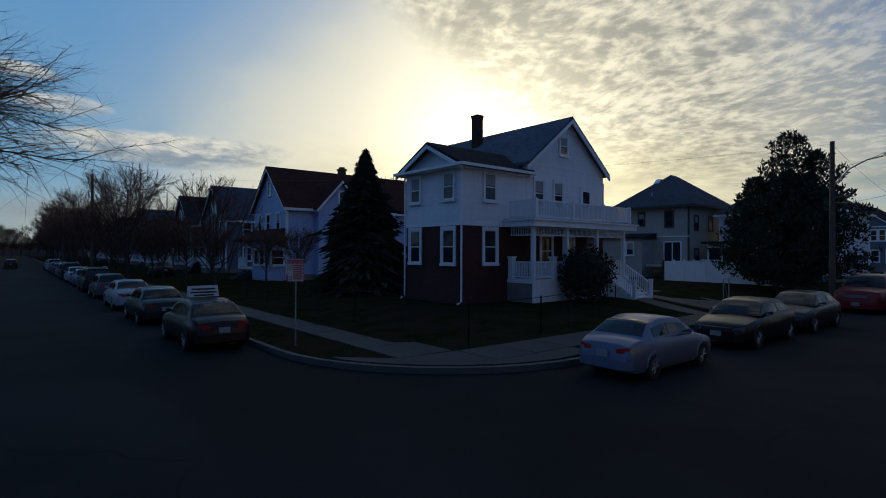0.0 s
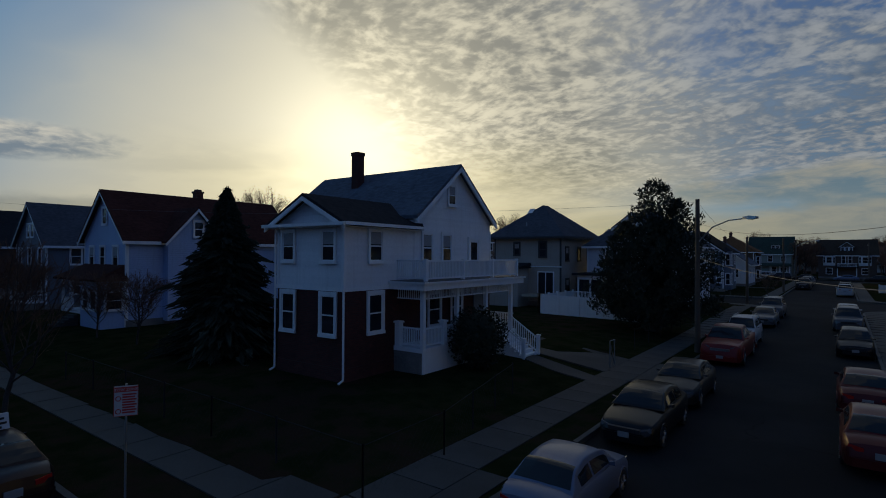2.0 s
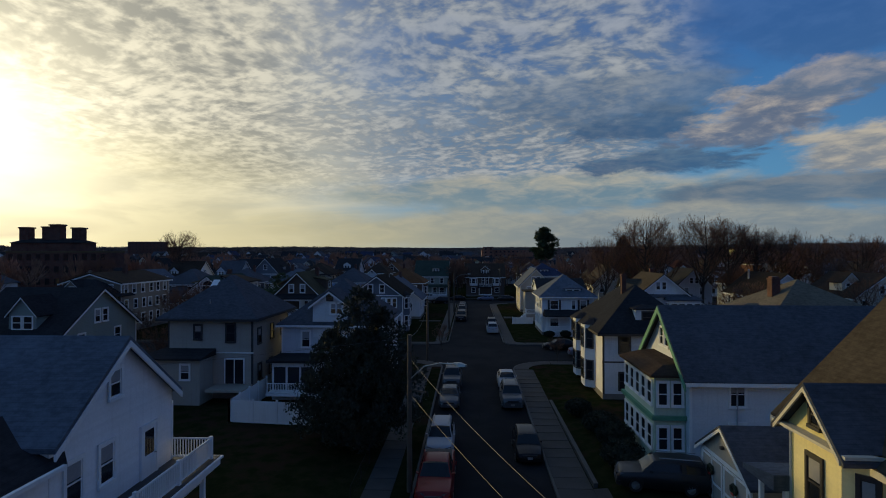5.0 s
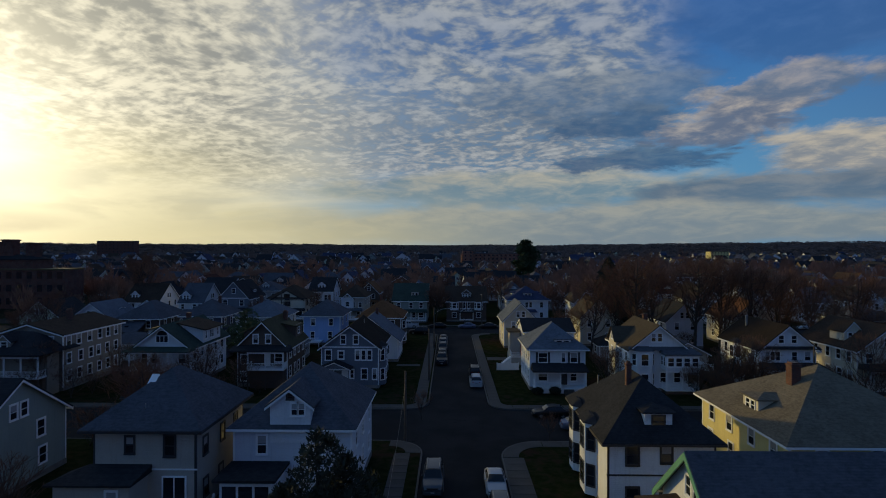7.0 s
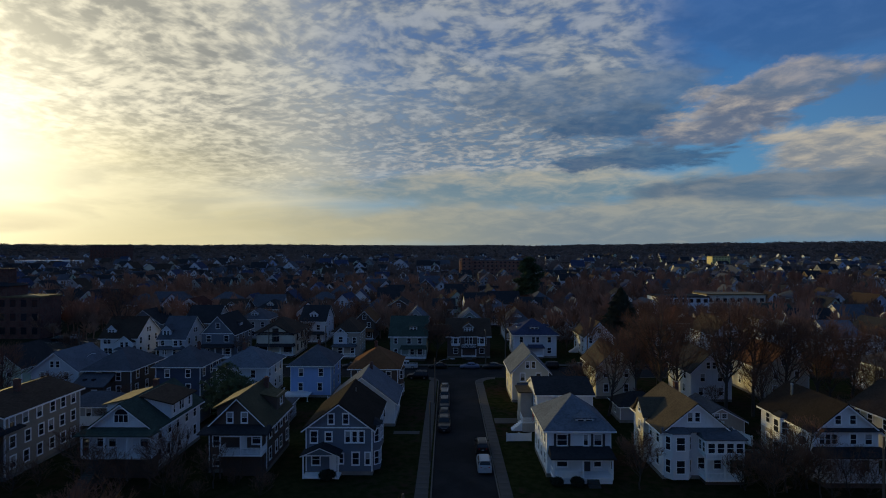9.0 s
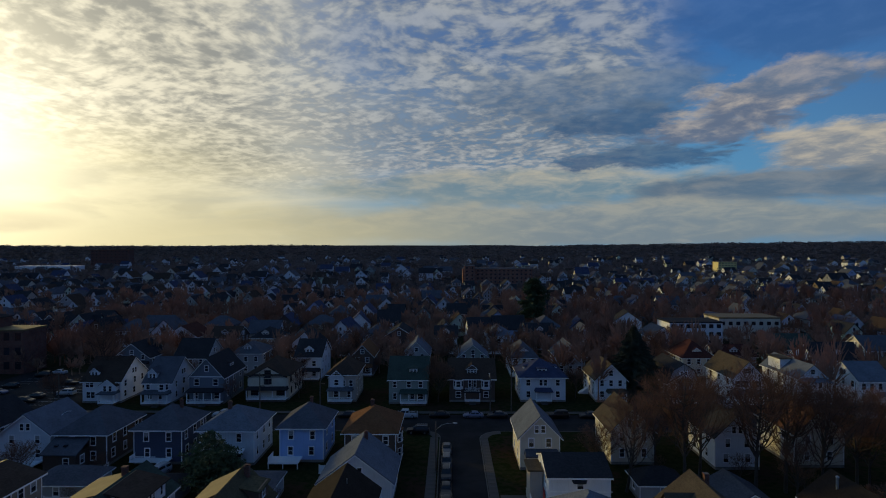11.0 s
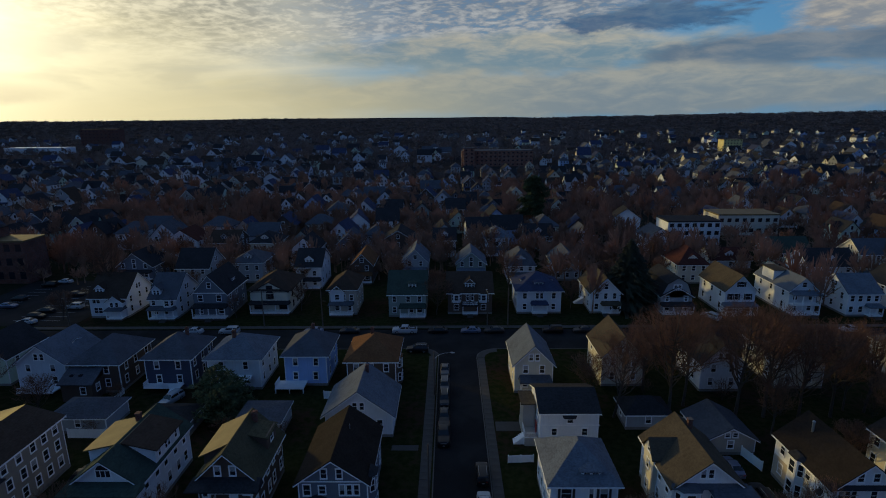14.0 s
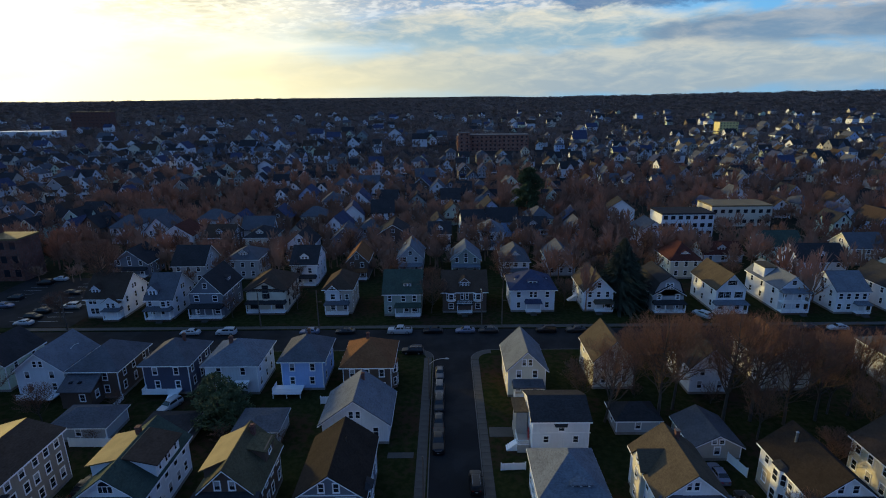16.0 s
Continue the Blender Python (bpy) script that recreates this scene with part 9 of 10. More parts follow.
evergreen(YARD_PINE, -45.5, 114.2, "broad dark green evergreen in a back yard", 0.95, 110).scale = (1.45, 1.45, 0.82)
evergreen(PINE, -150.0, 60.0, "tall dark pine over the roofs", 0.8, 90)

for k, x, y, s, r in ((2, -23.8, 6.9, 1.02, 0), (1, -43.5, 6.9, 1.04, 40), (0, -53.0, 6.9, 1.0, 80), (0, -63.0, 6.9, 1.0, 150), (3, -75.0, 6.9, 0.8, 20), (1, -88.0, 6.9, 0.9, 200), (0, -101.0, 6.9, 1.1, 260), (1, -116.0, 6.9, 1.0, 10), (3, -132.0, 6.9, 0.9, 300), (2, -150.0, 6.9, 1.3, 33),
                      (1, -70.0, 38.0, 1.1, 77), (3, -60.0, 46.0, 0.9, 120), (0, -84.0, 44.0, 1.1, 12)):
    bare_tree(k, x, y, s * 0.72, r)
for k, x, y, s, r in ((5, -95.8, 166.0, 1.14, 40), (0, -36.7, 64.5, 1.0, 110), (5, -70.0, 42.0, 0.62, 10), (4, -60.0, 38.0, 0.66, 150), (5, -76.0, 52.0, 0.9, 20), (4, -92.0, 56.0, 1.0, 70)):
    bare_tree(k, x, y, s, r, "bare back-yard tree behind the corner houses", "bare garden trees")
for i in range(22):
    bare_tree(GARDEN.choice((0, 1, 2)), -34.0 - i * 4.6 + GARDEN.uniform(-1.5, 1.5), GARDEN.uniform(9.5, 17.0), GARDEN.uniform(0.4, 0.62), GARDEN.uniform(0, 360), "bare front-yard tree with a tangle of twigs")
for i in range(14):
    bare_tree(GARDEN.choice((0, 1, 3)), -48.0 - i * 11.0, GARDEN.uniform(-10.0, -8.0), GARDEN.uniform(0.8, 1.1), GARDEN.uniform(0, 360), "bare street tree across the main street")
for i in range(17):
    for sg in (-1, 1):
        bare_tree(GARDEN.choice((0, 1, 3)), -118.0 - i * 9.0 + GARDEN.uniform(-3, 3), sg * GARDEN.uniform(8.5, 15.0), GARDEN.uniform(0.85, 1.25), GARDEN.uniform(0, 360), "bare street tree far down the main street")
for i in range(12):
    bare_tree(GARDEN.choice((0, 1, 3)), GARDEN.uniform(-300, -266), -16.0 + i * 2.8, GARDEN.uniform(0.9, 1.2), GARDEN.uniform(0, 360), "bare tree at the far bend of the main street")
bare_tree(6, -27.2, -7.4, 1.1, 130, "large bare street tree with drooping fine twigs")
for k, x, y, s, r in ((4, 20.2, 112.6, 1.03, 0), (5, 28.9, 112.0, 1.16, 50), (4, 33.0, 116.0, 1.12, 100), (5, 39.4, 111.5, 1.17, 170), (5, 44.6, 112.5, 1.12, 220), (4, 49.6, 111.5, 1.18, 280), (5, 55.5, 112.5, 1.0, 10), (4, 62.0, 114.0, 1.05, 66), (5, 70.0, 113.0, 0.95, 120), (0, 17.5, 118.0, 0.9, 5), (0, 45.0, 137.0, 0.9, 20),
                      (2, 32.5, 84.5, 1.0, 0), (2, 35.5, 85.5, 1.1, 60), (2, 50.0, 84.0, 1.2, 90), (2, -62.0, 84.0, 1.0, 10), (2, -40.5, 86.5, 0.9, 50), (2, -64.0, 116.0, 0.6, 3), (0, -85.0, 112.0, 0.7, 77), (1, 15.5, 85.0, 0.6, 40), (3, 92.0, 110.0, 1.0, 15), (1, 84.0, 112.0, 1.0, 45),
                      (0, -10.0, 160.0, 1.0, 9), (1, -12.0, 166.0, 0.9, 70), (0, 24.5, 164.0, 0.8, 33), (2, -45.0, 163.0, 1.0, 7), (2, -60.0, 158.0, 0.8, 70), (0, -103.0, 157.0, 0.8, 20), (2, 4.3, 68.0, 0.4, 20), (2, -9.6, 75.0, 0.45, 88)):
    bare_tree(k, x, y, s, r, group="bare garden trees", label="bare garden tree with a dense reddish-brown crown")


for y0, y1, x0, x1, count in ((111.0, 117.0, -96.0, -72.0, 3), (114.0, 136.0, 16.0, 96.0, 6), (172.0, 182.0, -95.0, 100.0, 12), (196.0, 214.0, -110.0, 130.0, 18), (83.5, 88.0, -90.0, -34.0, 7), (83.0, 87.0, 28.0, 90.0, 7), (100.0, 111.0, 40.0, 90.0, 6)):
    for i in range(count):
        x = x0 + (x1 - x0) * (i + GARDEN.random()) / count
        y = GARDEN.uniform(y0, y1)
        low = y < 90
        bare_tree(2 if low else GARDEN.choice((4, 5, 0, 1)), x, y, GARDEN.uniform(0.6, 0.9) if low else GARDEN.uniform(0.55, 0.80), GARDEN.uniform(0, 360), "bare garden tree with a dense reddish-brown crown", "bare garden trees")


for y0, y1, x0, x1, count, s0 in ((81.8, 87.0, -74.0, -40.0, 10, 1.3), (82.0, 87.2, -39.0, -27.0, 8, 0.8), (81.5, 87.0, 27.0, 37.0, 11, 1.3), (81.5, 86.0, 38.0, 66.0, 10, 1.2), (64.0, 66.5, -52.0, -26.0, 8, 1.0), (104.0, 108.0, -70.0, -28.0, 6, 1.0), (46.5, 49.0, -46.0, -35.5, 8, 1.3), (112.0, 120.0, 10.0, 80.0, 6, 1.0)):
    for i in range(count):
        bare_tree(7, x0 + (x1 - x0) * (i + GARDEN.random()) / count, GARDEN.uniform(y0, y1), s0 * GARDEN.uniform(0.75, 1.35), GARDEN.uniform(0, 360), "bare reddish-brown garden bush", "bare garden bushes")


def shrub(x, y, r, h, seed, label="dense dark clipped evergreen shrub"):
    rnd = random.Random(seed)
    mb = MB()
    for i in range(2600):
        u, v = rnd.uniform(-1, 1), rnd.uniform(0, 6.283)
        q = math.sqrt(max(0, 1 - u * u))
        k = rnd.uniform(0.72, 1.04)
        p = Vector((r * q * math.cos(v) * k, r * q * math.sin(v) * k, h / 2 + h / 2 * u * k))
        e = Vector((rnd.uniform(-1, 1), rnd.uniform(-1, 1), rnd.uniform(-0.3, 1))) * 0.16
        f = Vector((rnd.uniform(-1, 1), rnd.uniform(-1, 1), rnd.uniform(-1, 1))) * 0.07
        mb.face(p - f, p + e, p + f)
    core = []
    for j in range(7):
        t = math.pi * j / 6
        core.append([(r * 0.74 * math.sin(t) * math.cos(6.283 * k / 9) + 0.001 * k, r * 0.74 * math.sin(t) * math.sin(6.283 * k / 9), h / 2 - h * 0.40 * math.cos(t)) for k in range(9)])
    for p, q in zip(core, core[1:]):
        for k in range(9):
            mb.face(p[k], p[(k + 1) % 9], q[(k + 1) % 9], q[k])
    lone("shrub", mb, SHRUB, label, "shrub", "garden shrubs", at=(x, y, 0.12))


shrub(-16.05, 22.0, 1.4, 2.8, 1)
for i, (x, y, r, h) in enumerate(((3.2, 37.5, 1.3, 1.5), (3.6, 40.5, 1.2, 1.6), (3.4, 43.5, 1.3, 1.4), (2.6, 47.5, 1.0, 1.2), (3.4, 36.0, 1.0, 1.3), (8.4, 86.0, 0.8, 1.0), (6.0, 86.2, 0.8, 0.9), (-22.0, 87.5, 1.0, 1.1), (-44.0, 20.5, 0.9, 1.1), (-62.5, 17.0, 1.2, 1.4))):
    shrub(x, y, r, h, 20 + i, "dark untrimmed garden shrub")

# ---- poles, lamps, wires, signs, fences ----
def utility_pole(x, y, h, arm=None, lamp=0.0, label="weathered wooden utility pole with a street lamp", rz=0, cross=True):
    o = thing("utility_pole", label, "pole", x, y, 0.05, rz, "utility poles")
    part("post", MB().tube((0, 0, -0.1), (0, 0, h), 0.16, 0.11, 12), POLEWOOD, o)
    if cross:
        part("crossarm", MB().box(-0.05, 1.1, -0.06, 0.06, h - 3.0, h - 2.9), POLEWOOD, o)
        for i in range(3):
            part("insulator", MB().tube((0.25 + 0.35 * i, 0, h - 2.9), (0.25 + 0.35 * i, 0, h - 2.74), 0.05, 0.03, 6), BLACKPLASTIC, o)
    if lamp:
        am = MB()
        pts = [Vector((0.1, 0, lamp - 1.1)), Vector((1.0, 0, lamp - 0.35)), Vector((2.0, 0, lamp - 0.05)), Vector((3.0, 0, lamp))]
        for a, b in zip(pts, pts[1:]):
            am.tube(a, b, 0.035, 0.035, 6)
        part("lamp_arm", am, STEEL, o, "curved steel lamp arm")
        hd = MB()
        loft(hd, [[(2.9, -0.1, lamp - 0.03), (2.9, 0.1, lamp - 0.03), (2.9, 0.1, lamp + 0.08), (2.9, -0.1, lamp + 0.08)], [(3.25, -0.17, lamp - 0.08), (3.25, 0.17, lamp - 0.08), (3.25, 0.12, lamp + 0.12), (3.25, -0.12, lamp + 0.12)], [(3.65, -0.1, lamp - 0.04), (3.65, 0.1, lamp - 0.04), (3.65, 0.07, lamp + 0.06), (3.65, -0.07, lamp + 0.06)]])
        part("lamp_head", hd, STEEL, o, "pale cobra-head lamp")
    return o


utility_pole(-9.2, 33.9, 8.4, lamp=7.15, rz=-32)
utility_pole(-11.0, 68.0, 7.4, label="slim weathered wooden pole at the crossing", cross=False)
utility_pole(-9.5, 120.0, 8.4, lamp=8.2, label="wooden pole with a cobra-head street lamp", cross=False)
utility_pole(-9.5, 93.5, 8.0, lamp=0.0, label="wooden utility pole at the kerb", cross=False)
utility_pole(40.5, 80.6, 8.0, lamp=7.8, label="wooden pole with a cobra-head street lamp", cross=False, rz=-120)
utility_pole(-37.0, 152.0, 9.5, label="utility pole on the far street")
utility_pole(-97.6, 151.6, 9.0, label="utility pole on the far street")
utility_pole(-51.0, 152.0, 9.0, label="utility pole on the far street")
utility_pole(7.0, 152.0, 9.5, label="utility pole on the far street")
utility_pole(-62.0, 6.6, 10.0, label="utility pole on the main street")
utility_pole(-100.0, 6.6, 10.0, label="utility pole on the main street")
utility_pole(2.2, 152.5, 8.5, lamp=8.0, label="street lamp on a pole at the far street", rz=90, cross=False)


def wire(a, b, sag, r=0.012, name="overhead_wire"):
    a, b = Vector(a), Vector(b)
    mb = MB()
    k = 24
    pts = [a.lerp(b, i / k) - Vector((0, 0, sag * 4 * (i / k) * (1 - i / k))) for i in range(k + 1)]
    for p in pts:
        mb.v += [(p.x - r, p.y - r, p.z), (p.x + r, p.y + r, p.z), (p.x, p.y, p.z + 1.4 * r)]
    for i in range(k):
        for e in range(3):
            g = (e + 1) % 3
            mb.f.append((3 * i + e, 3 * i + g, 3 * i + 3 + g, 3 * i + 3 + e))
    return lone(name, mb, WIRE, "thin sagging overhead service wire", "wire", "overhead wires")


wire((-9.1, 33.8, 7.1), (7.04, -6.5, 8.7), 1.94, 0.009)
wire((-9.1, 33.8, 5.2), (1.33, 8.4, 4.85), 0.49, 0.009)
utility_pole(1.35, 8.3, 7.0, label="wooden utility pole at the street corner", cross=False)
utility_pole(7.1, -6.9, 9.2, label="wooden utility pole across the main street", cross=False)
wire((-9.2, 33.9, 8.3), (-10.9, 68.0, 7.2), 0.8, 0.008)
wire((-9.2, 33.9, 8.3), (-62.0, 6.6, 10.0), 1.2, 0.008)
wire((-62.0, 6.6, 9.9), (-100.0, 6.6, 9.9), 0.8)


def lettering(text, size, mat, parent, at):
    """Flat raised letters that face local -y."""
    cu = bpy.data.curves.new("lettering", "FONT")
    cu.body, cu.size, cu.extrude, cu.align_x = text, size, 0.002, "CENTER"
    cu.materials.append(mat)
    ob = new("lettering", cu)
    ob.parent, ob.location, ob.rotation_euler = parent, at, (radians(90), 0, 0)
    return ob


def parking_sign(x, y, rz):
    o = thing("parking_sign", "red and white parking sign on a thin steel post", "sign", x, y, 0.13, rz)
    o.scale = (0.78, 0.78, 0.78)
    part("post", MB().tube((0, 0.03, -0.5), (0, 0.03, 2.9), 0.03, 0.03, 8), STEEL, o)
    part("panel", MB().box(-0.3, 0.3, -0.012, 0.0, 2.0, 2.85), SIGNWHITE, o)
    part("header", MB().box(-0.28, 0.28, -0.02, -0.013, 2.68, 2.82), SIGNRED, o)
    for i in range(8):
        part("writing_bar", MB().box(-0.09, 0.26 - 0.04 * (i % 2), -0.018, -0.013, 2.585 - 0.072 * i, 2.63 - 0.072 * i), SIGNRED, o)
    for z in (2.50, 2.14):
        part("symbol_ring", MB().tube((-0.19, -0.013, z), (-0.19, -0.018, z), 0.075, 0.075, 14), SIGNRED, o)
        part("symbol_field", MB().tube((-0.19, -0.0185, z), (-0.19, -0.021, z), 0.05, 0.05, 14), SIGNWHITE, o)
    lettering("TOW ZONE", 0.105, SIGNWHITE, o, (0.0, -0.023, 2.71))
    part("border", MB().box(-0.3, -0.285, -0.017, -0.0125, 2.0, 2.85).box(0.285, 0.3, -0.017, -0.0125, 2.0, 2.85).box(-0.285, 0.285, -0.017, -0.0125, 2.0, 2.015), SIGNRED, o)


parking_sign(-15.4, 7.0, 60)


def street_sign(x, y, rz):
    o = thing("street_sign", "green street name sign on a steel post", "sign", x, y, -0.12, rz)
    part("post", MB().tube((0, 0.02, -0.1), (0, 0.02, 2.5), 0.03, 0.03, 8), STEEL, o)
    part("panel", MB().box(-0.4, 0.4, -0.01, 0.0, 2.2, 2.42), SIGNGREEN, o)
    part("writing_bar", MB().box(-0.3, 0.3, -0.016, -0.011, 2.27, 2.35), SIGNWHITE, o)


street_sign(-0.13, 13.1, 58)


def picket_panel(x0, y0, x1, y1, h, label):
    """A solid white board fence with posts."""
    o = thing("fence", label, "fence", 0, 0, 0.1)
    a, b = Vector((x0, y0, 0)), Vector((x1, y1, 0))
    L = (b - a).length
    u = (b - a) / L
    k = max(1, round(L / 2.0))
    nrm = Vector((-u.y, u.x, 0)) * 0.02
    for i in range(k):
        p, q = a + u * (L * i / k), a + u * (L * (i + 1) / k)
        c = [p + nrm, q + nrm, q - nrm, p - nrm]
        part("panel", MB().solid([(v.x, v.y, 0.05) for v in c], [(v.x, v.y, h) for v in c]), WHITE, o)
    for i in range(k + 1):
        p = a + u * (L * i / k)
        part("post", MB().box(p.x - 0.07, p.x + 0.07, p.y - 0.07, p.y + 0.07, 0, h + 0.12), WHITE, o)


picket_panel(-24.0, 44.2, -14.6, 43.4, 1.75, "solid white vinyl fence with square posts")
picket_panel(-24.0, 44.2, -24.0, 51.5, 1.75, "solid white vinyl fence with square posts")
picket_panel(1.6, 100.6, 5.2, 100.8, 1.2, "white board fence beside the porch house")
picket_panel(-66.4, 106.8, -56.2, 106.6, 1.6, "white board fence across a back yard")
picket_panel(-65.6, 109.5, -65.9, 120.6, 1.0, "low white board fence between two back yards")
picket_panel(35.7, 102.4, 36.6, 98.8, 1.5, "white board fence between a garage and a house")
picket_panel(-29.0, 118.6, -25.8, 118.6, 1.5, "white board fence beside a white house")


def chain_fence(pts, h, label):
    o = thing("chain_link_fence", label, "fence", 0, 0, 0.13)
    for (x0, y0), (x1, y1) in zip(pts, pts[1:]):
        a, b = Vector((x0, y0, 0)), Vector((x1, y1, 0))
        L = (b - a).length
        k = max(1, round(L / 2.6))
        for i in range(k + 1):
            p = a.lerp(b, i / k)
            part("post", MB().tube((p.x, p.y, 0), (p.x, p.y, h + 0.05), 0.024, 0.024, 6), NETSTEEL, o)
        part("rail", MB().tube((x0, y0, h), (x1, y1, h), 0.010, 0.010, 5), NETSTEEL, o)
        net = MB()
        n = int(L / 0.22)
        for i in range(n):
            for sg in (-1, 1):
                s0, s1 = i / n, i / n + sg * h / L
                p, q = a.lerp(b, s0), a.lerp(b, min(1, max(0, s1)))
                zz = h * abs(min(1, max(0, s1)) - s0) * L / h if h else 0
                net.tube((p.x, p.y, 0.03), (q.x, q.y, min(h, zz)), 0.0018, 0.0018, 3, cap=False)
        part("mesh", net, NETSTEEL, o)


chain_fence([(-12.6, 19.2), (-11.0, 12.8), (-10.9, 9.8), (-17, 9.9), (-28, 9.9)], 1.1, "low chain-link fence round the corner lawn")
chain_fence([(-11.9, 31.5), (-12.1, 42.8)], 1.1, "low chain-link fence along the lawn")
chain_fence([(3.6, 26.0), (3.6, 28.2)], 1.1, "low chain-link fence by the drive")
gate = thing("pipe_gate", "rusty steel pipe gate ajar on the drive", "gate", -11.3, 25.9, 0.17, 20)
part("frame", MB().tube((0, 0, 0), (0, 0, 1.2), 0.025, 0.025, 6).tube((0.2, 0.5, 0), (0.2, 0.5, 1.2), 0.025, 0.025, 6).tube((0, 0, 1.2), (0.2, 0.5, 1.2), 0.02, 0.02, 6).tube((0, 0, 1.15), (0.2, 0.5, 0.1), 0.015, 0.015, 6), STEEL, gate)
for y0, y1 in ((11.0, 28.0), (35.2, 52.0)):
    lone("low_wall", MB().box(0.95, 1.2, y0, y1, -0.3, 0.06), KERB, "low worn concrete edging along the pavement", "wall", kind="structure")
chain_fence([(1.3, 11.2), (1.3, 27.8)], 1.1, "low chain-link fence along the pavement")

def covered_grill(x, y):
    """A kettle grill under a slack grey cover."""
    mb = MB()
    rings = []
    for z, r in ((0.0, 0.62), (0.35, 0.58), (0.75, 0.52), (1.0, 0.42), (1.14, 0.22), (1.18, 0.05)):
        rings.append([(r * (1 + 0.10 * math.sin(3 * t + z * 4)) * math.cos(t), r * 0.8 * (1 + 0.10 * math.cos(4 * t)) * math.sin(t), z) for t in (2 * math.pi * k / 16 for k in range(16))])
    loft(mb, rings)
    lone("covered_grill", mb, BLACKPLASTIC, "garden grill under a slack dark cover on the drive", "grill", at=(x, y, 0.18))


covered_grill(3.3, 29.8)

# ---- far quarter: streets of small houses, woods, large buildings ----
FAR_RND = random.Random(77)
GABLE_SETS = []
for wk in ("white", "white", "pale", "pale", "pale", "pale", "cream", "grey", "beige", "green", "blue", "slate", "brown", "sage", "white"):
    for rk, kind, axis in (("grey", "gable", "y"), ("dark", "gable", "y"), ("brown", "gable", "y"), ("dark", "gable", "x"), ("grey", "hip", "y"), ("navy", "gable", "y"), ("dark", "cross", "y")):
        GABLE_SETS.append((wk, rk, kind, axis))
FAR_MESH = {}


def far_house(x, y, wk, rk, kind, axis, s, rz, label):
    key = (wk, rk, kind, axis)
    w, d, ev, ri = 8.4, 11.0, 5.9, 4.0
    if key not in FAR_MESH:
        rm = MB()
        if kind == "hip":
            hip_roof(rm, w, d, ev, ri * 0.85, 0.5)
        else:
            gable_roof(rm, w, d, ev, ri, axis, 0.45)
        FAR_MESH[key] = (body(w, d, ev, 0.0 if kind == "hip" else ri, axis).mesh("wall", WALLS[wk]), rm.mesh("roof", ROOFS[rk]))
    o = thing("house", label, "house", x, y, 0.1, rz, "far houses")
    o.scale = (s, s, s)
    me = FAR_MESH[key]
    part("wall", me[0], None, o)
    part("roof", me[1], None, o)
    for u in (-2.4, 0.0, 2.4):
        for z in (1.6, 4.0):
            if FAR_RND.random() < 0.8:
                plain_window(o, (u, -d / 2, z), 0, 0.9, 1.5)
    if kind != "hip" and axis == "y":
        plain_window(o, (0, -d / 2, 6.5), 0, 0.8, 1.1)
    if FAR_RND.random() < 0.6:
        part("porch_roof", MB().box(-4.0, 4.0, -d / 2 - 2.0, -d / 2 - 0.01, 2.8, 3.05), ROOFS[rk], o)
        for px in (-3.8, 0, 3.8):
            part("porch_post", MB().box(px - 0.09, px + 0.09, -d / 2 - 1.9, -d / 2 - 1.72, 0, 2.8), WHITE, o)


FAR_JOINED = []


row = 0
yy = 238.0
while yy < 640:
    half = 150 + (yy - 180) * 0.88
    x = -half + FAR_RND.uniform(0, 6)
    while x < half:
        step = FAR_RND.uniform(10.5, 15.0) * (1 + (yy - 180) / 900)
        y = yy + 9.0 * math.sin(x / 47.0 + row) + FAR_RND.uniform(-3.0, 3.0)
        gap = noise.noise(Vector((x * 0.012, y * 0.012, 7.0)))
        if gap > -0.30 and FAR_RND.random() > 0.10 + (yy - 180) / 1500 and not (70 < x < 135 and 228 < y < 268) and not (-70 < x < 90 and 540 < y < 612) and not (18 < x < 40 and 246 < y < 266):
            wk, rk, kind, axis = FAR_RND.choice(GABLE_SETS)
            turn = FAR_RND.choice((0, 0, 0, 0, 180, 90)) + FAR_RND.uniform(-7, 7)
            place = (x, y, wk, rk, kind, axis, FAR_RND.uniform(0.82, 1.12), turn)
            if yy < 262 and abs(x) < 130:
                far_house(*place, "frame house far off among bare trees")
            else:
                FAR_JOINED.append(place)
        x += step
    yy += (17.0 if row % 2 == 0 else 23.0) * (1 + row * 0.03)
    row += 1
# the quarter to the left of the car park and right beyond the garden trees
for i in range(46):
    x, y = FAR_RND.uniform(-230, -110), FAR_RND.uniform(25, 178)
    if -140 < x < -95 and 148 < y < 195:
        continue
    if min(abs(y - a) for a in (74, 145)) < 13:
        continue
    wk, rk, kind, axis = FAR_RND.choice(GABLE_SETS)
    if -190 < x < -125 and 160 < y < 215:
        continue
    far_house(x, y, wk, rk, kind, axis, FAR_RND.uniform(0.9, 1.1), FAR_RND.choice((0, 180)), "frame house far off among bare trees")
for i in range(26):
    x, y = FAR_RND.uniform(100, 220), FAR_RND.uniform(85, 178)
    if min(abs(y - a) for a in (74, 145)) < 13:
        continue
    wk, rk, kind, axis = FAR_RND.choice(GABLE_SETS)
    far_house(x, y, wk, rk, kind, axis, FAR_RND.uniform(0.9, 1.1), FAR_RND.choice((0, 180)), "frame house far off among bare trees")


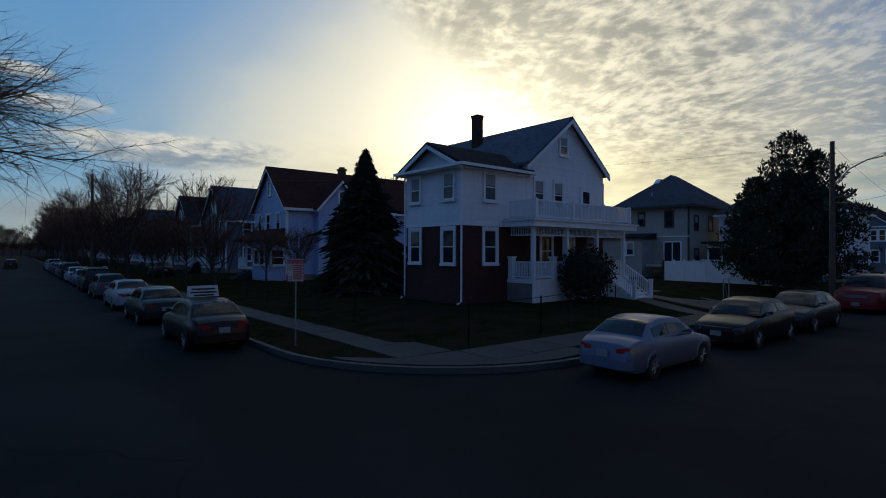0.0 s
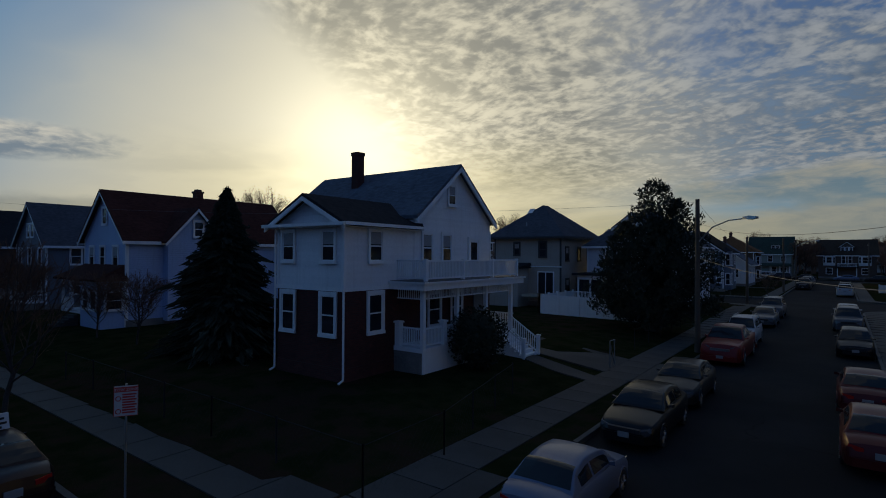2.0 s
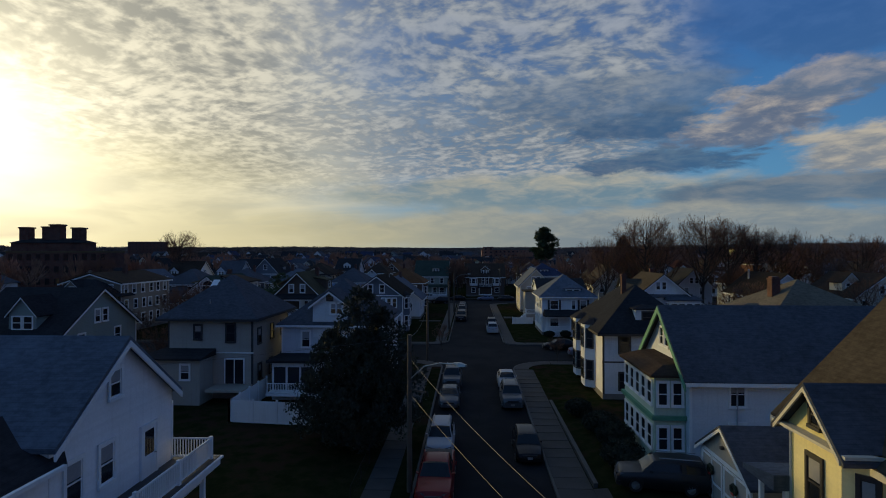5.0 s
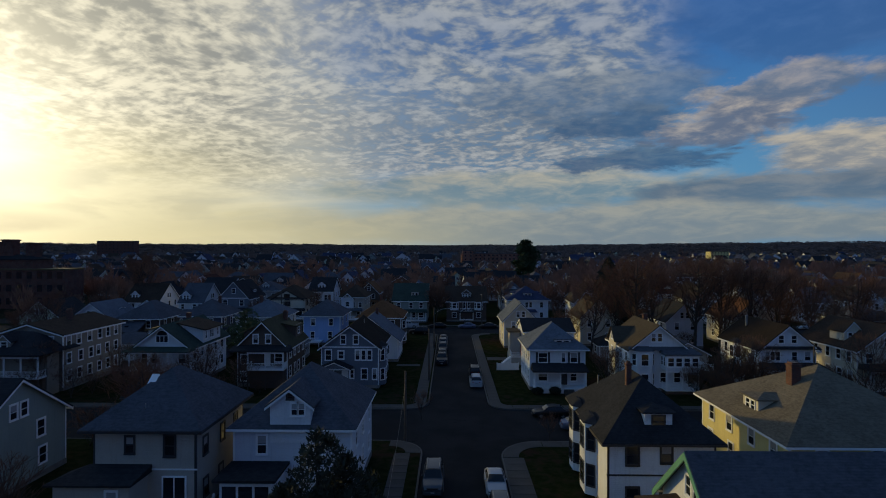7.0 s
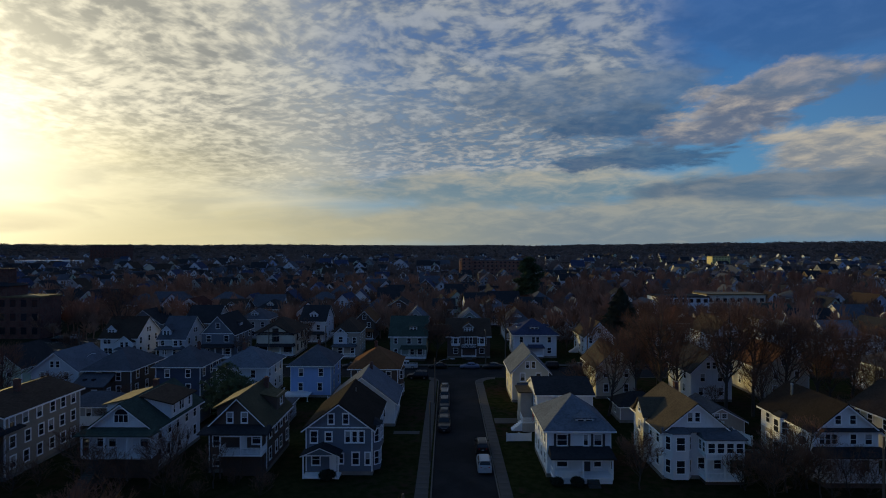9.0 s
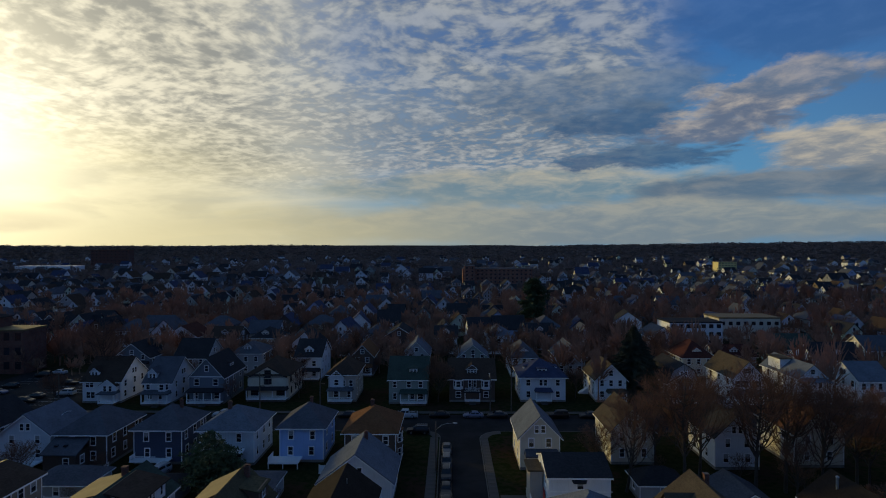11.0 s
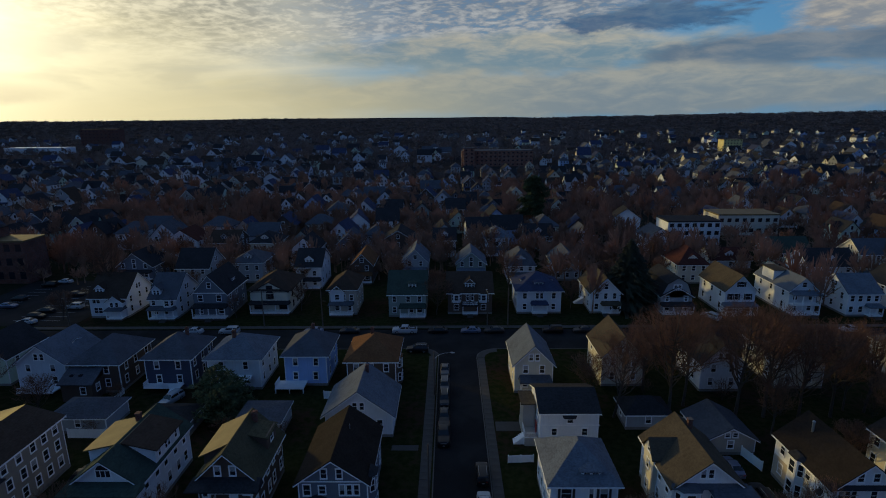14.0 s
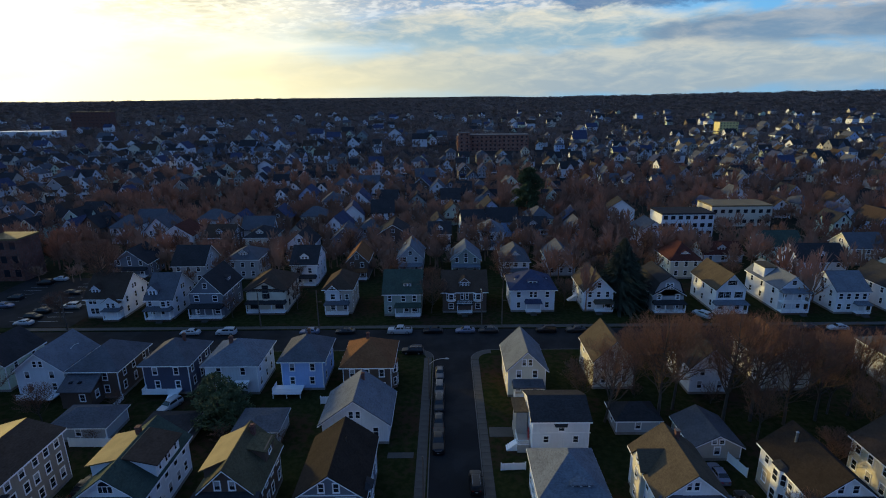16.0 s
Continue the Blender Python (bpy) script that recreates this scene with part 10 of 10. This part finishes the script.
for i in range(400):
    r, a = 560 + 1250 * FAR_RND.random() ** 1.4, FAR_RND.uniform(-0.95, 0.95)
    x, y = -6 + r * math.sin(a), 40 + r * math.cos(a)
    if not (-30 < x < 110 and 540 < y < 660):
        wk, rk, kind, axis = FAR_RND.choice(GABLE_SETS)
        FAR_JOINED.append((x, y, wk, rk, kind, axis, FAR_RND.uniform(0.9, 1.5), FAR_RND.choice((0, 90))))


def joined_far_houses():
    """The houses too far off to tell apart, as one mesh."""
    mats = list(WALLS.values()) + list(ROOFS.values()) + [PANE, WHITE]
    wi, ri = {k: i for i, k in enumerate(WALLS)}, {k: i + len(WALLS) for i, k in enumerate(ROOFS)}
    v, f, slots = [], [], []
    for x, y, wk, rk, kind, axis, s, rz in FAR_JOINED:
        w, d, ev, r = 8.2 * s, 11.0 * s, 5.9 * s, 3.9 * s
        wall = body(w, d, ev, 0.0 if kind == "hip" else r, axis)
        roof = hip_roof(MB(), w, d, ev, r * 0.85, 0.5) if kind == "hip" else gable_roof(MB(), w, d, ev, r, axis, 0.45)
        trim, win = MB(), MB()
        near = y < 420
        if kind == "cross":
            for sg in (-1, 1):
                wall.solid([(0, q, z) for q, z in ((-2.2 * s, 0), (2.2 * s, 0), (2.2 * s, ev), (0, ev + r * 0.8), (-2.2 * s, ev))], [(sg * w * 0.56, q, z) for q, z in ((-2.2 * s, 0), (2.2 * s, 0), (2.2 * s, ev), (0, ev + r * 0.8), (-2.2 * s, ev))])
            gable_roof(roof, w * 1.14, 4.4 * s, ev, r * 0.8, "x", 0.35)
        if near:
            if axis == "y" and kind != "hip":
                gable_rake(trim, w, ev, r, -d / 2 - 0.42, 0.45, 0.26)
            roof.solid([(-w / 2, -d / 2 - 2.0, 2.9), (w / 2, -d / 2 - 2.0, 2.9), (w / 2, -d / 2, 2.9), (-w / 2, -d / 2, 2.9)], [(-w / 2, -d / 2 - 2.0, 3.05), (w / 2, -d / 2 - 2.0, 3.05), (w / 2, -d / 2, 3.6), (-w / 2, -d / 2, 3.6)])
            for px in (-0.48, 0.0, 0.48):
                trim.box(px * w - 0.1, px * w + 0.1, -d / 2 - 1.95, -d / 2 - 1.75, 0, 2.9)
            trim.box(-w / 2, w / 2, -d / 2 - 1.95, -d / 2 - 1.8, 0.6, 1.3)
        for ang in (0.0, math.pi / 2, math.pi, -math.pi / 2):
            c, q = round(math.cos(ang)), round(math.sin(ang))
            half = d / 2 if c else w / 2
            spots = [(u, z) for u in (-2.4, 0.0, 2.4) for z in (1.6, 4.0) if FAR_RND.random() < 0.75]
            if c and axis == "y" and kind != "hip":
                spots.append((0.0, 6.5))
            for u, z in spots:
                for mb, e, out in ((trim, 0.14, 0.05), (win, 0.0, 0.08)) if near else ((win, 0.0, 0.06),):
                    a0, a1, b0, b1 = u * s - 0.45 - e, u * s + 0.45 + e, -half - out, -half
                    pts = [(c * p - q * t, q * p + c * t) for p, t in ((a0, b0), (a1, b0), (a1, b1), (a0, b1))]
                    mb.solid([(*p, z * s - e) for p in pts], [(*p, z * s + 1.45 + e) for p in pts])
        ca, sa = math.cos(radians(rz)), math.sin(radians(rz))
        for mb, slot in ((wall, wi[wk]), (roof, ri[rk]), (win, len(mats) - 2), (trim, len(mats) - 1)):
            n0 = len(v)
            v += [(p[0] * ca - p[1] * sa + x, p[0] * sa + p[1] * ca + y, p[2] + 0.1) for p in mb.v]
            f += [tuple(i + n0 for i in g) for g in mb.f]
            slots += [slot] * len(mb.f)
    me = bpy.data.meshes.new("far_houses")
    me.from_pydata(v, [], f)
    for m in mats:
        me.materials.append(m)
    me.polygons.foreach_set("material_index", slots)
    tagged(new("far_houses", me), "hundreds of small frame houses far off between bare trees", "houses", kind="stuff")


joined_far_houses()


def block_building(name, label, x, y, w, d, h, wall, rows, cols, rz=0.0, roof=None, win=(1.6, 1.5)):
    o = thing(name, label, "building", x, y, 0.05, rz)
    part("wall", MB().box(-w / 2, w / 2, -d / 2, d / 2, 0, h), wall, o)
    part("roof", MB().box(-w / 2 - 0.2, w / 2 + 0.2, -d / 2 - 0.2, d / 2 + 0.2, h, h + 0.5), roof or SUNTAR, o)
    fr = MB().box(-win[0] / 2, win[0] / 2, -0.05, 0.0, 0, win[1]).mesh("window", PANE)
    for r in range(rows):
        for c in range(cols):
            part("window", fr, None, o, at=((c + 0.5) * w / cols - w / 2, -d / 2, h * (r + 0.35) / rows))
    return o


block_building("brick_block", "long red brick building with rows of windows", 42.0, 590.0, 72.0, 22.0, 15.5, PALEBRICK, 4, 16, roof=ROOFS["grey"])
block_building("brick_tower", "red brick stair tower of the long block", 13.0, 578.0, 11.0, 10.0, 18.5, PALEBRICK, 5, 2, roof=ROOFS["grey"])
block_building("apartment_block", "sunlit yellow brick apartment block", 376.0, 775.0, 25.0, 16.0, 17.0, WALLS["yellow"], 5, 6)
block_building("apartment_block", "white flat-roofed apartment house", 86.5, 239.0, 20.0, 12.0, 9.0, WALLS["white"], 3, 7, roof=ROOFS["dark"])
block_building("shop_block", "long cream two-storey block with a row of shops", 116.0, 256.0, 25.0, 13.0, 8.5, WALLS["cream"], 2, 8)
block_building("school", "dark brick school with rows of tall windows", -154.0, 192.0, 38.0, 9.0, 13.0, BRICK, 3, 11, win=(1.7, 2.2))
school_top = thing("school_roof", "steep dark school roof with square chimney stacks", "roof", -158.5, 192.0, 13.5)
part("attic_storey", MB().box(-13.0, 13.0, -4.0, 4.0, 0.0, 3.0), BRICK, school_top)
part("roof", hip_roof(MB(), 26.0, 8.0, 3.0, 1.6, 0.4), ROOFS["dark"], school_top)
for x, w0, top in ((-10.5, 3.4, 8.4), (-2.0, 3.0, 8.6), (1.4, 3.8, 9.4), (9.5, 3.4, 8.2)):
    part("chimney", MB().box(x - w0 / 2, x + w0 / 2, -1.5, 1.5, 3.5, top).box(x - w0 / 2 - 0.3, x + w0 / 2 + 0.3, -1.8, 1.8, top, top + 0.5), BRICK, school_top)
block_building("tower_block", "distant brown slab of flats", -630.0, 1000.0, 70.0, 16.0, 34.0, BRICK, 6, 10)
block_building("warehouse", "long white-roofed low shed", -640.0, 860.0, 90.0, 30.0, 9.0, WALLS["white"], 1, 10, roof=WALLS["white"])


def woods():
    """Bare far woods: many small twig fans in one mesh."""
    rnd = random.Random(5)
    v, f = [], []

    def tuft(x, y, z, h, r, k):
        i = len(v)
        v.extend([(x - 0.25, y, z), (x + 0.25, y, z), (x, y, z + h * 0.6)])
        f.append((i, i + 1, i + 2))
        for _ in range(k):
            a, b = rnd.uniform(0, 6.283), rnd.uniform(-0.2, 1.0)
            q = math.sqrt(max(0.0, 1 - max(b, 0) ** 2)) * rnd.uniform(0.5, 1.0)
            px, py, pz = x + r * q * math.cos(a), y + r * q * math.sin(a), z + h * 0.52 + h * 0.48 * b
            cx, cy, cz = x + (px - x) * 0.35, y + (py - y) * 0.35, z + h * 0.35 + (pz - z - h * 0.35) * 0.3
            t = r * (0.05 if y < 330 else 0.075)
            i = len(v)
            v.extend([(cx - t, cy, cz), (cx + t, cy, cz), (px, py, pz)])
            f.append((i, i + 1, i + 2))
            i = len(v)
            v.extend([(cx * 0.4 + px * 0.6 - t * 2, cy * 0.4 + py * 0.6, cz * 0.4 + pz * 0.6), (px + rnd.uniform(-1, 1) * r * 0.3, py, pz + rnd.uniform(-0.3, 0.5) * r * 0.3), (cx * 0.4 + px * 0.6 + t, cy * 0.4 + py * 0.6, cz * 0.4 + pz * 0.6 + t)])
            f.append((i, i + 1, i + 2))
    for _ in range(4100):
        y = 186 + 690 * rnd.random() ** 0.92
        x = rnd.uniform(-1, 1) * (140 + (y - 170) * 1.05)
        if (abs(x - 42) < 56 and 500 < y < 604) or (abs(x - 350) < 40 and 690 < y < 790):
            continue
        tuft(x, y, 0, rnd.uniform(5, 9.5) * (1.0 if y < 330 else 1.2), rnd.uniform(2.0, 3.8) * (1.0 if y < 330 else 1.3), 40 if y < 330 else 26)
    for _ in range(1500):
        x, y = rnd.choice((rnd.uniform(22, 190), rnd.uniform(-190, -55), rnd.uniform(-60, 60))), rnd.uniform(196, 335)
        if not (66 < x < 135 and 222 < y < 262):
            tuft(x, y, 0, rnd.uniform(6, 11), rnd.uniform(2.2, 4.2), 40)
    for _ in range(300):
        x, y = rnd.uniform(18, 270), rnd.uniform(158, 400)
        if not (62 < x < 138 and 215 < y < 264) and noise.noise(Vector((x * 0.02, y * 0.02, 9.0))) > -0.25:
            tuft(x, y, 0, rnd.uniform(10, 16), rnd.uniform(3.0, 5.0), 46)
    for _ in range(280):
        x, y = rnd.uniform(-260, -20), rnd.uniform(190, 420)
        if noise.noise(Vector((x * 0.02, y * 0.02, 4.0))) > 0.0:
            tuft(x, y, 0, rnd.uniform(9, 14), rnd.uniform(3.0, 4.6), 44)
    for _ in range(21000):
        r = 620 + 3300 * rnd.random() ** 1.25
        a = rnd.uniform(-1.85, 0.95)
        x, y = -6 + r * math.sin(a), 40 + r * math.cos(a)
        if noise.noise(Vector((x * 0.006, y * 0.006, 3.0))) < -0.28 and r < 1700:
            continue
        k = 1 + (r - 620) / 1100
        tuft(x, y, hill(x, y, r) - 4.5 * min(1.0, (r - 620) / 1500), rnd.uniform(7, 11) * min(k, 1.25), rnd.uniform(4.5, 8) * k, 9)
    for _ in range(420):
        x = rnd.choice((-1, 1)) * rnd.uniform(105, 260)
        y = rnd.uniform(20, 180)
        if min(abs(y - a) for a in (74, 145)) > 9 and not (-138 < x < -95 and 150 < y < 192):
            tuft(x, y, 0, rnd.uniform(8, 14), rnd.uniform(3, 5), 34)
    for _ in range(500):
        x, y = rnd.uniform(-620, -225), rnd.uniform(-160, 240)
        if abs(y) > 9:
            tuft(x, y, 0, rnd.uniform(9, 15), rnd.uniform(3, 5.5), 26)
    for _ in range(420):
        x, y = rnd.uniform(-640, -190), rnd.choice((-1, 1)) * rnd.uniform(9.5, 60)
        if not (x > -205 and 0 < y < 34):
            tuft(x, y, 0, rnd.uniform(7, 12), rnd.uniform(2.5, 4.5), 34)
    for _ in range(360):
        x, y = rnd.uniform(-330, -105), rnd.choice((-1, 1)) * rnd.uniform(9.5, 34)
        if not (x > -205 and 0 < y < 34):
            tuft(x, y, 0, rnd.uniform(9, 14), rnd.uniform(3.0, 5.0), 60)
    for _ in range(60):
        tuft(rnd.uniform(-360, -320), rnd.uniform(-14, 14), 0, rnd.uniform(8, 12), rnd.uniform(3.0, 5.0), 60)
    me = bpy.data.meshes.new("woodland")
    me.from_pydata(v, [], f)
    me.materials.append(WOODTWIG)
    # haze-toned twigs for fans more than 420 m out
    me.materials.append(HAZETWIG)
    # bark's dark tone for the far-left fans: their shade painted as colour
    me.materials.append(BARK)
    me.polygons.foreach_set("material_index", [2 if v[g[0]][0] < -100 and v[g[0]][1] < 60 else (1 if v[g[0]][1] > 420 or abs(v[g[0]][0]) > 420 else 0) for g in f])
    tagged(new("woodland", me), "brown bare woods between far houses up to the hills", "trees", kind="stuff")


woods()
